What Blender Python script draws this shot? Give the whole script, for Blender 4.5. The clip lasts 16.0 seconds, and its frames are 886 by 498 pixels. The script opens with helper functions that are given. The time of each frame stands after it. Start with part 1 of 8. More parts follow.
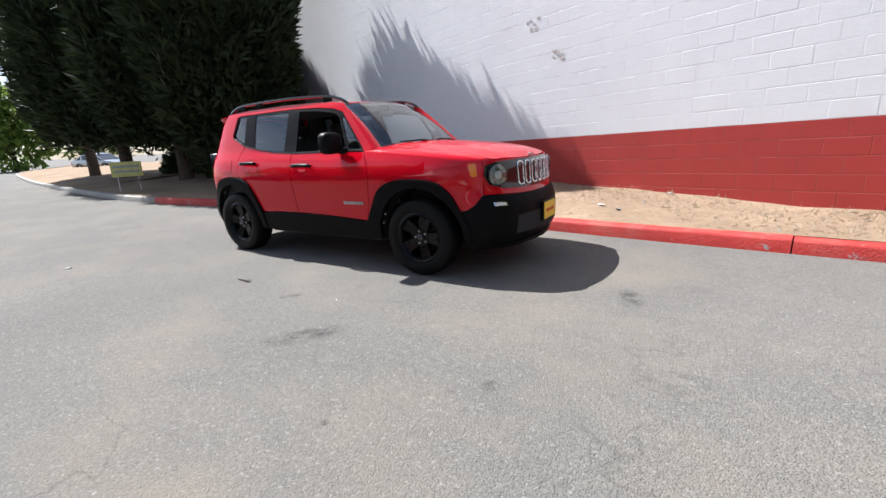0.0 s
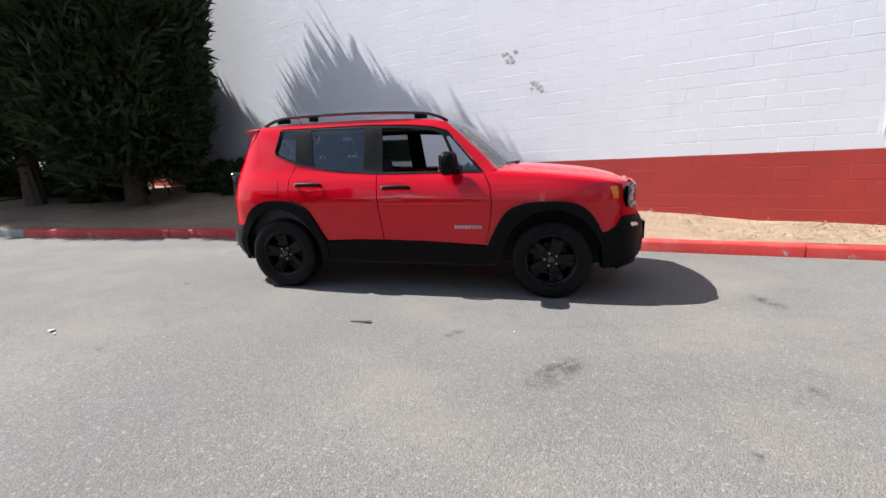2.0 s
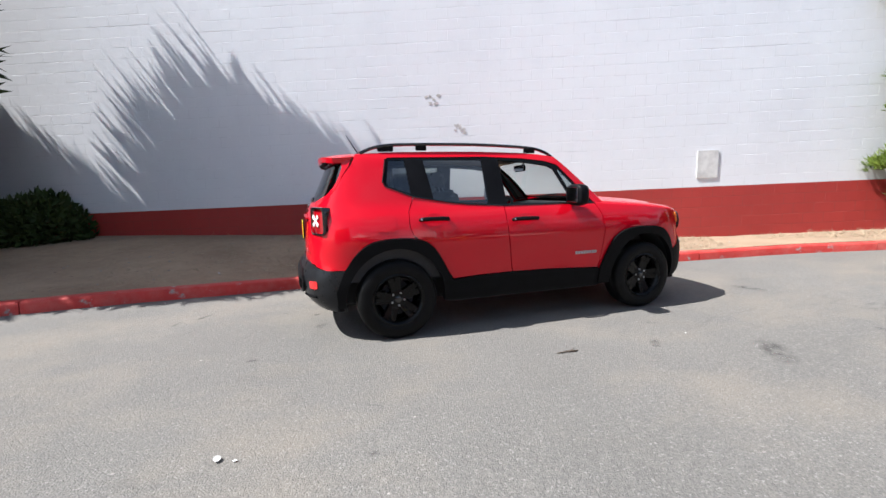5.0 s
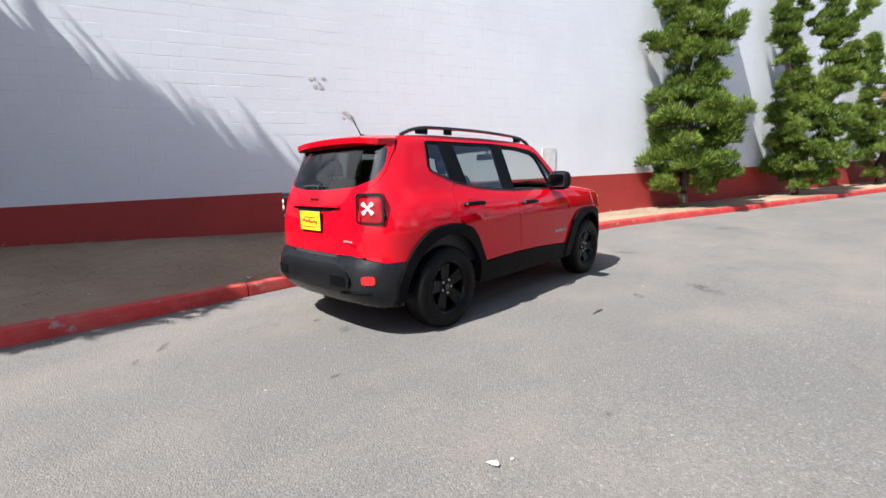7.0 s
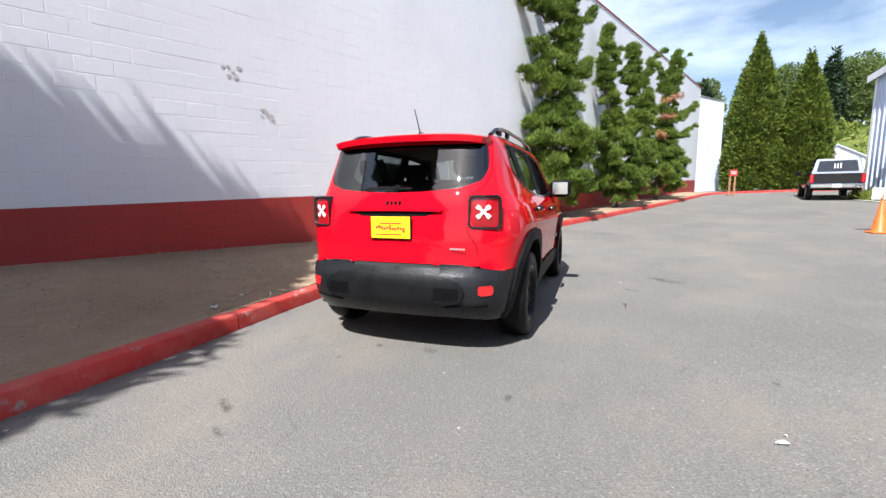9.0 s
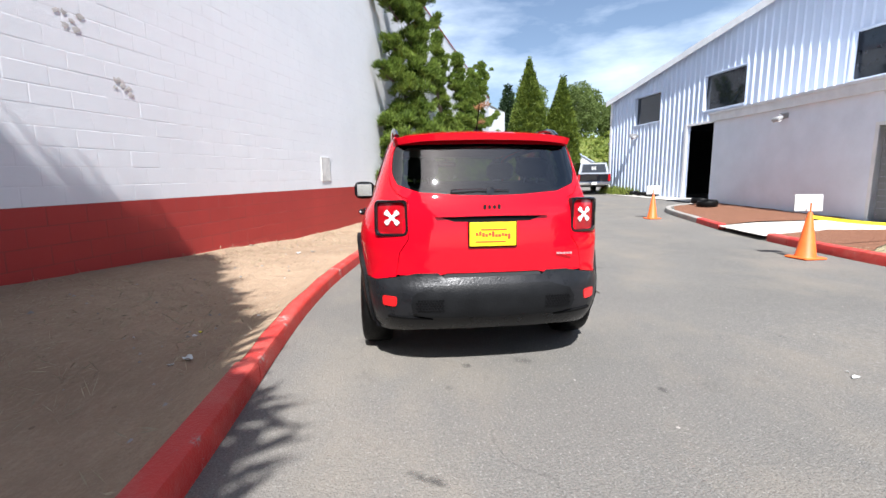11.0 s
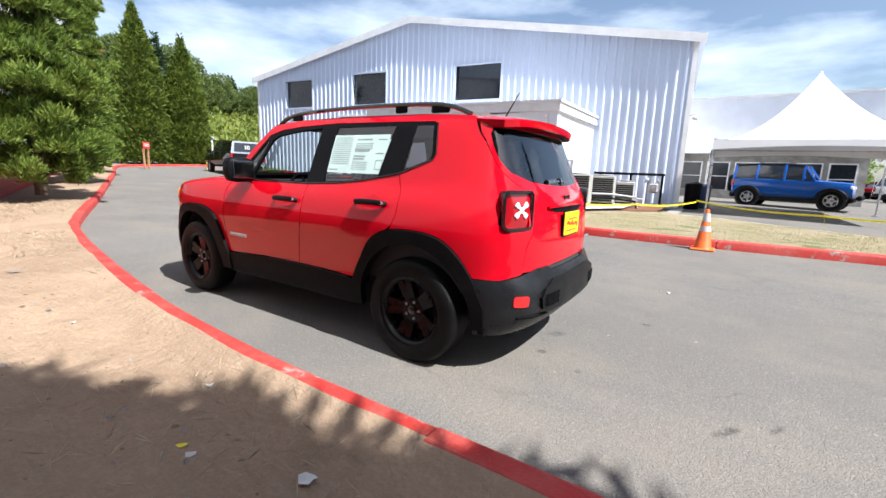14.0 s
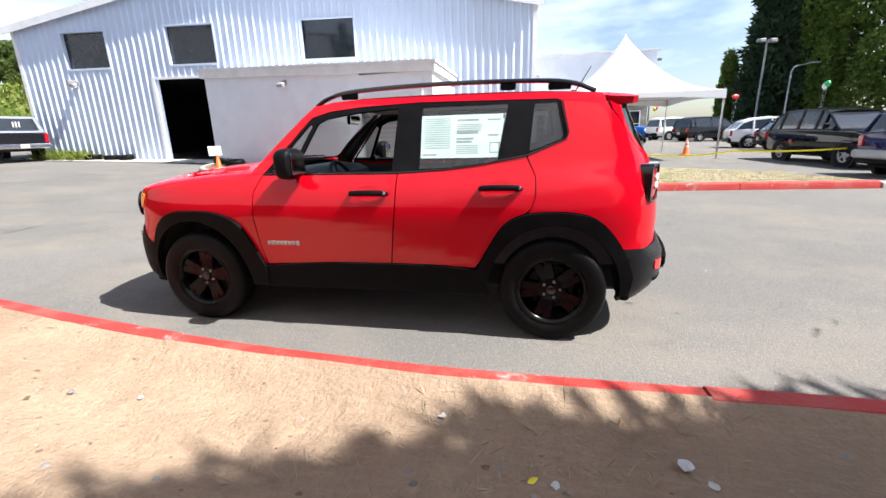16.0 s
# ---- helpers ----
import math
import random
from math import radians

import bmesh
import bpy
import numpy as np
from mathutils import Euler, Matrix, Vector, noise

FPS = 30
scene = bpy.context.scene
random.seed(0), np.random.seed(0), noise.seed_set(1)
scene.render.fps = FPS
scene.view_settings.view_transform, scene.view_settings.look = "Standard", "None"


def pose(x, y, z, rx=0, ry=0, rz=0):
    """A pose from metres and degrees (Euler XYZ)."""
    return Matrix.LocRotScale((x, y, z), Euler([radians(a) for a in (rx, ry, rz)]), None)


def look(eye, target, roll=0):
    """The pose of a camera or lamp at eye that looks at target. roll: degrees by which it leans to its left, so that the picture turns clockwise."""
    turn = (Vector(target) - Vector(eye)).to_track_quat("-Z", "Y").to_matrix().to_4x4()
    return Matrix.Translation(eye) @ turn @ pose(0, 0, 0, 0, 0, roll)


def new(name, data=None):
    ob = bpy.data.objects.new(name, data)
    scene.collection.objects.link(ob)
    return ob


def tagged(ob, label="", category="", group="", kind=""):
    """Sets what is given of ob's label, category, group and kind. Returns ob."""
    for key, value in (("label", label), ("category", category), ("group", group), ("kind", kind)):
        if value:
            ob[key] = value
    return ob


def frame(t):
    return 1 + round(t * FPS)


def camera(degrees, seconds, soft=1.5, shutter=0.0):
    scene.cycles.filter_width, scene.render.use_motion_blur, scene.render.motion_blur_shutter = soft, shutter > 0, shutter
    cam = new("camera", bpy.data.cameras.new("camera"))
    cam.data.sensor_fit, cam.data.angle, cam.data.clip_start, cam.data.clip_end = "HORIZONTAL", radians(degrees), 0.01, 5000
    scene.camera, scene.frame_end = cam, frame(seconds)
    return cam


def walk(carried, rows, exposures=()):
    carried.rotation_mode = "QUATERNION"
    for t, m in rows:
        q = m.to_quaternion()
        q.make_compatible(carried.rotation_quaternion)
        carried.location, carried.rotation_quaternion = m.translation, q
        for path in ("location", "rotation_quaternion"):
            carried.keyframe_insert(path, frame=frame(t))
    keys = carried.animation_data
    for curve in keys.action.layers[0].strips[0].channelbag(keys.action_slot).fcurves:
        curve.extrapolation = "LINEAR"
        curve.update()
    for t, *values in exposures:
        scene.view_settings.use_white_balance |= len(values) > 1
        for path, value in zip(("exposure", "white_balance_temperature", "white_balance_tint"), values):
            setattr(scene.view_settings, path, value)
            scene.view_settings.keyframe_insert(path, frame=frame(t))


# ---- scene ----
cam = camera(92.1, 16.0)
PATH = [
    (0, (3.401, -3.846, 1.174), (2.369, -2.206, 0.674), -3.0),
    (0.5, (2.852, -4.072, 1.208), (1.891, -2.387, 0.721), -3.2),
    (1, (2.304, -4.295, 1.207), (1.569, -2.489, 0.761), -2.9),
    (1.5, (1.721, -4.403, 1.231), (1.12, -2.56, 0.737), -1.6),
    (2, (1.182, -4.549, 1.244), (0.743, -2.644, 0.82), -1.6),
    (2.5, (0.637, -4.649, 1.245), (0.324, -2.723, 0.806), -1.3),
    (3, (0.094, -4.662, 1.27), (-0.087, -2.722, 0.82), -3.1),
    (3.2, (-0.128, -4.679, 1.285), (-0.193, -2.727, 0.854), -4.1),
    (5.3, (-2.354, -4.252, 1.262), (-1.563, -2.436, 0.988), -1.1),
    (5.5, (-2.569, -4.194, 1.264), (-1.653, -2.445, 0.948), -1.2),
    (6, (-3.025, -3.915, 1.27), (-1.961, -2.269, 0.875), -2.2),
    (6.5, (-3.459, -3.592, 1.254), (-2.188, -2.082, 0.932), -1.8),
    (7, (-3.827, -3.199, 1.225), (-2.39, -1.846, 0.903), -1.4),
    (7.5, (-4.127, -2.767, 1.204), (-2.551, -1.572, 0.905), 0.1),
    (8, (-4.424, -2.348, 1.202), (-2.708, -1.378, 0.868), -1.2),
    (8.5, (-4.585, -1.857, 1.172), (-2.802, -0.999, 0.882), -0.7),
    (8.7, (-4.663, -1.658, 1.156), (-2.845, -0.871, 0.884), -0.5),
    (10.8, (-4.787, 0.38, 1.255), (-2.814, 0.312, 0.933), -1.2),
    (11, (-4.674, 0.647, 1.225), (-2.71, 0.412, 0.932), -0.7),
    (11.5, (-4.507, 1.113, 1.219), (-2.647, 0.459, 0.885), -0.7),
    (12, (-4.231, 1.538, 1.227), (-2.431, 0.741, 0.872), 0.8),
    (12.5, (-3.988, 1.979, 1.263), (-2.38, 0.841, 0.918), 1.4),
    (13, (-3.658, 2.314, 1.26), (-2.168, 1.031, 0.896), 0.5),
    (13.5, (-3.269, 2.626, 1.231), (-1.932, 1.175, 0.904), 2.5),
    (14, (-2.894, 2.944, 1.229), (-1.812, 1.3, 0.872), 2.1),
    (14.5, (-2.431, 3.173, 1.241), (-1.498, 1.453, 0.829), 3.5),
    (15, (-1.99, 3.394, 1.262), (-1.355, 1.556, 0.791), 2.8),
    (15.5, (-1.551, 3.496, 1.324), (-1.047, 1.646, 0.755), -1.1),
    (16, (-1.111, 3.55, 1.358), (-0.734, 1.658, 0.83), -1.6),
]
walk(cam, [(t, look(eye, target, roll)) for t, eye, target, roll in PATH], [(0, 1.10, 6200, 10), (5, 1.20, 6200, 10), (13, 1.20, 6250, 10), (15, 1.28, 6300, 10), (16, 1.41, 6350, 10)])

# ---- light ----
SUN = Vector((-0.765, 0.065, 1.0)).normalized()
world = bpy.data.worlds.new("sky")
scene.world = world
world.use_nodes = True
wn_ = world.node_tree.nodes
wl_ = world.node_tree.links
sky = wn_.new("ShaderNodeTexSky")
sky.sky_type = "NISHITA"
sky.sun_disc = False
sky.sun_elevation = math.asin(SUN.z)
sky.sun_rotation = math.atan2(SUN.x, SUN.y)
sky.air_density, sky.dust_density, sky.ozone_density = 1.0, 1.2, 1.0
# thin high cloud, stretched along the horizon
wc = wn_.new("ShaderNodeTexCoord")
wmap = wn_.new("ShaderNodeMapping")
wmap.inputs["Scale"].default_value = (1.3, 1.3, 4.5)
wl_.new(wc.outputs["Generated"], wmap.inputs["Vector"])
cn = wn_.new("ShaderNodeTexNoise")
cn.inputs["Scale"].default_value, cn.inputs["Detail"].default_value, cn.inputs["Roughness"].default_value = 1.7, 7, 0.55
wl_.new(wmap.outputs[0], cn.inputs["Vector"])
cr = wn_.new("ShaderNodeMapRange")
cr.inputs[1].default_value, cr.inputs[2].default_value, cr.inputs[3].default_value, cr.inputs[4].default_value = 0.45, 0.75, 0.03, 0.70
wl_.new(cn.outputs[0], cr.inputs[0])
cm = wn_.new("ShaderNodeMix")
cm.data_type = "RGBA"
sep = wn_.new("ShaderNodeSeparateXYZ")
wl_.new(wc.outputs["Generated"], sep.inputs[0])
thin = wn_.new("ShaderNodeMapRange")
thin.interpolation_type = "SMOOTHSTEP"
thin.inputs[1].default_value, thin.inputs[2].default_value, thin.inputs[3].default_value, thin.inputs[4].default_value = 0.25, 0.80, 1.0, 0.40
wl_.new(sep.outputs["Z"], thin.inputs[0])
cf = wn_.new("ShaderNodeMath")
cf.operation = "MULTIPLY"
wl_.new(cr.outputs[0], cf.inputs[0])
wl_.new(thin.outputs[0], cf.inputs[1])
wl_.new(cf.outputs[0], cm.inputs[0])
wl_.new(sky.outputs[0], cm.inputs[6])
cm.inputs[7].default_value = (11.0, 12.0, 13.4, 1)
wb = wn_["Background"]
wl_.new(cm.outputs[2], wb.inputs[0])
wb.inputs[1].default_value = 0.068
sun = new("sun", bpy.data.lights.new("sun", "SUN"))
sun.data.energy, sun.data.angle, sun.data.color = 5.0, radians(0.4), (1.0, 0.97, 0.945)
sun.matrix_world = look(SUN * 60, (0, 0, 0))


# ---- materials ----
class Mat:
    """A node material with a few shorthand nodes."""

    def __init__(self, name, rough=0.6, metal=0.0, color=(0.5, 0.5, 0.5), spec=0.5, coat=0.0):
        self.m = bpy.data.materials.new(name)
        self.m.use_nodes = True
        self.n, self.l = self.m.node_tree.nodes, self.m.node_tree.links
        self.b = self.n["Principled BSDF"]
        self.b.inputs["Roughness"].default_value = rough
        self.b.inputs["Metallic"].default_value = metal
        self.b.inputs["Base Color"].default_value = (*color, 1)
        self.b.inputs["Specular IOR Level"].default_value = spec
        if coat:
            self.b.inputs["Coat Weight"].default_value = coat
            self.b.inputs["Coat Roughness"].default_value = 0.03
        self.co = None

    def coord(self, scale=(1, 1, 1)):
        if self.co is None:
            self.co = self.n.new("ShaderNodeTexCoord").outputs["Object"]
        if scale == (1, 1, 1):
            return self.co
        mp = self.n.new("ShaderNodeMapping")
        mp.inputs["Scale"].default_value = scale
        self.l.new(self.co, mp.inputs["Vector"])
        return mp.outputs[0]

    def world(self, scale=(1, 1, 1)):
        g = self.n.new("ShaderNodeNewGeometry").outputs["Position"]
        mp = self.n.new("ShaderNodeMapping")
        mp.inputs["Scale"].default_value = scale
        self.l.new(g, mp.inputs["Vector"])
        return mp.outputs[0]

    def noise(self, scale, detail=4, rough=0.55, vec=None, lo=0.35, hi=0.65):
        t = self.n.new("ShaderNodeTexNoise")
        t.inputs["Scale"].default_value, t.inputs["Detail"].default_value, t.inputs["Roughness"].default_value = scale, detail, rough
        self.l.new(vec if vec is not None else self.coord(), t.inputs["Vector"])
        return self.rng(t.outputs[0], lo, hi)

    def cells(self, scale, vec=None, lo=0.0, hi=1.0, feature="F1"):
        t = self.n.new("ShaderNodeTexVoronoi")
        t.feature = feature
        t.inputs["Scale"].default_value = scale
        self.l.new(vec if vec is not None else self.coord(), t.inputs["Vector"])
        return self.rng(t.outputs["Distance"], lo, hi)

    def rng(self, sock, lo, hi, a=0.0, b=1.0):
        r = self.n.new("ShaderNodeMapRange")
        for k, v in zip((1, 2, 3, 4), (lo, hi, a, b)):
            r.inputs[k].default_value = v
        self.l.new(sock, r.inputs[0])
        return r.outputs[0]

    def mix(self, fac, a, b):
        x = self.n.new("ShaderNodeMix")
        x.data_type = "RGBA"
        for sock, v in ((x.inputs[0], fac), (x.inputs[6], a), (x.inputs[7], b)):
            if isinstance(v, (int, float)):
                sock.default_value = v
            elif isinstance(v, tuple):
                sock.default_value = (*v, 1)
            else:
                self.l.new(v, sock)
        return x.outputs[2]

    def rand(self, lo=0.0, hi=1.0):
        return self.rng(self.n.new("ShaderNodeObjectInfo").outputs["Random"], 0, 1, lo, hi)

    def island(self, lo=0.0, hi=1.0):
        return self.rng(self.n.new("ShaderNodeNewGeometry").outputs["Random Per Island"], 0, 1, lo, hi)

    def math(self, op, a, b):
        x = self.n.new("ShaderNodeMath")
        x.operation = op
        for sock, v in zip(x.inputs, (a, b)):
            if isinstance(v, (int, float)):
                sock.default_value = v
            else:
                self.l.new(v, sock)
        return x.outputs[0]

    def color(self, sock):
        self.l.new(sock, self.b.inputs["Base Color"])
        return self

    def rough(self, sock, lo, hi):
        self.l.new(self.rng(sock, 0, 1, lo, hi), self.b.inputs["Roughness"])
        return self

    def bump(self, sock, dist, strength=1.0):
        x = self.n.new("ShaderNodeBump")
        x.inputs["Distance"].default_value, x.inputs["Strength"].default_value = dist, strength
        self.l.new(sock, x.inputs["Height"])
        if self.b.inputs["Normal"].is_linked:
            self.l.new(self.b.inputs["Normal"].links[0].from_socket, x.inputs["Normal"])
        self.l.new(x.outputs[0], self.b.inputs["Normal"])
        return self


def plain(name, color, rough=0.6, metal=0.0, var=0.12, scale=6.0, coat=0.0, spec=0.5, bump=0.0):
    """A surface of one colour with faint soiling at two scales."""
    k = Mat(name, rough, metal, color, spec, coat)
    f = k.noise(scale, 5)
    g = k.noise(scale * 9, 3)
    dark = tuple(c * (1 - 2 * var) for c in color)
    lite = tuple(min(1, c * (1 + var)) for c in color)
    k.color(k.mix(k.math("MULTIPLY", g, 0.35), k.mix(f, dark, lite), color))
    k.rough(f, max(0.02, rough - 0.05), min(1, rough + 0.06))
    if bump:
        k.bump(g, bump)
    return k.m


def make_asphalt():
    k = Mat("asphalt", 0.9, spec=0.25)
    p = k.world()
    big = k.noise(0.35, 5, 0.6, p, 0.3, 0.7)
    mid = k.noise(2.2, 6, 0.65, p, 0.35, 0.7)
    fine = k.noise(85, 3, 0.7, p, 0.32, 0.68)
    grit = k.noise(26, 4, 0.75, p, 0.36, 0.64)
    stone = k.cells(110, p, 0.0, 0.6)
    c = k.mix(big, (0.155, 0.147, 0.132), (0.216, 0.203, 0.180))
    c = k.mix(k.math("MULTIPLY", mid, 0.45), c, (0.180, 0.172, 0.158))
    c = k.mix(k.math("MULTIPLY", grit, 0.30), c, (0.110, 0.106, 0.100))
    c = k.mix(k.math("MULTIPLY", fine, 0.62), c, (0.062, 0.060, 0.057))
    # pale stones worn clean
    chips = k.noise(62, 2, 0.5, p, 0.60, 0.72)
    c = k.mix(k.math("MULTIPLY", chips, 0.36), c, (0.37, 0.355, 0.33))
    bits = k.noise(19, 2, 0.5, p, 0.70, 0.76)
    c = k.mix(k.math("MULTIPLY", bits, 0.16), c, (0.42, 0.40, 0.37))
    dusty = k.noise(0.55, 5, 0.65, k.world((1, 1.4, 1)), 0.46, 0.70)
    c = k.mix(k.math("MULTIPLY", dusty, 0.42), c, (0.245, 0.208, 0.160))
    # oil drips, old scuffs and polished wheel tracks
    st = k.noise(1.1, 7, 0.75, k.world((1, 1.8, 1)), 0.60, 0.74)
    c = k.mix(k.math("MULTIPLY", st, 0.45), c, (0.06, 0.058, 0.055))
    drip = k.noise(4.5, 6, 0.75, k.world((1, 1.5, 1)), 0.66, 0.74)
    c = k.mix(k.math("MULTIPLY", drip, 0.45), c, (0.055, 0.053, 0.05))
    # hairline cracks where two soft noises meet
    w = k.n.new("ShaderNodeTexNoise")
    w.inputs["Scale"].default_value, w.inputs["Detail"].default_value = 0.42, 9
    k.l.new(k.world((0.7, 1.3, 1)), w.inputs["Vector"])
    near = k.math("ABSOLUTE", k.math("SUBTRACT", w.outputs[0], 0.5), 0.0)
    crack = k.math("MULTIPLY", k.rng(near, 0.0008, 0.0035, 1.0, 0.0), k.noise(0.8, 3, 0.5, p, 0.50, 0.62))
    c = k.mix(k.math("MULTIPLY", crack, 0.28), c, (0.05, 0.048, 0.045))
    k.color(c)
    k.bump(stone, 0.004, 0.8).bump(grit, 0.004, 0.5)
    return k.m


def make_dirt():
    k = Mat("dry_dirt", 0.95, spec=0.15)
    p = k.world()
    big = k.noise(0.55, 6, 0.62, p, 0.35, 0.66)
    mid = k.noise(4, 6, 0.65, p, 0.32, 0.68)
    fine = k.noise(45, 4, 0.7, p, 0.3, 0.7)
    straw = k.noise(9, 5, 0.7, k.world((1, 3.4, 1)), 0.48, 0.64)
    c = k.mix(big, (0.255, 0.176, 0.116), (0.425, 0.312, 0.212))
    c = k.mix(k.math("MULTIPLY", mid, 0.5), c, (0.24, 0.175, 0.12))
    c = k.mix(k.math("MULTIPLY", straw, 0.3), c, (0.41, 0.325, 0.23))
    c = k.mix(k.math("MULTIPLY", fine, 0.36), c, (0.17, 0.12, 0.08))
    k.color(c)
    k.bump(mid, 0.025, 0.7).bump(fine, 0.006, 0.8)
    return k.m


def make_drygrass():
    k = Mat("dry_lawn", 0.95, spec=0.15)
    p = k.world()
    big = k.noise(0.7, 5, 0.6, p, 0.4, 0.62)
    mid = k.noise(5, 5, 0.7, p, 0.3, 0.7)
    fine = k.noise(60, 3, 0.7, p, 0.3, 0.7)
    c = k.mix(big, (0.44, 0.375, 0.25), (0.33, 0.30, 0.16))
    c = k.mix(k.math("MULTIPLY", mid, 0.6), c, (0.40, 0.33, 0.21))
    c = k.mix(k.math("MULTIPLY", k.noise(1.3, 4, 0.6, k.world((1, 2.2, 1)), 0.55, 0.66), 0.85), c, (0.14, 0.19, 0.06))
    c = k.mix(k.math("MULTIPLY", fine, 0.5), c, (0.17, 0.14, 0.08))
    k.color(c)
    k.bump(fine, 0.02, 0.9)
    return k.m


def make_mulch():
    k = Mat("bark_mulch", 0.95, spec=0.15)
    p = k.world()
    a = k.cells(40, p, 0, 0.7)
    f = k.noise(14, 5, 0.7, p, 0.3, 0.7)
    c = k.mix(a, (0.10, 0.045, 0.028), (0.27, 0.125, 0.075))
    k.color(k.mix(k.math("MULTIPLY", f, 0.5), c, (0.19, 0.10, 0.065)))
    k.bump(a, 0.02)
    return k.m


def make_block(name, base, dark, worn):
    """Painted concrete block: pores, roller texture, thin dirt."""
    k = Mat(name, 0.62, spec=0.35)
    p = k.world()
    big = k.noise(0.5, 5, 0.6, p, 0.35, 0.7)
    streak = k.noise(1.6, 5, 0.6, k.world((2.2, 2.2, 0.25)), 0.5, 0.75)
    pore = k.noise(120, 3, 0.6, p, 0.3, 0.7)
    grain = k.noise(26, 4, 0.6, p, 0.3, 0.7)
    c = k.mix(big, base, dark)
    c = k.mix(k.math("MULTIPLY", streak, 0.35), c, dark)
    c = k.mix(k.math("MULTIPLY", k.noise(3.5, 6, 0.7, p, 0.66, 0.74), 0.45), c, worn)
    c = k.mix(k.island(0.0, 0.10), c, dark)
    k.color(c)
    k.bump(pore, 0.0008, 0.6).bump(grain, 0.0011, 0.5)
    return k.m


def make_kerb(name, paint, amount):
    k = Mat(name, 0.6, spec=0.35)
    p = k.world()
    wear = k.noise(5, 7, 0.72, p, amount, amount + 0.08)
    f = k.noise(60, 3, 0.6, p, 0.3, 0.7)
    big = k.noise(1.2, 4, 0.6, p, 0.3, 0.7)
    conc = k.mix(f, (0.22, 0.205, 0.185), (0.36, 0.34, 0.31))
    c = k.mix(big, paint, tuple(v * 0.72 for v in paint))
    c = k.mix(k.math("MULTIPLY", k.noise(2.6, 6, 0.7, p, 0.46, 0.72), 0.35), c, (0.46, 0.22, 0.17) if paint[0] > 2 * paint[1] else (0.40, 0.37, 0.33))
    k.color(k.mix(wear, c, conc))
    k.bump(f, 0.003).bump(wear, 0.002, 0.5)
    return k.m


def make_foliage(name, dark, lite, tip, trans=0.25):
    k = Mat(name, 0.62, spec=0.25)
    r = k.island()
    p = k.world()
    c = k.mix(r, dark, lite)
    c = k.mix(k.math("MULTIPLY", k.noise(1.3, 3, 0.6, p, 0.45, 0.75), 0.6), c, tip)
    k.color(c)
    tr = k.n.new("ShaderNodeBsdfTranslucent")
    k.l.new(c, tr.inputs["Color"])
    mx = k.n.new("ShaderNodeMixShader")
    mx.inputs[0].default_value = trans
    k.l.new(k.b.outputs[0], mx.inputs[1])
    k.l.new(tr.outputs[0], mx.inputs[2])
    k.l.new(mx.outputs[0], k.n["Material Output"].inputs["Surface"])
    return k.m


def make_bark(name, a, b):
    k = Mat(name, 0.9, spec=0.2)
    f = k.noise(12, 6, 0.7, k.coord((3, 3, 0.5)), 0.3, 0.7)
    k.color(k.mix(f, a, b))
    k.bump(f, 0.02)
    return k.m


def make_paint(name, color, flake=0.0, rough=0.22):
    """Car body paint under clear coat, with a little dust."""
    k = Mat(name, rough, flake, color, 0.0, 0.85)
    dust = k.noise(3, 5, 0.6, None, 0.4, 0.8)
    k.color(k.mix(k.math("MULTIPLY", dust, 0.25), color, tuple(v * 0.85 for v in color)))
    k.b.inputs["Coat Roughness"].default_value = 0.02
    return k.m


def make_glass(name, tint, rough=0.0, clear=0.6):
    """Car glass: part see-through, with mirror gloss."""
    k = Mat(name, 0.02, 0, tint, 0.5)
    k.m.node_tree.nodes.remove(k.b)
    tr = k.n.new("ShaderNodeBsdfTransparent")
    tr.inputs[0].default_value = (*tint, 1)
    gl = k.n.new("ShaderNodeBsdfGlossy")
    gl.inputs["Roughness"].default_value = 0.015 + rough
    fr = k.n.new("ShaderNodeLayerWeight")
    gain = k.math("POWER", fr.outputs["Facing"], 4.0)
    mx = k.n.new("ShaderNodeMixShader")
    k.l.new(k.rng(gain, 0, 1, 0.12, 1.0), mx.inputs[0])
    k.l.new(tr.outputs[0], mx.inputs[1])
    k.l.new(gl.outputs[0], mx.inputs[2])
    k.l.new(mx.outputs[0], k.n["Material Output"].inputs["Surface"])
    return k.m


def make_metal_siding():
    k = Mat("painted_steel_siding", 0.42, spec=0.5)
    p = k.world()
    f = k.noise(0.8, 5, 0.6, k.world((1, 1, 0.2)), 0.4, 0.75)
    g = k.noise(18, 3, 0.6, p, 0.3, 0.7)
    k.color(k.mix(k.math("MULTIPLY", g, 0.15), k.mix(f, (0.58, 0.66, 0.81), (0.53, 0.60, 0.73)), (0.48, 0.54, 0.65)))
    k.rough(g, 0.38, 0.5)
    return k.m


M = {}
M["asphalt"] = make_asphalt()
M["dirt"] = make_dirt()
M["lawn"] = make_drygrass()
M["mulch"] = make_mulch()
M["concrete"] = plain("pale_concrete", (0.50, 0.47, 0.42), 0.85, var=0.15, scale=2.5, bump=0.002)
M["greyconc"] = plain("grey_concrete", (0.30, 0.285, 0.26), 0.85, var=0.18, scale=3, bump=0.003)
M["white_block"] = make_block("white_block", (0.74, 0.745, 0.755), (0.67, 0.675, 0.69), (0.66, 0.65, 0.63))
M["red_block"] = make_block("red_block", (0.40, 0.042, 0.034), (0.31, 0.034, 0.028), (0.44, 0.10, 0.08))
M["mortar_white"] = plain("white_joint", (0.70, 0.705, 0.715), 0.8, var=0.06)
M["mortar_red"] = plain("red_joint", (0.30, 0.045, 0.036), 0.8, var=0.08)
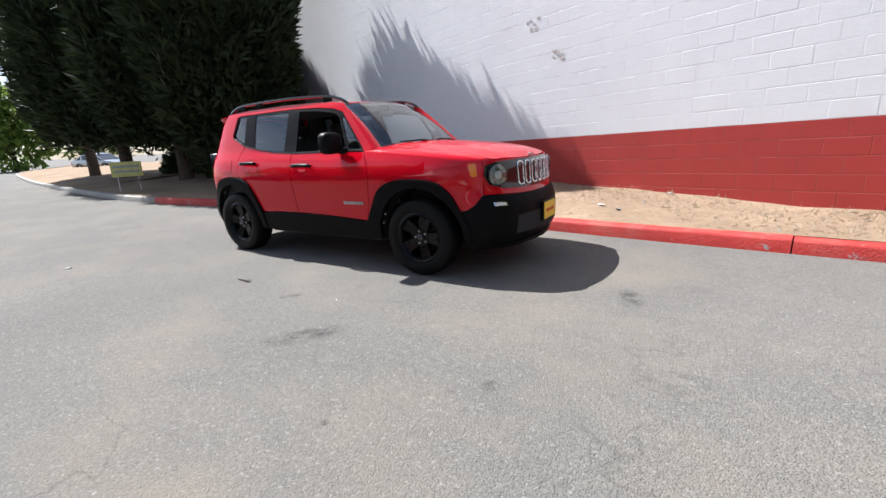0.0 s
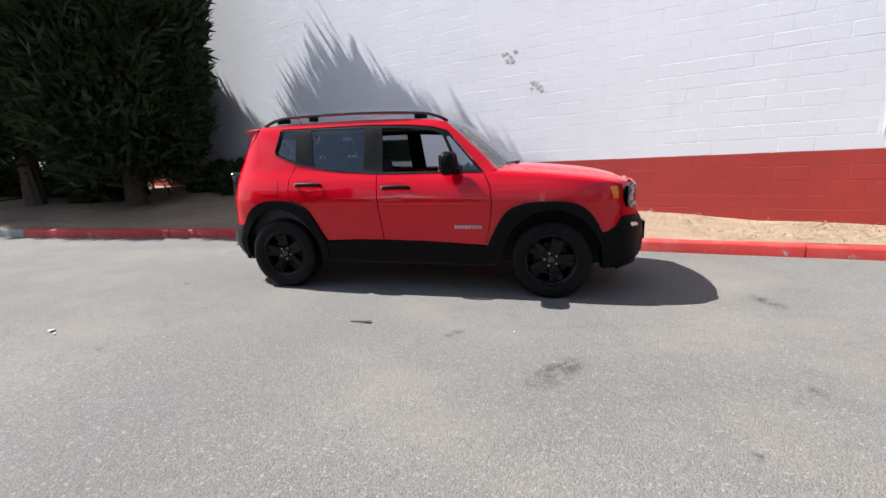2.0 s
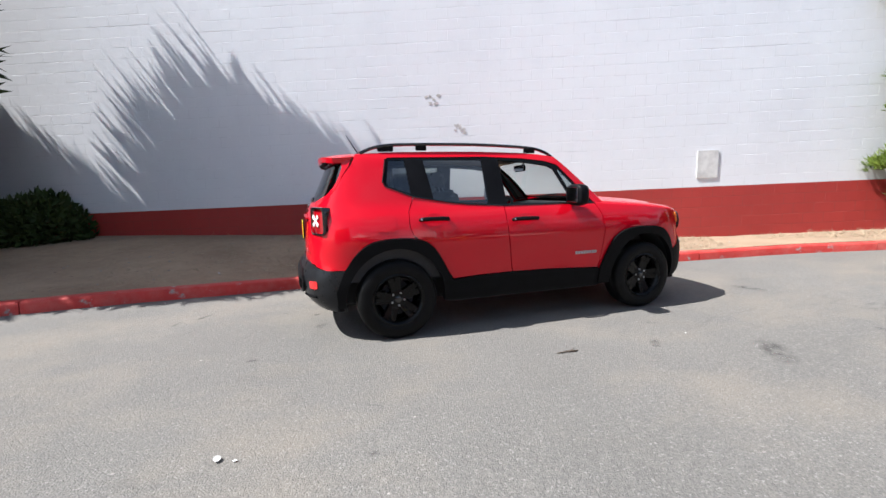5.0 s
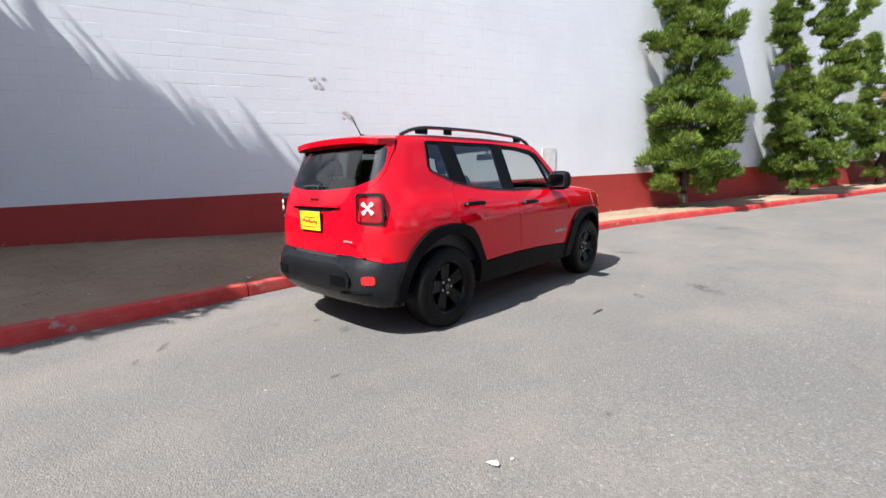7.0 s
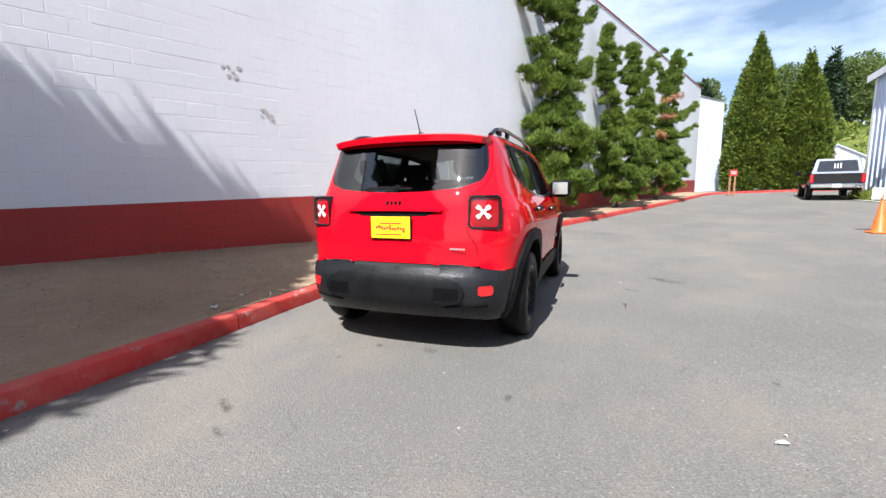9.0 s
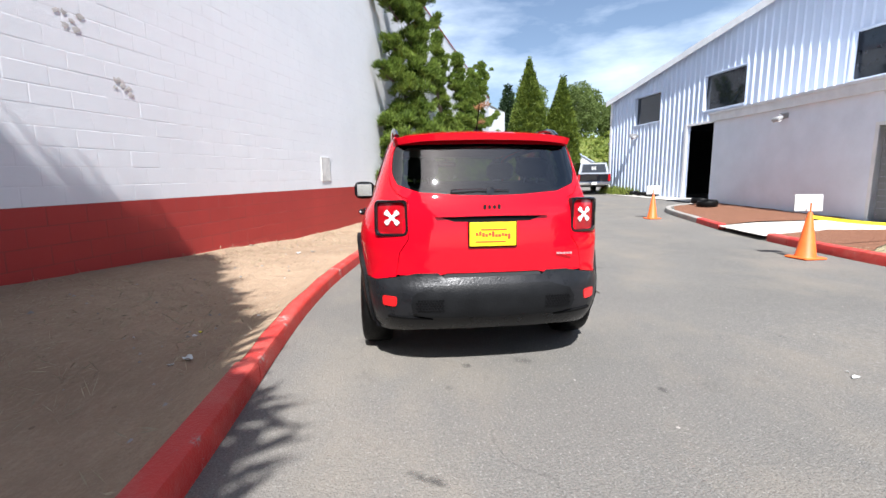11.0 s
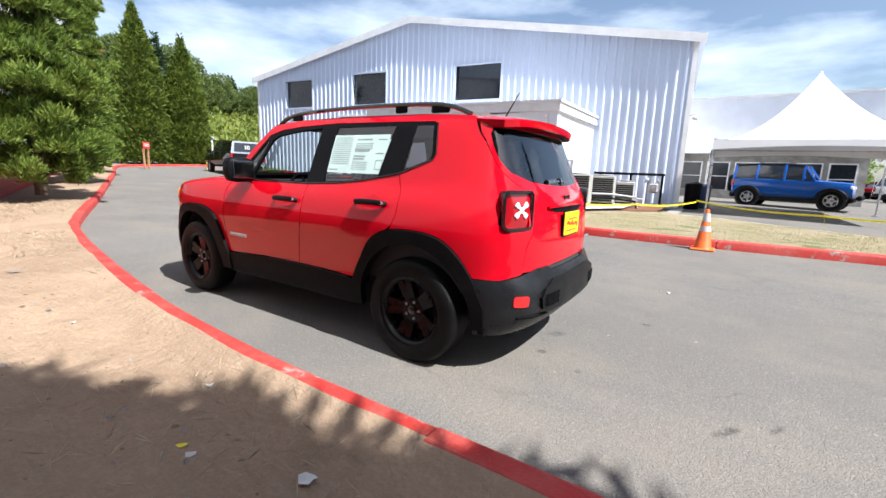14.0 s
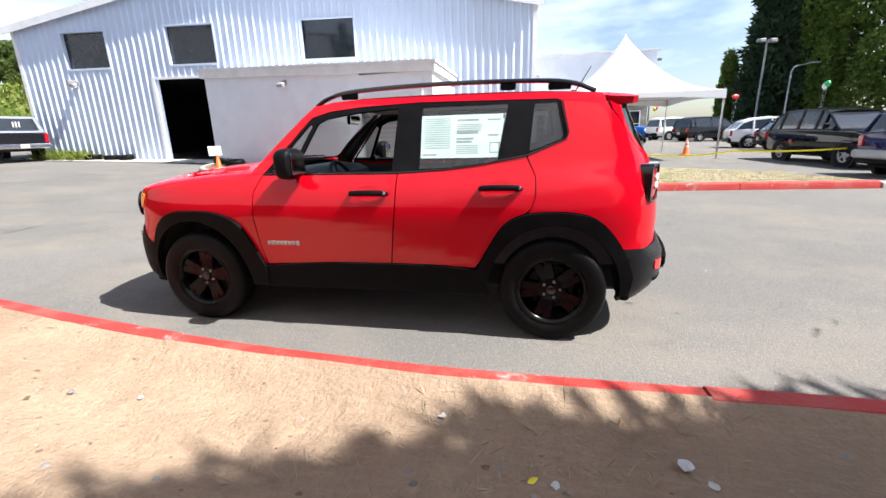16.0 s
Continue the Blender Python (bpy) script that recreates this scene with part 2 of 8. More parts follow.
M["redkerb"] = make_kerb("red_kerb_paint", (0.52, 0.042, 0.034), 0.60)
M["greykerb"] = make_kerb("bare_kerb", (0.33, 0.31, 0.28), 0.9)
M["siding"] = make_metal_siding()
M["white"] = plain("white_paint", (0.78, 0.78, 0.78), 0.5, var=0.06, scale=2)
M["whiteflat"] = plain("white_render", (0.78, 0.81, 0.88), 0.7, var=0.03, scale=1.5, bump=0.001)
M["grey"] = plain("grey_paint", (0.22, 0.22, 0.225), 0.5, var=0.08)
M["midgrey"] = plain("mid_grey_metal", (0.42, 0.42, 0.42), 0.45, 0.3, var=0.1)
# near-black for undersides and liners; also puts the shade of openings into colour
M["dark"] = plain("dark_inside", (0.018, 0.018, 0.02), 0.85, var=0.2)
M["black"] = plain("black_plastic", (0.006, 0.006, 0.007), 0.45, var=0.15, scale=12, spec=0.07, bump=0.0004)
M["blackgloss"] = plain("black_gloss", (0.007, 0.007, 0.008), 0.15, var=0.1, coat=0.9, spec=0.3)
M["cladding"] = plain("textured_black_cladding", (0.006, 0.006, 0.0065), 0.5, var=0.12, scale=9, spec=0.06, bump=0.0006)
M["bumpergrey"] = plain("dark_grey_bumper", (0.012, 0.0125, 0.014), 0.30, var=0.1, scale=9, spec=0.28, bump=0.0004)
M["bumperdark"] = plain("grained_black_bumper", (0.007, 0.0073, 0.008), 0.42, var=0.1, scale=9, spec=0.16, bump=0.0004)
M["rubber"] = plain("tyre_rubber", (0.005, 0.005, 0.005), 0.45, var=0.2, scale=14, spec=0.12, bump=0.001)
M["rim"] = plain("black_wheel_paint", (0.004, 0.004, 0.004), 0.25, 0.0, var=0.15, coat=0.10, spec=0.12)
M["steel"] = plain("bright_steel", (0.55, 0.55, 0.56), 0.3, 0.9, var=0.1)
M["chrome"] = plain("chrome", (0.78, 0.78, 0.79), 0.12, 1.0, var=0.04)
M["redpaint"] = make_paint("red_car_paint", (0.52, 0.0025, 0.012))
M["redlens"] = plain("red_lens", (0.34, 0.004, 0.010), 0.12, var=0.05, coat=0.8)
M["redreflector"] = plain("bright_red_reflector", (0.58, 0.012, 0.014), 0.12, var=0.05, coat=0.6)
M["whitelens"] = plain("frosted_white_lens", (0.85, 0.80, 0.78), 0.25, var=0.04, coat=0.6)
M["amber"] = plain("amber_lens", (0.80, 0.22, 0.015), 0.15, var=0.05, coat=0.8)
M["glass"] = make_glass("tinted_glass", (0.55, 0.60, 0.58))
M["glass_clear"] = make_glass("windscreen_glass", (0.72, 0.78, 0.76))
M["glass_dark"] = make_glass("privacy_glass", (0.32, 0.36, 0.37))
M["window"] = plain("dark_window_pane", (0.02, 0.024, 0.03), 0.06, var=0.1, coat=0.4)
M["seat"] = plain("black_seat_cloth", (0.022, 0.022, 0.023), 0.85, var=0.15, scale=20, bump=0.001)
M["trimdark"] = plain("dark_trim", (0.05, 0.05, 0.05), 0.8, var=0.1)
M["lampsilver"] = plain("lamp_reflector", (0.82, 0.83, 0.85), 0.22, 0.75, var=0.08)
M["dash"] = plain("dark_dashboard", (0.03, 0.03, 0.032), 0.6, var=0.12, scale=12)
M["trimgrey"] = plain("light_grey_headliner", (0.30, 0.29, 0.28), 0.85, var=0.08)
M["paper"] = plain("pale_green_paper", (0.52, 0.68, 0.63), 0.6, var=0.05)
M["ink"] = plain("grey_print", (0.27, 0.32, 0.31), 0.7, var=0.1)
M["yellow"] = plain("yellow_plate", (0.85, 0.56, 0.01), 0.4, var=0.05)
M["redink"] = plain("red_print", (0.62, 0.05, 0.02), 0.5, var=0.05)
M["orange"] = plain("orange_cone_plastic", (0.85, 0.14, 0.02), 0.5, var=0.1)
M["tape"] = plain("yellow_tape", (0.80, 0.68, 0.03), 0.45, var=0.08)
M["canvas"] = plain("white_tent_vinyl", (0.84, 0.84, 0.85), 0.45, var=0.03, scale=1)
M["cypress"] = make_foliage("dark_cypress_leaf", (0.012, 0.022, 0.009), (0.036, 0.055, 0.018), (0.03, 0.04, 0.014), 0.12)
M["juniper"] = make_foliage("juniper_leaf", (0.022, 0.048, 0.009), (0.18, 0.26, 0.038), (0.30, 0.37, 0.07), 0.25)
M["brownleaf"] = make_foliage("dead_juniper_leaf", (0.30, 0.13, 0.06), (0.42, 0.21, 0.10), (0.3, 0.2, 0.1), 0.2)
M["arbor"] = make_foliage("arborvitae_leaf", (0.030, 0.055, 0.009), (0.13, 0.175, 0.022), (0.19, 0.23, 0.03), 0.25)
M["fir"] = make_foliage("fir_leaf", (0.018, 0.036, 0.018), (0.05, 0.085, 0.04), (0.045, 0.07, 0.03), 0.1)
M["decid"] = make_foliage("broad_leaf", (0.08, 0.12, 0.035), (0.20, 0.26, 0.08), (0.24, 0.29, 0.10), 0.42)
M["poplar"] = make_foliage("poplar_leaf", (0.09, 0.15, 0.03), (0.22, 0.31, 0.06), (0.26, 0.33, 0.08), 0.45)
M["weeds"] = make_foliage("weed_leaf", (0.08, 0.13, 0.02), (0.22, 0.26, 0.05), (0.25, 0.25, 0.06), 0.3)
M["hedge"] = make_foliage("shrub_leaf", (0.02, 0.035, 0.012), (0.05, 0.08, 0.02), (0.05, 0.08, 0.02), 0.2)
M["bark"] = make_bark("bark", (0.06, 0.045, 0.035), (0.16, 0.12, 0.09))
M["wood"] = make_bark("wooden_post", (0.30, 0.15, 0.08), (0.42, 0.24, 0.13))
M["straw"] = plain("dry_straw", (0.36, 0.295, 0.195), 0.9, var=0.2)
M["drygrass"] = plain("dry_grass_blade", (0.44, 0.38, 0.24), 0.9, var=0.2)
M["litter"] = plain("white_litter", (0.55, 0.55, 0.53), 0.8, var=0.1)
M["pebble"] = plain("grey_pebble", (0.24, 0.22, 0.20), 0.85, var=0.25, scale=9)
M["leaflitter"] = plain("brown_leaf_litter", (0.19, 0.125, 0.075), 0.9, var=0.3, scale=20)


# ---- mesh tools ----
class MB:
    """A list of vertices and faces that grows."""

    def __init__(self):
        self.v, self.f, self.weld = [], [], False

    def add(self, verts, faces, m=None):
        k = len(self.v)
        self.v += [tuple(m @ Vector(p)) for p in verts] if m is not None else [tuple(p) for p in verts]
        self.f += [tuple(i + k for i in q) for q in faces]
        return self

    def box(self, c, s, m=None, ch=0.0):
        """A box of centre c and size s, its upright and flat edges chamfered by ch."""
        x, y, z = (a / 2 for a in s)
        if ch <= 0:
            vs = [(i * x, j * y, k * z) for k in (-1, 1) for i, j in ((-1, -1), (1, -1), (1, 1), (-1, 1))]
            fs = [(3, 2, 1, 0), (4, 5, 6, 7), (0, 1, 5, 4), (1, 2, 6, 5), (2, 3, 7, 6), (3, 0, 4, 7)]
        else:
            ring = lambda a, b, cc: [(-a + cc, -b, 0), (a - cc, -b, 0), (a, -b + cc, 0), (a, b - cc, 0), (a - cc, b, 0), (-a + cc, b, 0), (-a, b - cc, 0), (-a, -b + cc, 0)]
            vs = []
            for zz, inset in ((-z, ch), (-z + ch, 0), (z - ch, 0), (z, ch)):
                vs += [(p[0], p[1], zz) for p in ring(x - inset, y - inset, ch)]
            fs = [tuple(range(7, -1, -1)), tuple(range(24, 32))]
            for r in range(3):
                fs += [(r * 8 + i, r * 8 + (i + 1) % 8, r * 8 + 8 + (i + 1) % 8, r * 8 + 8 + i) for i in range(8)]
        vs = [(p[0] + c[0], p[1] + c[1], p[2] + c[2]) for p in vs]
        return self.add(vs, fs, m)

    def lathe(self, prof, n=24, m=None, close=False):
        """Turns a profile of (radius, z) about the z axis."""
        vs = [(r * math.cos(2 * math.pi * i / n), r * math.sin(2 * math.pi * i / n), z) for r, z in prof for i in range(n)]
        fs = []
        rows = len(prof)
        for a in range(rows if close else rows - 1):
            b = (a + 1) % rows
            fs += [(a * n + i, a * n + (i + 1) % n, b * n + (i + 1) % n, b * n + i) for i in range(n)]
        if not close:
            if prof[0][0] > 1e-4:
                fs.append(tuple(range(n - 1, -1, -1)))
            if prof[-1][0] > 1e-4:
                fs.append(tuple((rows - 1) * n + i for i in range(n)))
        return self.add(vs, fs, m)

    def tube(self, pts, r, n=8, m=None, flat=1.0):
        """A round bar along points; r is one radius or one for each point."""
        pts = [Vector(p) for p in pts]
        rs = r if isinstance(r, (list, tuple)) else [r] * len(pts)
        up = Vector((0, 0, 1))
        vs, fs = [], []
        for i, p in enumerate(pts):
            d = (pts[min(i + 1, len(pts) - 1)] - pts[max(i - 1, 0)]).normalized()
            a = d.cross(up)
            a = a.normalized() if a.length > 1e-3 else Vector((1, 0, 0))
            b = a.cross(d).normalized()
            vs += [tuple(p + rs[i] * (math.cos(2 * math.pi * j / n) * a + flat * math.sin(2 * math.pi * j / n) * b)) for j in range(n)]
        for i in range(len(pts) - 1):
            fs += [(i * n + j, i * n + (j + 1) % n, i * n + n + (j + 1) % n, i * n + n + j) for j in range(n)]
        fs += [tuple(range(n - 1, -1, -1)), tuple((len(pts) - 1) * n + j for j in range(n))]
        return self.add(vs, fs, m)

    def prism(self, poly, a, b, axis="y", m=None):
        """An outline of 2D points drawn out from a to b along an axis."""
        put = {"y": lambda p, t: (p[0], t, p[1]), "z": lambda p, t: (p[0], p[1], t), "x": lambda p, t: (t, p[0], p[1])}[axis]
        n = len(poly)
        vs = [put(p, a) for p in poly] + [put(p, b) for p in poly]
        fs = [tuple(range(n)), tuple(range(2 * n - 1, n - 1, -1))] + [(i, i + n, (i + 1) % n + n, (i + 1) % n) for i in range(n)]
        return self.add(vs, fs, m)

    def mesh(self, name, mat, smooth=False, angle=0.6):
        me = bpy.data.meshes.new(name)
        me.from_pydata(self.v, [], self.f)
        bm = bmesh.new()
        bm.from_mesh(me)
        if self.weld:
            bmesh.ops.remove_doubles(bm, verts=[v for v in bm.verts if abs(v.co.y) < 1e-3], dist=1e-4)
        bmesh.ops.recalc_face_normals(bm, faces=bm.faces)
        bm.to_mesh(me)
        bm.free()
        me.materials.append(mat)
        if smooth:
            me.shade_smooth()
            me.set_sharp_from_angle(angle=angle)
        return me


def thing(name, label, category, at=(0, 0, 0), rz=0.0, group="", kind=""):
    ob = new(name)
    ob.empty_display_size = 0.2
    ob.matrix_world = pose(*at, 0, 0, rz)
    return tagged(ob, label, category, group, kind)


def part(name, mb, mat, parent=None, label="", smooth=False, angle=0.6):
    me = mb if isinstance(mb, bpy.types.Mesh) else mb.mesh(name, mat, smooth, angle)
    ob = new(name, me)
    if parent is not None:
        ob.parent = parent
    if label:
        ob["label"] = label
    return ob


def single(name, mb, mat, label, category, group="", kind="", smooth=False, angle=0.6):
    """A thing of one mesh."""
    return tagged(part(name, mb, mat, None, "", smooth, angle), label, category, group, kind)


def soft(v, k=1.5):
    return math.log1p(math.exp(max(-50.0, min(50.0, v * k)))) / k


def level(x, y):
    """The height of the paved ground: nearly flat at the car, rising gently ahead and across the lane."""
    k = max(0.0, min(1.0, (-6.5 - y) / 3))
    k = k * k * (3 - 2 * k)
    x, yy = min(x, 80), max(y, -60)
    return 0.027 * soft(x - 3.2) + 0.014 * soft(-yy - 3) - 0.022 * soft(-max(x, -40) - 3) * k


def spline(pts, n=8):
    """Points along a smooth curve through pts (2D or 3D)."""
    p = [np.array(q, float) for q in pts]
    p = [2 * p[0] - p[1]] + p + [2 * p[-1] - p[-2]]
    out = []
    for i in range(1, len(p) - 2):
        a, b, c, d = p[i - 1 : i + 3]
        for t in np.linspace(0, 1, n, endpoint=False):
            out.append(0.5 * (2 * b + (c - a) * t + (2 * a - 5 * b + 4 * c - d) * t**2 + (3 * b - a - 3 * c + d) * t**3))
    out.append(p[-2])
    return [tuple(q) for q in out]


def lerp_table(rows):
    xs, ys = zip(*rows)
    return lambda v: float(np.interp(v, xs, ys))


def fast_mesh(name, verts, quads, mat):
    """A mesh from arrays of vertices and quads."""
    me = bpy.data.meshes.new(name)
    me.vertices.add(len(verts))
    me.vertices.foreach_set("co", np.asarray(verts, np.float32).ravel())
    q = np.asarray(quads, np.int32)
    k = q.shape[1]
    me.loops.add(q.size)
    me.loops.foreach_set("vertex_index", q.ravel())
    me.polygons.add(len(q))
    me.polygons.foreach_set("loop_start", np.arange(0, q.size, k, dtype=np.int32))
    me.update(calc_edges=True)
    me.materials.append(mat)
    return me


def sprigs(name, P, D, L, W, mat, rng, blades=2):
    """A crown of small leafy sprigs: at each point P a few narrow blades along D."""
    P, D = np.asarray(P, float), np.asarray(D, float)
    n = len(P)
    L, W = np.broadcast_to(L, n), np.broadcast_to(W, n)
    D = D / (np.linalg.norm(D, axis=1, keepdims=True) + 1e-9)
    vs, fs = [], []
    for b in range(blades):
        r = rng.normal(size=(n, 3))
        a = np.cross(D, r)
        a /= np.linalg.norm(a, axis=1, keepdims=True) + 1e-9
        d = D + 0.45 * rng.normal(size=(n, 3))
        d /= np.linalg.norm(d, axis=1, keepdims=True)
        mid = P + d * (L * 0.5)[:, None]
        vs.append(np.stack([P, mid + a * (W / 2)[:, None], P + d * L[:, None], mid - a * (W / 2)[:, None]], 1))
    v = np.concatenate(vs, 0).reshape(-1, 3)
    q = np.arange(len(v)).reshape(-1, 4)
    return fast_mesh(name, v, q, mat)


def rough_sheet(outline_fn, nu, nv):
    vs = [outline_fn(i / nu, j / nv) for j in range(nv + 1) for i in range(nu + 1)]
    fs = [(j * (nu + 1) + i, j * (nu + 1) + i + 1, (j + 1) * (nu + 1) + i + 1, (j + 1) * (nu + 1) + i) for j in range(nv) for i in range(nu)]
    return vs, fs


# ---- ground ----
def axis_steps(near, far):
    a = list(np.arange(-near, near + 0.01, 0.8))
    s, v = 1.2, near
    while v < far:
        v += s
        s *= 1.35
        a = [-v] + a + [v]
    return a


def build_ground():
    xs, ys = axis_steps(32, 900), axis_steps(26, 900)
    vs = [(x, y, level(x, y)) for y in ys for x in xs]
    n = len(xs)
    fs = [(j * n + i, j * n + i + 1, (j + 1) * n + i + 1, (j + 1) * n + i) for j in range(len(ys) - 1) for i in range(n - 1)]
    single("ground", MB().add(vs, fs), M["asphalt"], "worn light grey asphalt lane with oil drips and scuffs", "road", kind="structure", smooth=True)


build_ground()

NEAR_KERB = spline([(-62, 14.5), (-48, 8.9), (-30, 4.7), (-19.5, 2.75), (-11, 1.5), (-7.4, 1.3), (-4.4, 1.51), (-2.7, 1.50), (-1.3, 1.51), (-0.3, 1.48), (1.0, 1.36), (3.06, 1.03), (4.4, 0.79), (6.0, 0.41), (8.0, -0.35), (10.2, -1.24), (15.9, -3.44), (21.4, -5.55), (26, -7.2), (29, -8.6), (30.4, -10.6), (31.4, -13.5), (32, -18)], 10)
KH, KW = 0.14, 0.16


def kerb_run(name, line, height, width, side, mat_of, label, seg=3.0, joint=None):
    """A kerb laid in stones along a line; side +1 lays it to the left of the way."""
    pts = np.array(line)
    d = np.r_[0, np.cumsum(np.linalg.norm(np.diff(pts, axis=0), axis=1))]
    root = thing(name, label, "kerb", kind="structure")
    at = lambda s: np.array([np.interp(s, d, pts[:, 0]), np.interp(s, d, pts[:, 1])])
    s = 0.0
    first = seg if joint is None else float(np.interp(joint, pts[:, 0], d)) % seg
    rnd = random.Random(5)
    while s < d[-1] - 0.3:
        e = min(s + (seg if s > 0 else first), d[-1])
        m = MB()
        cuts = np.linspace(s + 0.006, e - 0.006, max(3, int((e - s) / 0.3)))
        prof = [(0.0, -0.12), (0.004, height - 0.035), (0.018, height - 0.010), (0.045, height), (width - 0.02, height + 0.002), (width, height - 0.015), (width, -0.12)]
        lift = rnd.uniform(-0.006, 0.006)
        vs = []
        for c in cuts:
            p, q = at(c), at(c + 0.02) - at(c - 0.02)
            q /= np.linalg.norm(q)
            nrm = np.array([-q[1], q[0]]) * side
            w = 0.004 * noise.noise(Vector((c * 3.1, 0, 0)))
            for a, z in prof:
                g = p + nrm * (a + w)
                vs.append((g[0], g[1], level(*p) + z + lift + (0.004 * noise.noise(Vector((c * 5, a * 9, 2))) if z > 0 else 0)))
        k = len(prof)
        fs = [(i * k + j, i * k + j + 1, (i + 1) * k + j + 1, (i + 1) * k + j) for i in range(len(cuts) - 1) for j in range(k - 1)]
        fs += [tuple(range(k)), tuple((len(cuts) - 1) * k + j for j in range(k - 1, -1, -1))]
        m.add(vs, fs)
        part("kerb_stone", m, mat_of(at((s + e) / 2)), root, smooth=True, angle=0.7)
        s = e
    return root


# the stones start so that one joint falls at the corner ahead of the car
kerb_run("kerb", NEAR_KERB, KH, KW, 1, lambda p: M["redkerb"] if p[0] > -7.2 else M["greykerb"], "concrete kerb painted worn fire-lane red", 3.05, 4.08)

FAR_KERB = spline([(-8.0, -6.42), (-5.3, -6.2), (-2.7, -6.02), (-0.8, -5.98), (0.8, -6.2), (2.9, -6.72)], 8)
FAR_KERB_B = spline([(4.7, -7.15), (6.5, -7.75), (8.6, -8.5), (9.8, -9.3), (10.6, -10.6), (10.8, -11.9)], 8)
kerb_run("kerb_far", FAR_KERB, 0.15, 0.17, -1, lambda p: M["redkerb"], "straight kerb painted red along the dry verge", 2.6)
kerb_run("kerb_bed", FAR_KERB_B, 0.14, 0.17, -1, lambda p: M["redkerb"] if p[0] < 5.6 else M["greykerb"], "bare concrete kerb with a red painted end", 1.4)
kerb_run("kerb_lot", spline([(-22, -7.6), (-15, -7.0), (-8.05, -6.43)], 6), 0.11, 0.3, -1, lambda p: M["greykerb"], "plain grey concrete kerb along the lot", 3.0)

# ---- block wall ----
W0, WD = np.array([1.068, 3.79]), np.array([0.9403, -0.3404])
WO = np.array([-0.3404, -0.9403])


def wall_pt(u, v, w=0.0):
    """u along the wall, v above the top of the red band, w out from its face."""
    p = W0 + WD * u + WO * w
    return (p[0], p[1], 1.09 + 0.022 * u + v)


def wall_y(x):
    return W0[1] + (x - W0[0]) * WD[1] / WD[0]


U0, U1, VTOP = -19.2, 36.0, 7.1
BL, BH = 0.40, 0.20


def block_mesh(u0, u1, v0, v1, mb, deep=0.0):
    c, g = 0.005, 0.003
    q = [(u0 + g, v0 + g), (u1 - g, v0 + g), (u1 - g, v1 - g), (u0 + g, v1 - g)]
    f = [(u0 + g + c, v0 + g + c), (u1 - g - c, v0 + g + c), (u1 - g - c, v1 - g - c), (u0 + g + c, v1 - g - c)]
    vs = [wall_pt(a, b, 0.0) for a, b in q] + [wall_pt(a, b, 0.0024 + deep * 0.5) for a, b in f]
    mb.add(vs, [(4, 5, 6, 7), (0, 1, 5, 4), (1, 2, 6, 5), (2, 3, 7, 6), (3, 0, 4, 7)])


def build_wall():
    root = thing("wall_north", "tall painted concrete-block wall, white above a red band", "wall", kind="structure")
    for name, v0, v1, mat in (("wall_core", 0, VTOP, M["mortar_white"]), ("wall_foot", -1.6, 0, M["mortar_red"])):
        m = MB()
        vs = [wall_pt(u, v, w) for w in (0.0015, -0.25) for v in (v0, v1) for u in (U0, U1)]
        m.add(vs, [(0, 1, 3, 2), (5, 4, 6, 7), (0, 2, 6, 4), (1, 5, 7, 3), (2, 3, 7, 6), (0, 4, 5, 1)])
        part(name, m, mat, root)
    m = MB()
    vs = [wall_pt(u, v, w) for w in (0.03, -0.3) for v in (VTOP, VTOP + 0.05) for u in (U0 - 0.05, U1 + 0.05)]
    m.add(vs, [(0, 1, 3, 2), (5, 4, 6, 7), (0, 2, 6, 4), (1, 5, 7, 3), (2, 3, 7, 6), (0, 4, 5, 1)])
    part("coping", m, M["red_block"], root, "thin dark red metal coping")
    joined = {"white": MB(), "red": MB()}
    near = []
    rows = range(-5, int(VTOP / BH))
    rr = random.Random(3)
    for r in rows:
        v0 = r * BH
        u = U0 + (BL / 2 if r % 2 else 0)
        if r % 2:
            block_mesh(U0, u, v0, v0 + BH, joined["white" if r >= 0 else "red"])
        while u < U1 - 0.05:
            e = min(u + BL, U1)
            if -0.9 < u < 5.2 and -0.85 < v0 < 3.0 and r >= -4:
                near.append((u, e, v0, r))
            else:
                block_mesh(u, e, v0, v0 + BH, joined["white" if r >= 0 else "red"], rr.uniform(-0.0015, 0.0015))
            u = e
    tagged(part("blocks_white", joined["white"], M["white_block"], root), kind="stuff")
    tagged(part("blocks_red", joined["red"], M["red_block"], root), kind="stuff")
    return root, near


WALL, NEAR_BLOCKS = build_wall()


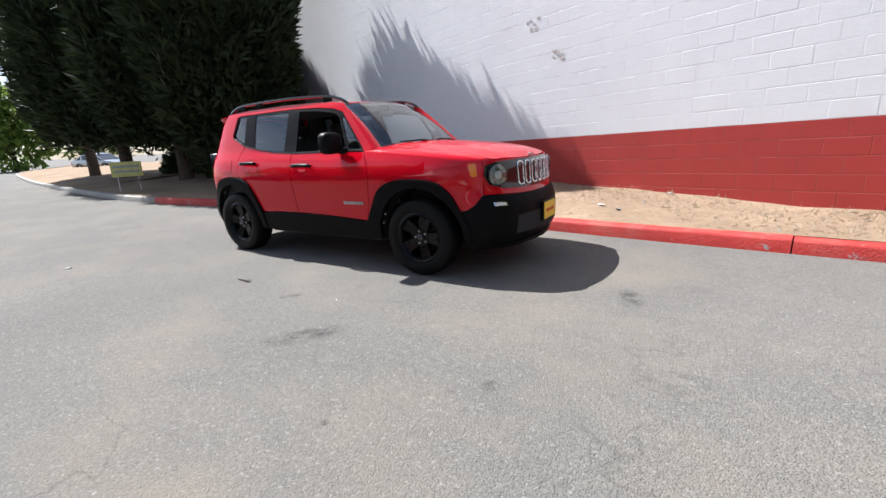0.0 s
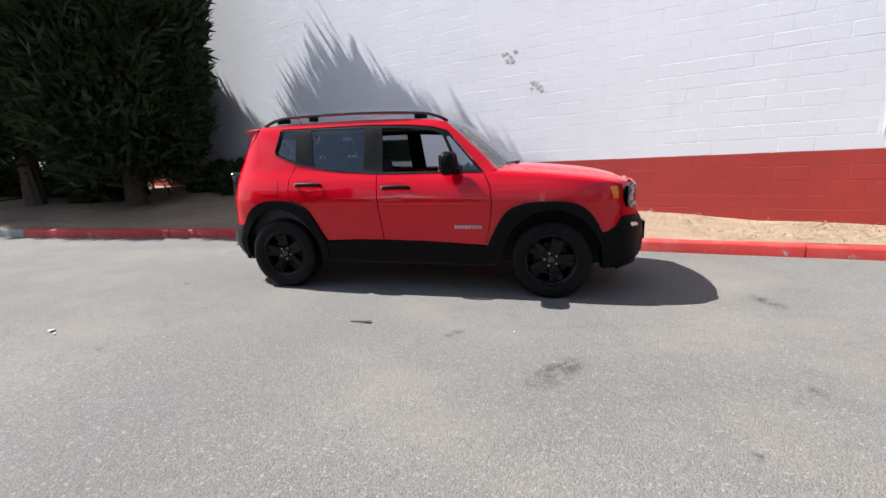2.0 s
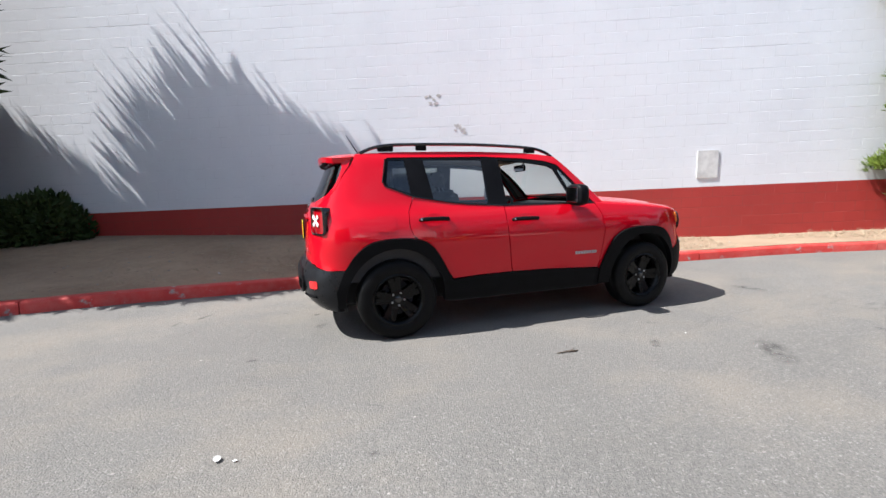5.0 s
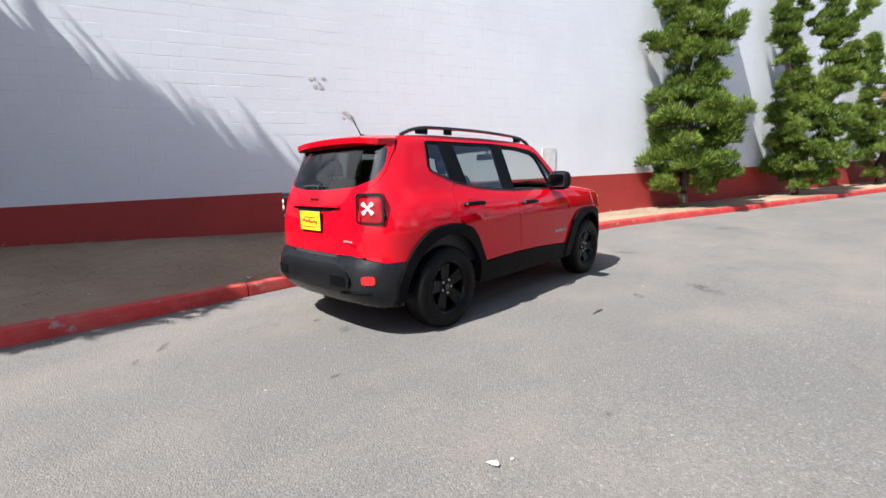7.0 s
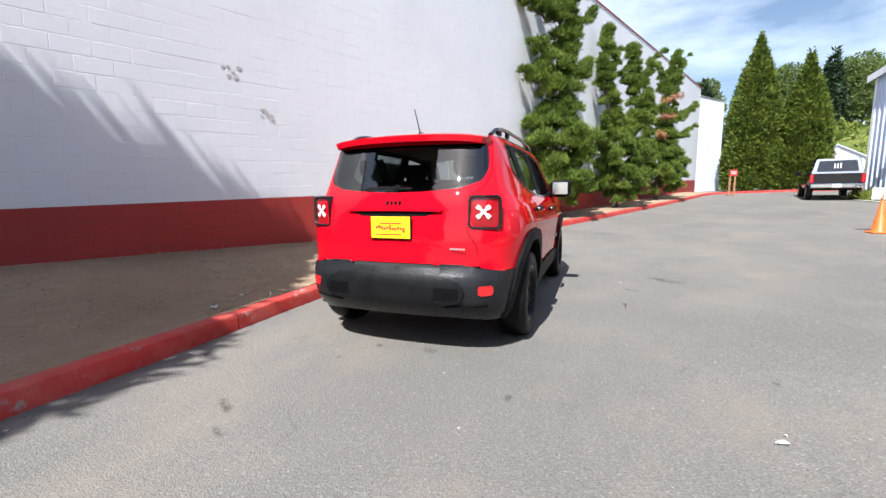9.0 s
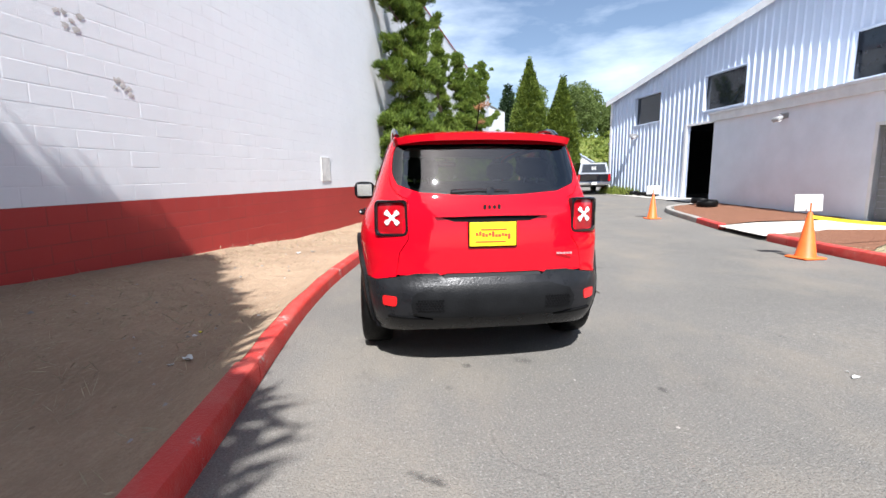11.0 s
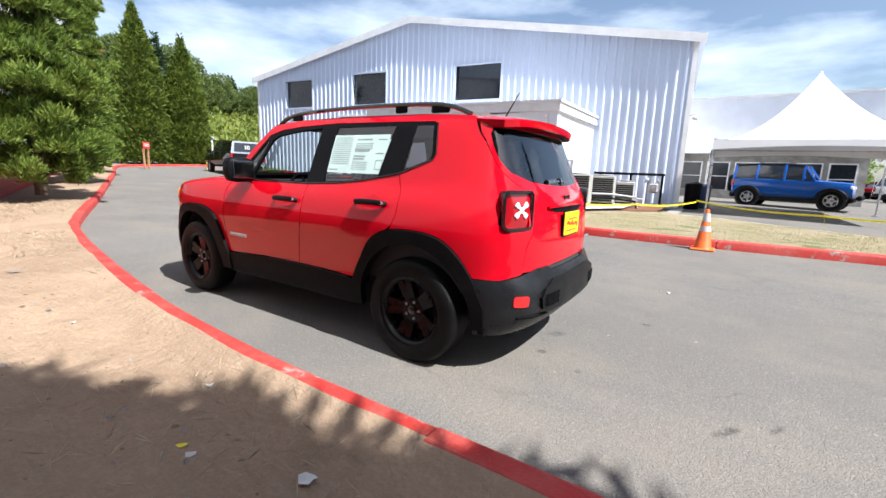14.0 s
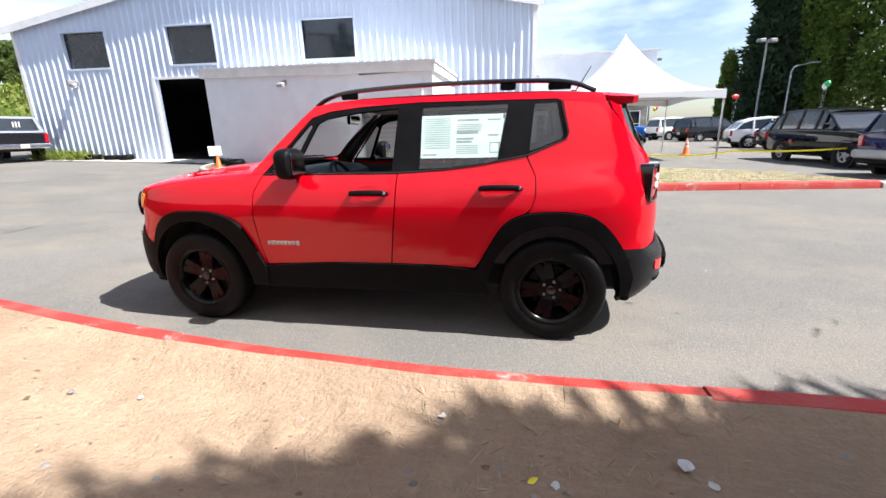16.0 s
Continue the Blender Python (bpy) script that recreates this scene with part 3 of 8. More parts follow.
def build_wall_end():
    """The lower white return beyond the corner."""
    m = MB()
    a, b = np.array(wall_pt(U1, 0)[:2]), np.array([38.5, -10.9])
    back = np.array([0.3, 1.0])
    poly = [tuple(a + (0.004, 0)), tuple(b), tuple(b + 8 * back), tuple(a + 8 * back + (0.3, 0))]
    m.prism(poly, 0.3, 8.4, "z")
    root = thing("wall_return", "lower plain white building end beyond the corner", "wall", kind="structure")
    part("return_face", m, M["whiteflat"], root)
    m = MB()
    big = [tuple(np.array(p) + d) for p, d in zip(poly, ((-0.02, -0.06), (0.06, -0.06), (0.06, 0.06), (-0.02, 0.06)))]
    m.prism(big, 8.4, 8.45, "z")
    part("coping", m, M["greyconc"], root)
    # closes the building behind the painted wall
    m = MB()
    p, q = np.array(wall_pt(U0, 0, -0.3)[:2]), np.array(wall_pt(U1, 0, -0.3)[:2])
    m.prism([tuple(p), tuple(q), tuple(q - WO * 14), tuple(p - WO * 14)], -0.4, 7.6, "z")
    single("building_mass", m, M["whiteflat"], "plain white flat-roofed building behind the wall", "building", kind="structure")


build_wall_end()


def build_dirt():
    pts = [p for p in NEAR_KERB if p[0] < 29.5]
    pts = np.array(pts)
    d = np.r_[0, np.cumsum(np.linalg.norm(np.diff(pts, axis=0), axis=1))]
    nu, nv = 420, 44
    vs = []
    for j in range(nv + 1):
        for i in range(nu + 1):
            # fine steps where the camera walks
            t = i / nu
            s = np.interp(t, [0, 0.12, 0.88, 1], [0, d[-1] * 0.47, d[-1] * 0.86, d[-1]])
            p = np.array([np.interp(s, d, pts[:, 0]), np.interp(s, d, pts[:, 1])])
            q = np.array([np.interp(s + 0.05, d, pts[:, 0]), np.interp(s + 0.05, d, pts[:, 1])]) - np.array([np.interp(s - 0.05, d, pts[:, 0]), np.interp(s - 0.05, d, pts[:, 1])])
            q /= np.linalg.norm(q) + 1e-9
            a = p + np.array([-q[1], q[0]]) * (0.126 + 0.020 * noise.noise(Vector((s * 1.7, 0, 0))))
            x = a[0]
            if x > -15:
                bx = x + (0.3 if x > 2 else 0.0)
                b = np.array([bx, wall_y(bx) + 0.1])
                zb = float(np.interp(x, [-5, -1, 2, 4, 7], [0.46, 0.37, 0.29, 0.19, 0.21])) + 0.027 * max(0, x - 7)
            else:
                b = np.array([x + 1.5, a[1] + 14])
                zb = 0.45
            v = j / nv
            c = a * (1 - v) + b * v
            za = level(*p) + KH + 0.004
            z = za * (1 - v) + max(zb, za) * v
            if x < -15:
                z = za + 0.25 * math.sin(math.pi * min(1, v * 1.3))
            # worn hollow behind the kerb
            near = max(0.0, min(1.0, (x + 10) / 3)) * max(0.0, min(1.0, (2.2 - x) / 2))
            z -= 0.11 * near * min(1, v / 0.10) * max(0.0, min(1.0, (0.75 - v) / 0.45))
            amp = min(1, v * 6) * min(1, (1 - v) * 5 + 0.3)
            z += amp * (0.035 * noise.noise(Vector((c[0] * 0.9, c[1] * 0.9, 0))) + 0.018 * noise.noise(Vector((c[0] * 3.3, c[1] * 3.3, 4))) + 0.008 * noise.noise(Vector((c[0] * 9, c[1] * 9, 7))))
            vs.append((c[0], c[1], z))
    n = nu + 1
    fs = [(j * n + i, j * n + i + 1, (j + 1) * n + i + 1, (j + 1) * n + i) for j in range(nv) for i in range(nu)]
    single("planting_strip", MB().add(vs, fs), M["dirt"], "bare dry dirt strip with straw between kerb and wall", "dirt", kind="structure", smooth=True)
    return np.array(vs)


DIRT = build_dirt()


def dirt_z(x, y):
    k = np.argmin((DIRT[:, 0] - x) ** 2 + (DIRT[:, 1] - y) ** 2)
    return float(DIRT[k, 2])


# ---- barn across the lane ----
B0, BD = np.array([-1.30, -15.16]), np.array([0.9952, 0.0980])
BO = np.array([-0.0980, 0.9952])
BLEN, RIDGE, EAVE, PEAK = 22.4, 11.8, 6.1, 8.1


def barn_pt(u, z, w=0.0):
    p = B0 + BD * u + BO * w
    return (p[0], p[1], z)


def roof_z(u):
    return EAVE + (PEAK - EAVE) * (u / RIDGE if u < RIDGE else (BLEN - u) / (BLEN - RIDGE))


BARN_WINDOWS = [(7.2, 9.5, 4.40, 5.95), (13.2, 15.4, 4.42, 5.98), (18.1, 20.2, 4.42, 5.92)]
BARN_DOOR = (13.85, 16.2, -0.5, 3.88)


def bar(mb, a, b, z0, z1, w0, w1, pt=barn_pt):
    vs = [pt(u, z, w) for w in (w0, w1) for z in (z0, z1) for u in (a, b)]
    mb.add(vs, [(0, 1, 3, 2), (5, 4, 6, 7), (0, 2, 6, 4), (1, 5, 7, 3), (2, 3, 7, 6), (0, 4, 5, 1)])


def build_barn():
    root = thing("metal_barn", "large white ribbed-steel barn with a low gable roof", "building", kind="structure")
    cell = 0.3
    n = int(BLEN / cell)
    cell = BLEN / n
    m = MB()
    prof = [(0.0, 0.0), (0.60, 0.0), (0.74, 0.040), (0.88, 0.040), (1.0, 0.0)]
    opens = BARN_WINDOWS + [BARN_DOOR]
    for i in range(n):
        a, b = i * cell, (i + 1) * cell
        for (p, wp_), (q, wq) in zip(prof, prof[1:]):
            ua, ub = a + p * cell, a + q * cell
            spans = [(-0.5, None)]
            for o in opens:
                if ua + 0.001 >= o[0] - 0.02 and ub - 0.001 <= o[1] + 0.02 + cell * 0:
                    spans = [(-0.5, o[2]), (o[3], None)] if o[2] > 0 else [(o[3], None)]
                    if o is BARN_DOOR:
                        for w in BARN_WINDOWS:
                            if ua >= w[0] - 0.02 and ub <= w[1] + 0.02:
                                spans = [(o[3], w[2]), (w[3], None)]
                        break
            for z0, z1 in spans:
                za, zb = (z1, z1) if z1 is not None else (roof_z(ua), roof_z(ub))
                m.add([barn_pt(ua, z0, wp_), barn_pt(ub, z0, wq), barn_pt(ub, zb, wq), barn_pt(ua, za, wp_)], [(0, 1, 2, 3)])
    part("siding", m, M["siding"], root, "white ribbed steel siding")
    # body behind: side walls, back and floor of the dark workshop
    m = MB()
    D = -26.0
    for u in (0.0, BLEN):
        m.add([barn_pt(u, -0.5, 0), barn_pt(u, -0.5, D), barn_pt(u, EAVE, D), barn_pt(u, EAVE, 0)], [(0, 1, 2, 3)])
    part("side_wall", m, M["white"], root, "smooth white painted side wall")
    m = MB()
    m.add([barn_pt(0, -0.5, D), barn_pt(BLEN, -0.5, D), barn_pt(BLEN, EAVE, D), barn_pt(RIDGE, PEAK, D), barn_pt(0, EAVE, D)], [(0, 1, 2, 3, 4)])
    part("back_wall", m, M["siding"], root)
    m = MB()
    for sgn, (u0, u1) in ((1, (-0.25, RIDGE)), (-1, (RIDGE, BLEN + 0.25))):
        for t0, t1 in ((0.02, 0.12),):
            z = [(roof_z(max(0, min(BLEN, u))) - (0.25 * (PEAK - EAVE) / RIDGE if u < 0 or u > BLEN else 0)) for u in (u0, u1)]
            vs = [barn_pt(u, zz + t, w) for w in (0.22, D - 0.2) for t in (t0, t1) for u, zz in ((u0, z[0]), (u1, z[1]))]
            m.add(vs, [(0, 1, 3, 2), (5, 4, 6, 7), (0, 2, 6, 4), (1, 5, 7, 3), (2, 3, 7, 6), (0, 4, 5, 1)])
    part("roof", m, M["siding"], root, "low-pitched pale steel roof")
    m = MB()
    for u0, u1 in ((-0.27, RIDGE), (RIDGE, BLEN + 0.27)):
        z = [(roof_z(max(0, min(BLEN, u))) - (0.25 * (PEAK - EAVE) / RIDGE if u < 0 or u > BLEN else 0)) for u in (u0, u1)]
        vs = [barn_pt(u, zz + t, w) for w in (0.225, 0.255) for t in (-0.16, 0.14) for u, zz in ((u0, z[0]), (u1, z[1]))]
        m.add(vs, [(0, 1, 3, 2), (5, 4, 6, 7), (0, 2, 6, 4), (1, 5, 7, 3), (2, 3, 7, 6), (0, 4, 5, 1)])
    part("fascia", m, M["white"], root, "white rake trim")
    m = MB()
    bar(m, -0.06, 0.10, -0.5, EAVE, -0.05, 0.05)
    bar(m, BLEN - 0.10, BLEN + 0.06, -0.5, EAVE, -0.05, 0.05)
    part("corner_trim", m, M["white"], root)
    m = MB()
    bar(m, BARN_DOOR[0] - 0.1, BARN_DOOR[0], -0.3, BARN_DOOR[3] + 0.1, -0.1, 0.06)
    bar(m, BARN_DOOR[1], BARN_DOOR[1] + 0.14, -0.3, BARN_DOOR[3] + 0.1, -0.1, 0.06)
    bar(m, BARN_DOOR[0], BARN_DOOR[1], BARN_DOOR[3], BARN_DOOR[3] + 0.1, -0.1, 0.055)
    part("door_frame", m, M["white"], root)
    # open door looks into a near-black shell whose colour gives the unlit workshop's shade
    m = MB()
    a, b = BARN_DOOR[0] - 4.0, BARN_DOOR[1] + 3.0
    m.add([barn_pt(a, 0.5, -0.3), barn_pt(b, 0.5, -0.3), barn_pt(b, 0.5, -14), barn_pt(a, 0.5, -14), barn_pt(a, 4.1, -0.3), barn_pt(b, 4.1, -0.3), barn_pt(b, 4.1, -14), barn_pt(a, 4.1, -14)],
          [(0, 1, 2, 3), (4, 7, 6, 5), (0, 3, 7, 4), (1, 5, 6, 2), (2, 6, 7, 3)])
    part("workshop_shade_shell", m, M["dark"], root)
    for k, (a, b, z0, z1) in enumerate(BARN_WINDOWS):
        w = part("window", MB(), M["window"], root)
        m = MB()
        bar(m, a + 0.02, b - 0.02, z0 + 0.02, z1 - 0.02, -0.16, -0.14)
        part("pane", m, M["window"], w, "dark reflective glazing")
        m = MB()
        bar(m, a - 0.02, a + 0.04, z0 - 0.03, z1 + 0.03, -0.15, 0.045)
        bar(m, b - 0.04, b + 0.02, z0 - 0.03, z1 + 0.03, -0.15, 0.045)
        bar(m, a + 0.04, b - 0.04, z1 - 0.03, z1 + 0.03, -0.15, 0.042)
        bar(m, a + 0.04, b - 0.04, z0 - 0.05, z0 + 0.03, -0.15, 0.055)
        part("frame", m, M["siding"], w)
    return root


BARN = build_barn()

AN = [np.array([1.9, -10.6]), np.array([11.15, -11.98])]
AND = (AN[1] - AN[0]) / np.linalg.norm(AN[1] - AN[0])
ANO = np.array([-AND[1], AND[0]])
ALEN = float(np.linalg.norm(AN[1] - AN[0]))


def annex_pt(u, z, w=0.0):
    p = AN[0] + AND * u + ANO * w
    return (p[0], p[1], z)


def build_annex():
    root = thing("annex", "low white flat-roofed annex with a grey roller door", "building", kind="structure")
    t = -0.2
    g0, g1, gz = 0.78, 2.62, 2.52
    m = MB()
    bar(m, 0, g0, -0.3, 3.24, t, 0, annex_pt)
    bar(m, g0, g1, gz, 3.26, t, 0, annex_pt)
    top = lambda u: 3.24 + 0.36 * u / ALEN
    m.add([annex_pt(u, z, w) for u, zt in ((g1, top(g1)), (ALEN, top(ALEN))) for w in (t, 0) for z in (-0.3, zt)],
          [(2, 6, 7, 3), (0, 1, 5, 4), (1, 3, 7, 5), (0, 2, 3, 1), (4, 5, 7, 6)])
    part("front_wall", m, M["whiteflat"], root)
    m = MB()
    a, b = AN[0], AN[1]
    d = np.array([1.9, -14.84])
    c = np.array([11.15, -13.92])
    for p, q in ((a, d), (b, c)):
        m.add([(p[0], p[1], -0.3), (q[0], q[1], -0.3), (q[0], q[1], 3.4), (p[0], p[1], 3.4)], [(0, 1, 2, 3)])
    part("side_wall", m, M["white"], root)
    m = MB()
    e = 0.12
    poly = [tuple(a + ANO * e - AND * e), tuple(b + ANO * e + AND * e), tuple(c + AND * e), tuple(d - AND * e)]
    tilt = [0.0, 0.36, 0.36, 0.0]
    vs = [(*p, 3.22 + k) for p, k in zip(poly, tilt)] + [(*p, 3.48 + k) for p, k in zip(poly, tilt)]
    m.add(vs, [(3, 2, 1, 0), (4, 5, 6, 7)] + [(i, (i + 1) % 4, (i + 1) % 4 + 4, i + 4) for i in range(4)])
    part("parapet", m, M["white"], root, "thick white roof edge")
    m = MB()
    big = [tuple(np.array(p) + s) for p, s in zip(poly, ((-0.05, 0.05), (0.05, 0.05), (0.05, 0), (-0.05, 0)))]
    vs = [(*p, 3.482 + k) for p, k in zip(big, tilt)] + [(*p, 3.56 + k) for p, k in zip(big, tilt)]
    m.add(vs, [(3, 2, 1, 0), (4, 5, 6, 7)] + [(i, (i + 1) % 4, (i + 1) % 4 + 4, i + 4) for i in range(4)])
    part("drip_edge", m, M["white"], root)
    door = part("roller_door", MB(), M["grey"], root, "closed grey roller door")
    k = 0
    z = 0.1
    while z < gz - 0.02:
        m = MB()
        bar(m, g0, g1, z, min(z + 0.148, gz), t + 0.06, t + 0.075, annex_pt)
        part("slat", m, M["grey"], door)
        z += 0.152
    m = MB()
    bar(m, g0 - 0.09, g0, -0.2, gz + 0.09, -0.14, 0.025, annex_pt)
    bar(m, g1, g1 + 0.09, -0.2, gz + 0.09, -0.14, 0.025, annex_pt)
    bar(m, g0, g1, gz, gz + 0.09, -0.14, 0.022, annex_pt)
    part("door_frame", m, M["white"], root)
    m = MB()
    m.tube([annex_pt(0.35, 0.2, 0.05), annex_pt(0.35, 2.9, 0.05), annex_pt(0.35, 3.1, 0.12)], 0.045, 8)
    part("downpipe", m, M["white"], root, smooth=True)
    return root


build_annex()


# ---- beds and paving by the annex ----
def patch(name, poly, mat, label, category, lift, step=0.5, rough=0.0):
    """A flat patch of ground that follows the slope."""
    from_ = [Vector((p[0], p[1])) for p in poly]
    xs = [p.x for p in from_]
    ys = [p.y for p in from_]
    bm = bmesh.new()
    f = bm.faces.new([bm.verts.new((p.x, p.y, 0)) for p in from_])
    for axis_, lo, hi in ((0, min(xs), max(xs)), (1, min(ys), max(ys))):
        v = lo + step
        while v < hi - 0.01:
            co = (v, 0, 0) if axis_ == 0 else (0, v, 0)
            no = (1, 0, 0) if axis_ == 0 else (0, 1, 0)
            bmesh.ops.bisect_plane(bm, geom=bm.verts[:] + bm.edges[:] + bm.faces[:], plane_co=co, plane_no=no)
            v += step
    for v in bm.verts:
        v.co.z = level(v.co.x, v.co.y) + lift + rough * noise.noise(v.co * 2.3)
    bmesh.ops.recalc_face_normals(bm, faces=bm.faces)
    me = bpy.data.meshes.new(name)
    bm.to_mesh(me)
    bm.free()
    if me.polygons and me.polygons[0].normal.z < 0:
        me.flip_normals()
    me.materials.append(mat)
    me.shade_smooth()
    return tagged(new(name, me), label, category, kind="structure")


patch("verge", [(-8, -6.55), (-5.3, -6.33), (-2.7, -6.15), (-0.8, -6.11), (0.7, -6.3), (1.4, -7.5), (0.6, -10.5), (-1.2, -11.6), (-7.6, -9.3)], M["lawn"], "patchy dry yellow grass verge", "grass", 0.125, 0.4, 0.03)
patch("mulch_bed", [(0.72, -6.3), (2.9, -6.84), (3.2, -8.4), (2.55, -10.7), (1.9, -10.62), (1.85, -14.6), (-1.1, -14.9), (-1.1, -11.7), (0.62, -10.5), (1.42, -7.5)], M["mulch"], "reddish brown bark mulch bed", "mulch", 0.13, 0.4, 0.03)
patch("walkway", [(2.95, -6.7), (4.65, -7.1), (4.95, -8.3), (4.85, -11.02), (2.5, -10.68), (3.22, -8.4)], M["concrete"], "pale concrete walkway to the roller door", "pavement", 0.10, 0.6)
patch("mulch_bed_end", [(4.72, -7.35), (6.5, -7.95), (8.5, -8.7), (9.65, -9.45), (10.4, -10.7), (10.6, -11.85), (4.9, -11.0), (5.0, -8.3)], M["mulch"], "reddish brown bark mulch bed under the annex wall", "mulch", 0.12, 0.4, 0.03)
patch("apron", [(10.9, -11.95), (12.0, -12.2), (22, -12.2), (22.0, -13.1), (11.2, -14.1)], M["concrete"], "narrow concrete apron along the barn", "pavement", 0.03, 0.8)
patch("lot_edge", [(-7.7, -9.35), (-1.25, -11.65), (-1.2, -15.1), (-1.6, -15.1), (-1.6, -12.6), (-8.5, -10.1)], M["greyconc"], "grey concrete strip behind the verge", "pavement", 0.03, 0.8)


def build_rear_building():
    root = thing("rear_building", "long white showroom wing with a row of dark windows", "building", kind="structure")
    m = MB()
    m.box((-4.3, -30, 4.25), (8.6, 8, 2.9))
    part("upper_wall", m, M["whiteflat"], root)
    m = MB()
    m.box((-4.3, -30.8, 1.4), (8.4, 8, 2.8))
    part("lower_wall", m, M["greyconc"], root, "grey recessed lower wall")
    m = MB()
    m.box((-4.3, -30, 5.76), (8.8, 8.2, 0.12))
    part("coping", m, M["white"], root)
    for k in range(6):
        w = part("window", MB(), M["window"], root)
        x = -0.8 - k * 1.35
        m = MB()
        m.box((x, -26.79, 1.55), (1.0, 0.03, 1.5))
        part("pane", m, M["window"], w)
        m = MB()
        for dx in (-0.53, 0.53):
            m.box((x + dx, -26.77, 1.55), (0.06, 0.08, 1.62))
        m.box((x, -26.77, 2.33), (1.0, 0.08, 0.06))
        m.box((x, -26.77, 1.55), (1.0, 0.07, 0.04))
        part("frame", m, M["white"], w)


build_rear_building()


def build_hill():
    """A wooded slope far behind the lane."""
    vs, fs = [], []
    nx, ny = 60, 80
    for j in range(ny + 1):
        for i in range(nx + 1):
            x = 46 + (i / nx) ** 1.3 * 240
            y = -190 + j / ny * 330
            r = min(1, (x - 46) / 60)
            base = level(x, y) - 0.3
            z = base + 11.5 * (r * r * (3 - 2 * r)) + 9 * max(0, (x - 100) / 180) + r * 1.8 * noise.noise(Vector((x / 24, y / 24, 0))) + r * 0.7 * noise.noise(Vector((x / 7, y / 7, 3)))
            fall = min(1, max(0, (y + 175) / 90)) * min(1, max(0, (120 - y) / 60))
            vs.append((x, y, base + (z - base) * fall))
    n = nx + 1
    fs = [(j * n + i, j * n + i + 1, (j + 1) * n + i + 1, (j + 1) * n + i) for j in range(ny) for i in range(nx)]
    k = Mat("brushy_slope", 0.95, spec=0.1)
    p = k.world()
    a = k.noise(0.25, 6, 0.65, p, 0.35, 0.65)
    b = k.noise(1.5, 6, 0.7, p, 0.3, 0.7)
    c = k.mix(a, (0.11, 0.17, 0.04), (0.28, 0.29, 0.08))
    k.color(k.mix(k.math("MULTIPLY", b, 0.5), c, (0.15, 0.18, 0.045)))
    k.bump(b, 0.4)
    ob = single("hillside", MB().add(vs, fs), k.m, "brushy green hillside rising behind the barn", "hill", kind="structure", smooth=True)
    return vs


HILL = np.array(build_hill())


def hill_z(x, y):
    k = np.argmin((HILL[:, 0] - x) ** 2 + (HILL[:, 1] - y) ** 2)
    return float(HILL[k, 2])


# ---- the red car: surfaces ----
from mathutils.geometry import delaunay_2d_cdt

_half = spline([(-1.992, -0.30), (-2.0, 0.0), (-1.992, 0.30), (-1.955, 0.56), (-1.86, 0.74), (-1.70, 0.838), (-1.40, 0.884), (-0.8, 0.897), (0.0, 0.897), (0.8, 0.897), (1.35, 0.885), (1.62, 0.848), (1.80, 0.770), (1.92, 0.63), (2.0, 0.42), (2.04, 0.18), (2.048, 0.0), (2.04, -0.18)], 24)
_half = np.array(_half)[24:-24]
_arc = np.r_[0, np.cumsum(np.linalg.norm(np.diff(_half, axis=0), axis=1))]
_arc -= np.interp(0.0, _half[:, 0], _arc)
_tan = np.gradient(_half, _arc, axis=0)
_nrm = np.stack([-_tan[:, 1], _tan[:, 0]], 1)
_nrm /= np.linalg.norm(_nrm, axis=1, keepdims=True)
S_REAR, S_FRONT = float(_arc[0]), float(_arc[-1])
_ds = lerp_table([(0.20, 0.09), (0.30, 0.058), (0.45, 0.026), (0.52, 0.018), (0.58, 0.015), (0.64, 0.012), (0.72, 0.006), (0.80, 0.001), (0.86, 0.0), (0.91, 0.005), (0.97, 0.018), (1.04, 0.040), (1.09, 0.066), (1.115, 0.088), (1.2, 0.118), (1.35, 0.168), (1.5, 0.222), (1.56, 0.25), (1.60, 0.285)])
_df = lerp_table([(0.20, 0.10), (0.27, -0.03), (0.34, -0.085), (0.45, -0.09), (0.60, -0.085), (0.66, -0.06), (0.72, -0.025), (0.80, -0.005), (0.92, 0.0), (0.98, 0.012), (1.05, 0.06), (1.2, 0.3)])
_dr = lerp_table([(0.20, 0.20), (0.26, 0.06), (0.34, -0.02), (0.42, -0.055), (0.55, -0.055), (0.60, -0.03), (0.65, 0.0), (0.80, 0.0), (0.95, 0.012), (1.06, 0.03), (1.15, 0.07), (1.22, 0.11), (1.35, 0.17), (1.5, 0.235), (1.6, 0.27)])


def _smooth(fn, z):
    return (fn(z - 0.02) + 2 * fn(z) + fn(z + 0.02)) / 4


def hull(s, z, off=0.0):
    """The car's skin, wrapped from tail (negative s) along the left flank to the nose, at height z."""
    x, y = np.interp(s, _arc, _half[:, 0]), np.interp(s, _arc, _half[:, 1])
    nx, ny = np.interp(s, _arc, _nrm[:, 0]), np.interp(s, _arc, _nrm[:, 1])
    k = math.hypot(nx, ny)
    nx, ny = nx / k, ny / k
    end = _smooth(_df if nx > 0 else _dr, z)
    d = _smooth(_ds, z) * ny * ny + end * nx * nx - off
    return Vector((x - nx * d, max(0.0, y - ny * d), z))


_scan = np.linspace(S_REAR, S_FRONT, 400)
_rows = {}


def _find(value, z, axis_, lo, hi):
    key = round(z, 4)
    if key not in _rows:
        _rows[key] = np.array([hull(s, z)[:2] for s in _scan])
    ok = (_scan >= lo) & (_scan <= hi)
    v, g = _rows[key][ok, axis_], _scan[ok]
    o = np.argsort(v)
    return (float(np.interp(value, v[o], g[o])), z)


def fx(x, z):
    return _find(x, z, 0, -2.2, 2.2)


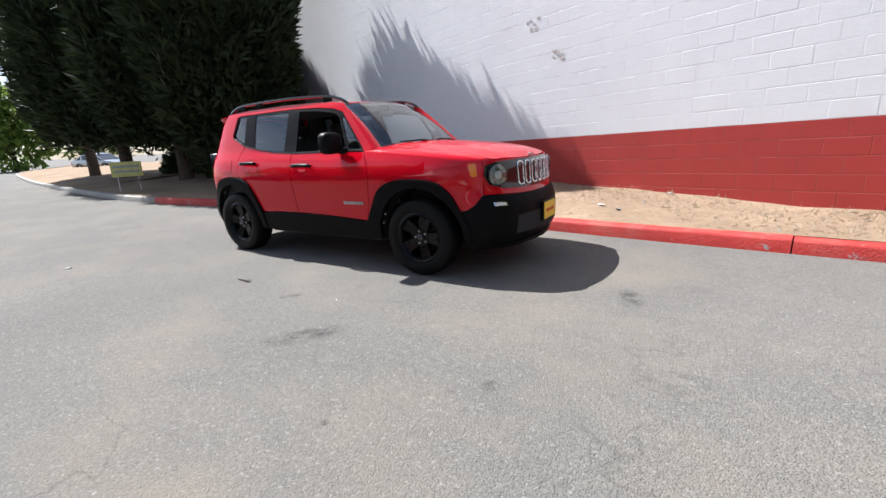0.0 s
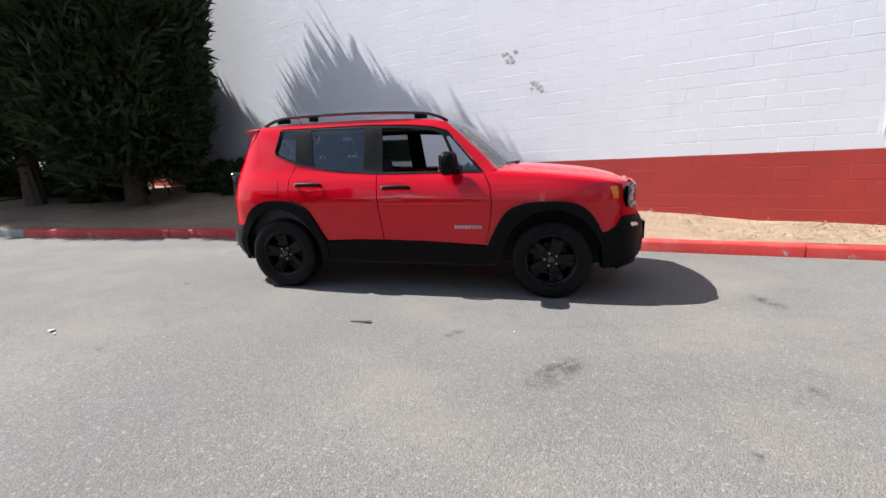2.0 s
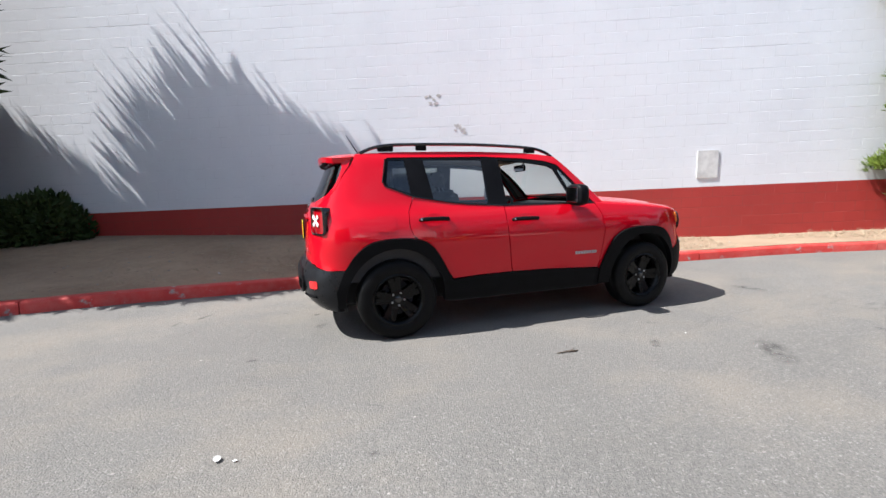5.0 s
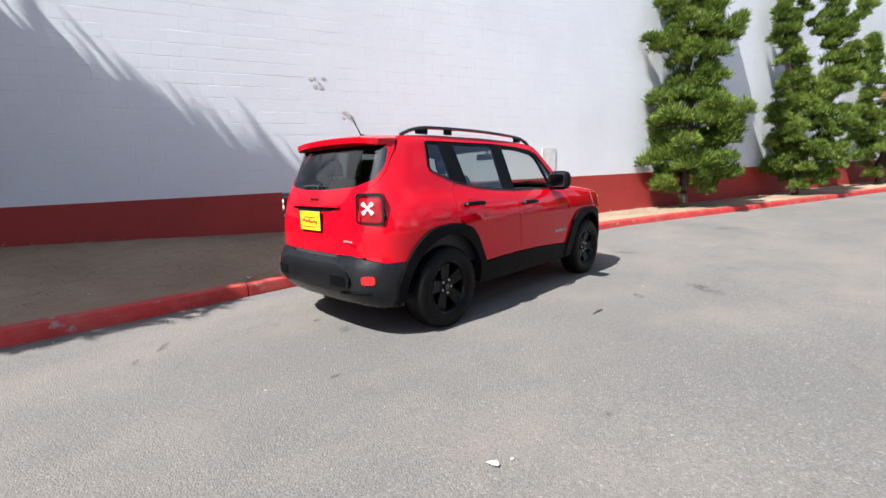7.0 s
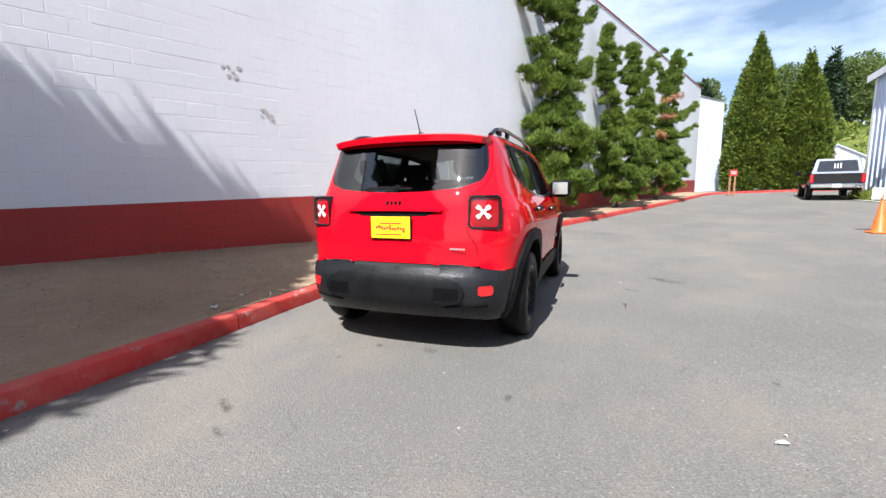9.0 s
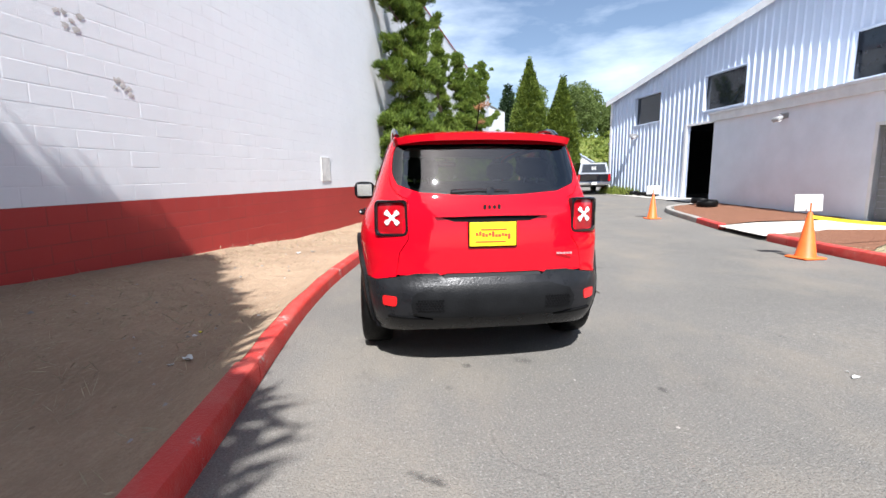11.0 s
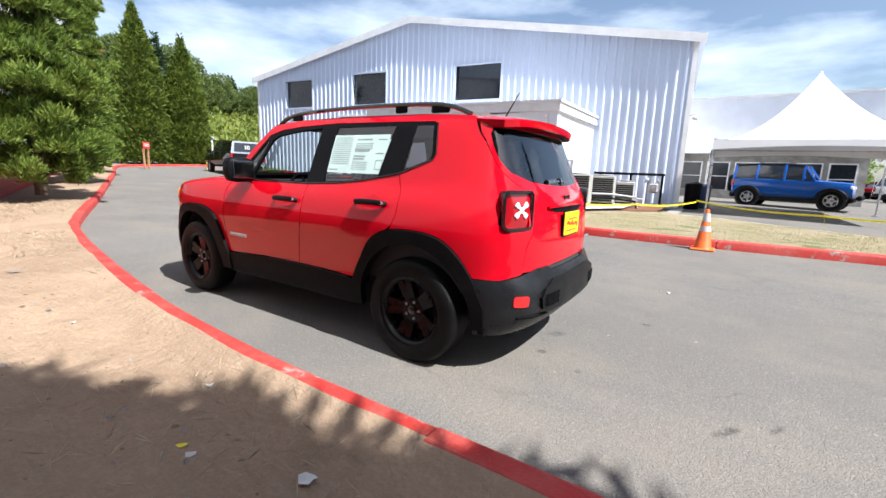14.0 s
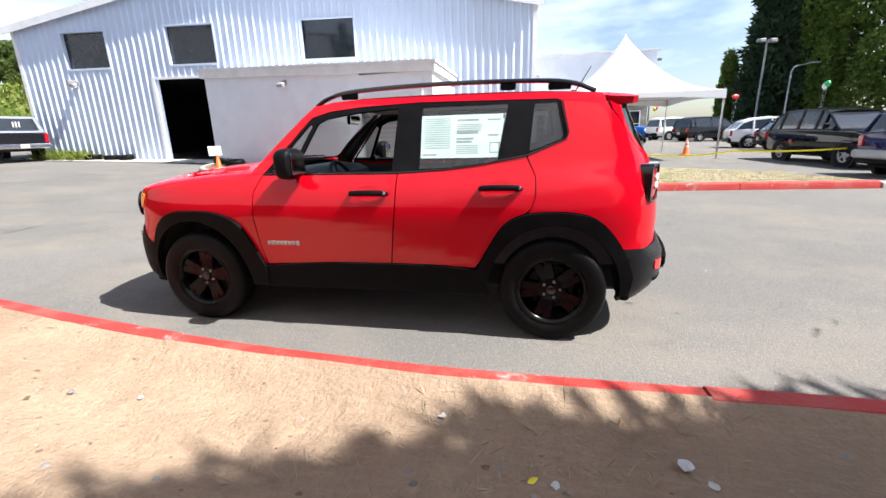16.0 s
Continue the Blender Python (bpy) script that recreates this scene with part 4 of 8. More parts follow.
def ry(y, z):
    return _find(y, z, 1, S_REAR, -1.55)


def fy(y, z):
    return _find(y, z, 1, 1.5, S_FRONT)


def inside(p, poly):
    x, y = p
    hit = False
    for (x1, y1), (x2, y2) in zip(poly, poly[1:] + poly[:1]):
        if (y1 > y) != (y2 > y) and x < (x2 - x1) * (y - y1) / (y2 - y1) + x1:
            hit = not hit
    return hit


def dense(poly, step):
    out = []
    for a, b in zip(poly, poly[1:] + poly[:1]):
        n = max(1, int(math.hypot(b[0] - a[0], b[1] - a[1]) / step + 0.5))
        out += [(a[0] + (b[0] - a[0]) * i / n, a[1] + (b[1] - a[1]) * i / n) for i in range(n)]
    return out


def rounded(poly, r, n=4):
    """Rounds the corners of an outline."""
    out = []
    k = len(poly)
    for i in range(k):
        p, a, b = (np.array(poly[j % k], float) for j in (i, i - 1, i + 1))
        da, db = a - p, b - p
        la, lb = np.linalg.norm(da), np.linalg.norm(db)
        q = min(r, la * 0.45, lb * 0.45)
        s, e = p + da / la * q, p + db / lb * q
        out += [tuple((1 - t) ** 2 * s + 2 * t * (1 - t) * p + t * t * e) for t in np.linspace(0, 1, n + 1)]
    return out


def skin(outline, fn, step=0.05, depth=0.015, holes=(), both=True, mb=None, only=0):
    """A curved panel over an outline, with its edge turned in by depth. both: also mirrored; only=-1: the right side alone."""
    loops = [dense(list(outline), step)] + [dense(list(h), step * 0.6) for h in holes]
    pts, edges, ring = [], [], []
    for lp in loops:
        k = len(pts)
        pts += lp
        edges += [(k + i, k + (i + 1) % len(lp)) for i in range(len(lp))]
    xs, zs = [p[0] for p in loops[0]], [p[1] for p in loops[0]]
    border = np.array(pts)
    x = min(xs) + step / 2
    while x < max(xs):
        z = min(zs) + step / 2
        while z < max(zs):
            if inside((x, z), loops[0]) and not any(inside((x, z), h) for h in loops[1:]):
                if np.min((border[:, 0] - x) ** 2 + (border[:, 1] - z) ** 2) > (0.45 * step) ** 2:
                    pts.append((x, z))
            z += step
        x += step
    vs, es, fs, *_ = delaunay_2d_cdt([Vector(p) for p in pts], edges, [], 0, 1e-7)
    keep = []
    for f in fs:
        c = sum((vs[i] for i in f), Vector((0, 0))) / len(f)
        if inside(c, loops[0]) and not any(inside(c, h) for h in loops[1:]):
            keep.append(f)
    top = [fn(v[0], v[1]) for v in vs]
    if depth:
        count = {}
        for f in keep:
            for a, b in zip(f, f[1:] + f[:1]):
                count[(a, b)] = count.get((a, b), 0) + 1
        rim = [(a, b) for a, b in count if (b, a) not in count and not (both and max(abs(top[a][1]), abs(top[b][1])) < 1e-4)]
        low = {}
        e = 0.004
        for a, b in rim:
            for i in (a, b):
                if i not in low:
                    s, z = vs[i]
                    n = (fn(s + e, z) - fn(s - e, z)).cross(fn(s, z + e) - fn(s, z - e))
                    n = n.normalized() if n.length > 1e-9 else Vector((0, 1, 0))
                    low[i] = (top[i] + n * depth if n.dot(top[i] - Vector((0, 0, 0.8))) < 0 else top[i] - n * depth)
        base = len(top)
        idx = {i: base + j for j, i in enumerate(low)}
        top = top + list(low.values())
        keep = list(keep) + [(b, a, idx[a], idx[b]) for a, b in rim]
    mb = mb or MB()
    mb.weld = both
    if only >= 0:
        mb.add(top, keep)
    if both or only < 0:
        mb.add([(p[0], -p[1], p[2]) for p in top], [tuple(reversed(f)) for f in keep])
    return mb


def on(off):
    return lambda s, z: hull(s, z, off)


def spot(s, z, off=0.0, side=1):
    """A pose on the skin: z out, x forward along it."""
    e = 0.01
    p = hull(s, z, off)
    t = (hull(s + e, z) - hull(s - e, z)).normalized()
    u = (hull(s, z + e) - hull(s, z - e)).normalized()
    n = t.cross(u).normalized()
    if n.y < 0 and abs(n.x) < 0.9 or n.dot(p - Vector((0, 0, p.z))) < 0:
        n = -n
    u = n.cross(t).normalized()
    m = Matrix(((t.x, u.x, n.x, p.x), (t.y, u.y, n.y, p.y), (t.z, u.z, n.z, p.z), (0, 0, 0, 1)))
    return (Matrix.Diagonal((1, -1, 1, 1)) @ m) if side < 0 else m


_hc = lerp_table([(0.7, 1.185), (0.9, 1.172), (1.2, 1.15), (1.5, 1.12), (1.7, 1.09), (1.84, 1.055), (1.92, 1.025), (2.0, 0.975)])
_rc = lerp_table([(-1.95, 1.535), (-1.84, 1.566), (-1.7, 1.592), (-1.4, 1.615), (-0.9, 1.63), (-0.4, 1.632), (0.0, 1.618), (0.2, 1.603), (0.38, 1.578), (0.5, 1.54)])


def hood_map(x, y):
    return Vector((x, y, _smooth(_hc, x) - 0.05 * (y / 0.7) ** 2 + 0.006 * math.exp(-((abs(y) - 0.45) / 0.08) ** 2)))


def roof_map(x, y):
    return Vector((x, y, _smooth(_rc, x) - 0.030 * (y / 0.6) ** 2 - 0.020 * (abs(y) / 0.62) ** 8))


def screen_map(u, v):
    x = (0.985 - 0.17 * u * u) * (1 - v) + (0.375 - 0.085 * u * u) * v + 0.02 * math.sin(math.pi * v)
    y = u * (0.715 * (1 - v) + 0.59 * v)
    z = (1.128 - 0.01 * u * u) * (1 - v) + (1.585 - 0.035 * u * u) * v + 0.015 * math.sin(math.pi * v)
    return Vector((x, y, z))


def loft(rows, mb=None, both=True):
    mb = mb or MB()
    n = len(rows[0])
    vs = [p for r in rows for p in r]
    fs = [(i * n + j, i * n + j + 1, (i + 1) * n + j + 1, (i + 1) * n + j) for i in range(len(rows) - 1) for j in range(n - 1)]
    mb.add(vs, fs)
    if both:
        mb.add([(p[0], -p[1], p[2]) for p in vs], [tuple(reversed(f)) for f in fs])
    return mb


def sidep(*pts):
    return [fx(x, z) for x, z in pts]


def build_car():
    car = thing("red_suv", "glossy red compact boxy SUV parked on asphalt, front windows open", "car")
    P = lambda name, mb, mat, parent=car, label="", angle=0.5: part(name, mb, M[mat], parent, label, True, angle)
    FA = spline([(0.735, 0.455), (0.81, 0.62), (0.905, 0.765), (1.06, 0.838), (1.29, 0.852), (1.48, 0.828), (1.605, 0.735), (1.69, 0.585)], 6)
    RA = spline([(-0.80, 0.47), (-0.875, 0.62), (-0.975, 0.775), (-1.10, 0.846), (-1.30, 0.864), (-1.49, 0.838), (-1.615, 0.75), (-1.71, 0.615)], 6)
    arc = lambda cx, a0, a1, r, n: [(cx + r * math.cos(radians(a)), 0.335 + r * 1.075 * math.sin(radians(a))) for a in np.linspace(a0, a1, n)]
    FI, RI = arc(1.285, -3, 185, 0.418, 22), arc(-1.288, -5, 183, 0.418, 22)

    # body panels
    paint = "redpaint"
    cup = lambda x, z, r=0.070: [fx(x + r * 1.05 * math.cos(a), z + r * 0.82 * math.sin(a)) for a in np.linspace(0, 2 * math.pi, 17)[:-1]]
    front_door = sidep((0.715, 0.472), (0.752, 0.62), (0.774, 0.83), (0.758, 0.98), (0.70, 1.098), (-0.272, 1.102), (-0.262, 0.9), (-0.215, 0.505), (0.2, 0.498), (0.5, 0.483))
    rear_door = sidep(*([(-0.223, 0.505), (-0.270, 0.9), (-0.280, 1.102), (-0.6, 1.122), (-0.8, 1.148), (-1.102, 1.203), (-1.162, 1.08), (-1.165, 0.96), (-1.140, 0.886)] + [(x + 0.004, z + 0.006) for x, z in reversed(RA) if -1.12 < x < -0.83] + [(-0.79, 0.49), (-0.5, 0.503)]))
    for side in (1, -1):
        for nm, poly, hx, hz in (("front_door", front_door, -0.085, 0.978), ("rear_door", rear_door, -0.95, 1.008)):
            d = part("door", skin(poly, on(0), 0.05, 0.018, [cup(hx, hz)], False, None, side), M[paint], car, "", True, 0.5)
            mm = MB()
            mm.lathe([(0.0, -0.040), (0.035, -0.036), (0.058, -0.020), (0.0715, 0.001)], 16, spot(*fx(hx, hz), 0, side) @ Matrix.Diagonal((1.06, 0.84, 1, 1)))
            part("handle_cup", mm, M[paint], d, "", True, 1.2)
            mm = MB()
            sp_ = spot(*fx(hx, hz), 0, side)
            mm.tube([sp_ @ Vector((x, 0.002, w)) for x, w in ((-0.128, 0.004), (-0.118, 0.028), (-0.06, 0.038), (0.06, 0.038), (0.112, 0.028), (0.126, 0.004))], [0.014, 0.018, 0.019, 0.019, 0.018, 0.014], 10)
            part("handle", mm, M["black"], d, "black grab handle", True)
            mm = MB()
            mm.lathe([(0.0, 0.045), (0.012, 0.043), (0.013, 0.03)], 10, sp_ @ Matrix.Translation((-0.118 if side > 0 else -0.118, 0.002, 0)))
            part("lock", mm, M["steel"], d, "", True)
    fend = sidep(*([(0.782, 0.83), (0.766, 0.985), (0.708, 1.100), (0.80, 1.088), (1.05, 1.070), (1.3, 1.048), (1.5, 1.024), (1.7, 0.995)]))
    fend += [fy(0.715, 0.972), fy(0.72, 0.85), fy(0.74, 0.715)] + sidep((1.80, 0.63), (1.735, 0.59)) + sidep(*[(x, z + 0.004) for x, z in reversed(FA)]) + sidep((0.728, 0.49), (0.758, 0.62))
    crown = []
    for x in np.linspace(0.70, 1.895, 30):
        zt = np.interp(x, [0.7, 0.80, 1.05, 1.3, 1.5, 1.7, 1.84, 1.9], [1.095, 1.088, 1.070, 1.048, 1.024, 0.995, 0.976, 0.968])
        b = hull(*fx(x, zt))
        a = hood_map(x, min(0.665, b.y - 0.01))
        c = Vector((x, b.y - 0.012, a.z - 0.008))
        crown.append([a * (1 - t) ** 2 + c * 2 * t * (1 - t) + b * t * t for t in np.linspace(0, 1, 7)])
    for side in (1, -1):
        m = skin(fend, on(0), 0.05, 0.015, (), False, None, side)
        loft([[Vector((p.x, p.y * side, p.z)) for p in r] for r in crown], m, False)
        P("front_fender", m, paint)
    quarter = sidep((0.715, 1.102), (0.80, 1.115)) + sidep((0.62, 1.29), (0.46, 1.45), (0.345, 1.552), (0.2, 1.575), (0.0, 1.590), (-0.5, 1.600), (-1.2, 1.592), (-1.56, 1.57))
    quarter += [ry(0.624, 1.535), ry(0.6435, 1.47), ry(0.6585, 1.30), ry(0.6485, 1.237), ry(0.603, 1.171), ry(0.5415, 1.137), ry(0.5445, 0.888), ry(0.6035, 0.803), ry(0.6285, 0.645)] + sidep((-1.85, 0.618))
    quarter += sidep(*[(x, z + 0.006) for x, z in reversed(RA) if x < -1.12]) + sidep((-1.146, 0.892), (-1.172, 0.96), (-1.168, 1.08), (-1.110, 1.203), (-1.345, 1.30), (-1.352, 1.34), (-1.31, 1.53), (-1.29, 1.542), (-0.4, 1.553), (0.0, 1.537), (0.22, 1.515), (0.36, 1.475), (0.70, 1.108))
    lamp_hole = rounded([fx(-1.815, 1.10), fx(-1.82, 0.935), ry(0.575, 0.915), ry(0.570, 1.115)], 0.03)
    for side in (1, -1):
        P("body_side", skin(quarter, on(0), 0.042, 0.010, [lamp_hole], False, None, side), paint)
        P("pillar_lining", skin([q for q in quarter if q[1] > 1.0], on(-0.03), 0.12, 0, (), False, None, side), "trimdark")
    rows = []
    for v in np.linspace(0, 1, 14):
        z = 1.115 * (1 - v) + 1.552 * v
        x = np.interp(z, [1.115, 1.29, 1.45, 1.552], [0.80, 0.62, 0.46, 0.345])
        a, b = screen_map(0.985, v), hull(*fx(x, z))
        c = Vector((a.x * 0.55 + b.x * 0.45 + 0.012, a.y * 0.35 + b.y * 0.65, a.z * 0.5 + b.z * 0.5 + 0.018))
        rows.append([a * (1 - t) ** 2 + c * 2 * t * (1 - t) + b * t * t for t in np.linspace(0, 1, 6)])
    for side in (1, -1):
        P("windscreen_pillar", loft([[Vector((p.x, p.y * side, p.z)) for p in r] for r in rows], None, False), paint)
        P("pillar_lining", loft([[Vector((p.x - 0.025, (p.y - 0.02) * side, p.z - 0.012)) for p in r] for r in rows], None, False), "trimgrey")
    hood = [(0.985, 0.0), (0.955, 0.25), (0.90, 0.48), (0.80, 0.655), (1.0, 0.662), (1.4, 0.66), (1.7, 0.658), (1.84, 0.655), (1.905, 0.60), (1.95, 0.42), (1.975, 0.2), (1.982, 0.0)]
    hood = hood + [(x, -y) for x, y in reversed(hood[1:-1])]
    P("hood", skin(hood, hood_map, 0.06, 0.02, both=False), paint)
    roof = [(0.375, 0), (0.36, 0.25), (0.325, 0.45), (0.27, 0.585), (0.15, 0.625), (-0.5, 0.632), (-1.2, 0.628), (-1.5, 0.615), (-1.60, 0.605)]
    roof += [(x, -y) for x, y in reversed(roof[1:])]
    P("roof", skin(roof, roof_map, 0.07, 0.02, both=False), paint)
    sp = [(-1.597, 0.0), (-1.597, 0.628), (-1.69, 0.624), (-1.75, 0.600), (-1.792, 0.53), (-1.825, 0.3), (-1.835, 0.0)]
    sp += [(x, -y) for x, y in reversed(sp[1:-1])]
    P("spoiler", skin(sp, lambda x, y: roof_map(x, y) + Vector((0, 0, 0.003)), 0.06, 0.045, both=False), paint)
    m = MB()
    skin([(x * 1.0 + (0.015 if x < -1.6 else 0), y * 0.97) for x, y in sp], lambda x, y: roof_map(x, y) - Vector((0, 0, 0.045)), 0.08, 0.0, both=False, mb=m)
    P("spoiler_underside", m, "black")
    m = MB().box((-1.812, 0, 1.528), (0.02, 0.30, 0.014), None, 0.004)
    P("brake_light", m, "redlens")
    gate = [(S_REAR, 0.665), ry(0.30, 0.665), ry(0.34, 0.655), ry(0.625, 0.655), ry(0.60, 0.80), ry(0.541, 0.885), ry(0.538, 1.14), ry(0.60, 1.175), ry(0.645, 1.24), ry(0.655, 1.30), ry(0.640, 1.47), ry(0.620, 1.53), (S_REAR, 1.53), (S_REAR, 1.505), ry(0.60, 1.497), ry(0.622, 1.462), ry(0.636, 1.31), ry(0.602, 1.235), ry(0.46, 1.183), ry(0.2, 1.163), (S_REAR, 1.158)]
    tg = part("tailgate", skin(gate, on(0), 0.04, 0.008), M[paint], car, "", True, 0.5)
    glass = [(S_REAR, 1.153), ry(0.2, 1.158), ry(0.46, 1.178), ry(0.607, 1.232), ry(0.641, 1.31), ry(0.627, 1.467), ry(0.60, 1.502), (S_REAR, 1.51)]
    part("rear_window", skin(glass, on(-0.004), 0.05, 0.0), M["glass_dark"], tg, "dark tinted rear glass", True)
    rim_g = [(S_REAR, 1.163), ry(0.2, 1.167), ry(0.43, 1.188), ry(0.545, 1.24), ry(0.572, 1.31), ry(0.565, 1.45), ry(0.53, 1.478), (S_REAR, 1.485)]
    part("glass_border", skin(glass, on(-0.0055), 0.05, 0.0, [[(min(s, S_REAR + 0.0) if i in (0, 7) else s, z) for i, (s, z) in enumerate(rim_g)]]), M["blackgloss"], tg, "", True)
    # grip with lamps, emblem and plate; a dark strip paints its recess shade
    m = skin([(S_REAR, 0.995), ry(0.25, 0.997), ry(0.355, 1.032), (S_REAR, 1.036)], on(0.003), 0.05, 0.003)
    part("grip_shade_strip", m, M["black"], tg, "raised dark strip painted as the shade of the grip recess")
    m = skin([(S_REAR, 1.032), ry(0.36, 1.028), ry(0.37, 1.040), (S_REAR, 1.046)], on(0.022), 0.05, 0.022)
    part("grip_lip", m, M[paint], tg, "", True)
    m = MB()
    for i in range(4):
        m.box((hull(S_REAR, 1.085).x - 0.003, 0.048 - i * 0.032, 1.085), (0.012, 0.02, 0.034 if i in (0, 3) else 0.026), None, 0.004)
    part("emblem", m, M["blackgloss"], tg, "small glossy black emblem")
    m = MB()
    for i in range(5):
        m.box((-1.99, -0.44 - i * 0.022, 0.775), (0.006, 0.015, 0.012))
    part("trim_badge", m, M["midgrey"], tg)
    plate = part("plate", MB().box((-2.012, 0.005, 0.915), (0.010, 0.305, 0.155), None, 0.003), M["yellow"], tg, "yellow dealer plate with a red scrawl")
    part("plate_frame", MB().box((-2.006, 0.005, 0.915), (0.010, 0.320, 0.170), None, 0.003), M["black"], plate)
    rr = random.Random(8)
    m = MB()
    for i in range(11):
        m.box((-2.019, 0.11 - i * 0.021, 0.918 + 0.006 * math.sin(i * 1.7) - i * 0.0012), (0.003, 0.016, rr.choice((0.016, 0.024, 0.034))), Matrix.Identity(4))
    m.box((-2.019, 0.0, 0.946), (0.003, 0.17, 0.007))
    m.box((-2.019, 0.02, 0.868), (0.003, 0.2, 0.006))
    part("plate_print", m, M["redink"], plate)
    m = MB()
    m.tube([(-1.905, 0.26, 1.182), (-1.90, 0.10, 1.19), (-1.905, -0.12, 1.186)], [0.017, 0.014, 0.008], 8)
    m.lathe([(0.03, 0.0), (0.034, 0.02), (0.026, 0.04), (0, 0.044)], 12, Matrix.Translation((-1.875, -0.12 + 0.12, 1.178)) @ Euler((0, radians(-75), 0)).to_matrix().to_4x4())
    part("rear_wiper", m, M["blackgloss"], tg, "black rear wiper", True)

    # black lower bodywork
    fa = sidep(*FA) + sidep((1.755, 0.42), (1.745, 0.30), (1.69, 0.295)) + sidep(*FI) + sidep((0.875, 0.30), (0.735, 0.30))
    for side in (1, -1):
        P("wheel_arch_trim", skin(fa, on(0.026), 0.045, 0.05, (), False, None, side), "cladding")
    ra = sidep(*RA) + sidep((-1.775, 0.44), (-1.76, 0.30), (-1.70, 0.295)) + sidep(*[(x, z) for x, z in reversed(RI)]) + sidep((-0.875, 0.30), (-0.80, 0.30))
    for side in (1, -1):
        P("wheel_arch_trim", skin(ra, on(0.026), 0.045, 0.05, (), False, None, side), "cladding")
    sill = sidep((0.745, 0.455), (0.5, 0.478), (0.2, 0.494), (-0.2, 0.499), (-0.5, 0.497), (-0.80, 0.475), (-0.81, 0.29), (0.75, 0.285))
    for side in (1, -1):
        P("sill_trim", skin(sill, on(0.014), 0.05, 0.05, (), False, None, side), "cladding")
    nose = sidep((1.692, 0.585), (1.74, 0.595), (1.80, 0.635)) + [fy(0.74, 0.71), fy(0.60, 0.705), fy(0.35, 0.69), (S_FRONT, 0.685), (S_FRONT, 0.25), fy(0.4, 0.25), fy(0.7, 0.255)] + sidep((1.70, 0.27))
    P("front_bumper", skin(nose, on(0.006), 0.05, 0.03), "cladding")
    # no opening is cut: a raised dark panel paints the intake's shade
    P("lower_intake_shade", skin([fy(0.52, 0.37), fy(0.50, 0.52), (S_FRONT, 0.53), (S_FRONT, 0.36)], on(0.010), 0.05, 0.004), "dark")
    m = MB()
    m.tube([hull(*fy(0.70, 0.262), 0.0) * 1.0, hull(*fy(0.45, 0.262), 0.02), hull(*fy(0.2, 0.262), 0.03), hull(S_FRONT - 0.001, 0.262, 0.032)], 0.020, 8)
    m.tube([Vector((p.x, -p.y, p.z)) for p in (hull(*fy(0.70, 0.262)), hull(*fy(0.45, 0.262), 0.02), hull(*fy(0.2, 0.262), 0.03), hull(S_FRONT - 0.001, 0.262, 0.032))], 0.020, 8)
    P("chin_lip", m, "black")
    tail = sidep((-1.712, 0.615), (-1.80, 0.618)) + [ry(0.74, 0.622), ry(0.66, 0.635), ry(0.50, 0.668), ry(0.36, 0.668), ry(0.32, 0.640), (S_REAR, 0.640), (S_REAR, 0.285), ry(0.45, 0.285), ry(0.66, 0.26)] + sidep((-1.70, 0.26))
    P("rear_bumper", skin(tail, on(0.010), 0.045, 0.03), "bumpergrey", car, "dark grey textured plastic bumper")
    P("bumper_centre", skin([(S_REAR, 0.598), ry(0.36, 0.600), ry(0.50, 0.555), ry(0.535, 0.50), ry(0.52, 0.43), ry(0.45, 0.395), (S_REAR, 0.385)], on(0.030), 0.045, 0.022), "bumperdark")
    P("bumper_step", skin([(S_REAR, 0.66), ry(0.315, 0.66), ry(0.33, 0.638), (S_REAR, 0.636)], on(-0.006), 0.05, 0.0), "dark")
    for side in (1, -1):
        P("bumper_reflector", skin(rounded([ry(0.712, 0.462), ry(0.712, 0.528), ry(0.622, 0.524), ry(0.626, 0.458)], 0.02), on(0.015), 0.03, 0.012, both=False, only=side), "redreflector")
        m = MB()
        for j in range(5):
            for i in range(9):
                yy, zz = 0.335 + i * 0.019 + (0.009 if j % 2 else 0), 0.447 + j * 0.016
                q = hull(*ry(yy, zz), 0.033)
                m.lathe([(0.0075, -0.002), (0.0085, 0.003), (0.0055, 0.004)], 6, Matrix.Translation((q.x, q.y * side, q.z)) @ Euler((0, radians(-90), 0)).to_matrix().to_4x4())
        P("bumper_vent", m, "cladding", car, "honeycomb vent")
        P("bumper_scuff", skin([ry(0.68, 0.395), ry(0.44, 0.385), ry(0.40, 0.372), ry(0.68, 0.380)], on(0.020), 0.03, 0.01, both=False, only=side), "cladding")

    # tail lamps: a proud square box with a cross, and a small lens round the corner
    for side in (1, -1):
        lamp = P("tail_lamp", skin(rounded([fx(-1.80, 1.105), fx(-1.805, 0.93), ry(0.570, 0.91), ry(0.566, 1.12)], 0.035), on(-0.030), 0.03, 0.02, both=False, only=side), "blackgloss", car, "square tail lamp with a white cross")
        def round_corner(u, v, n_, side=side):
            """A point of the lamp's face, which turns from the tail towards the flank."""
            a0, a1, run = radians(8), radians(40), u + 0.125
            q = lambda t: a0 + (a1 - a0) * t / 0.25
            px, py, st = -1.950, 0.540, run / 12
            for i_ in range(12):
                th = q((i_ + 0.5) * st)
                px, py = px + math.sin(th) * st, py + math.cos(th) * st
            th = q(run)
            return Vector((px - math.cos(th) * n_, side * (py + math.sin(th) * n_), 1.022 + v))

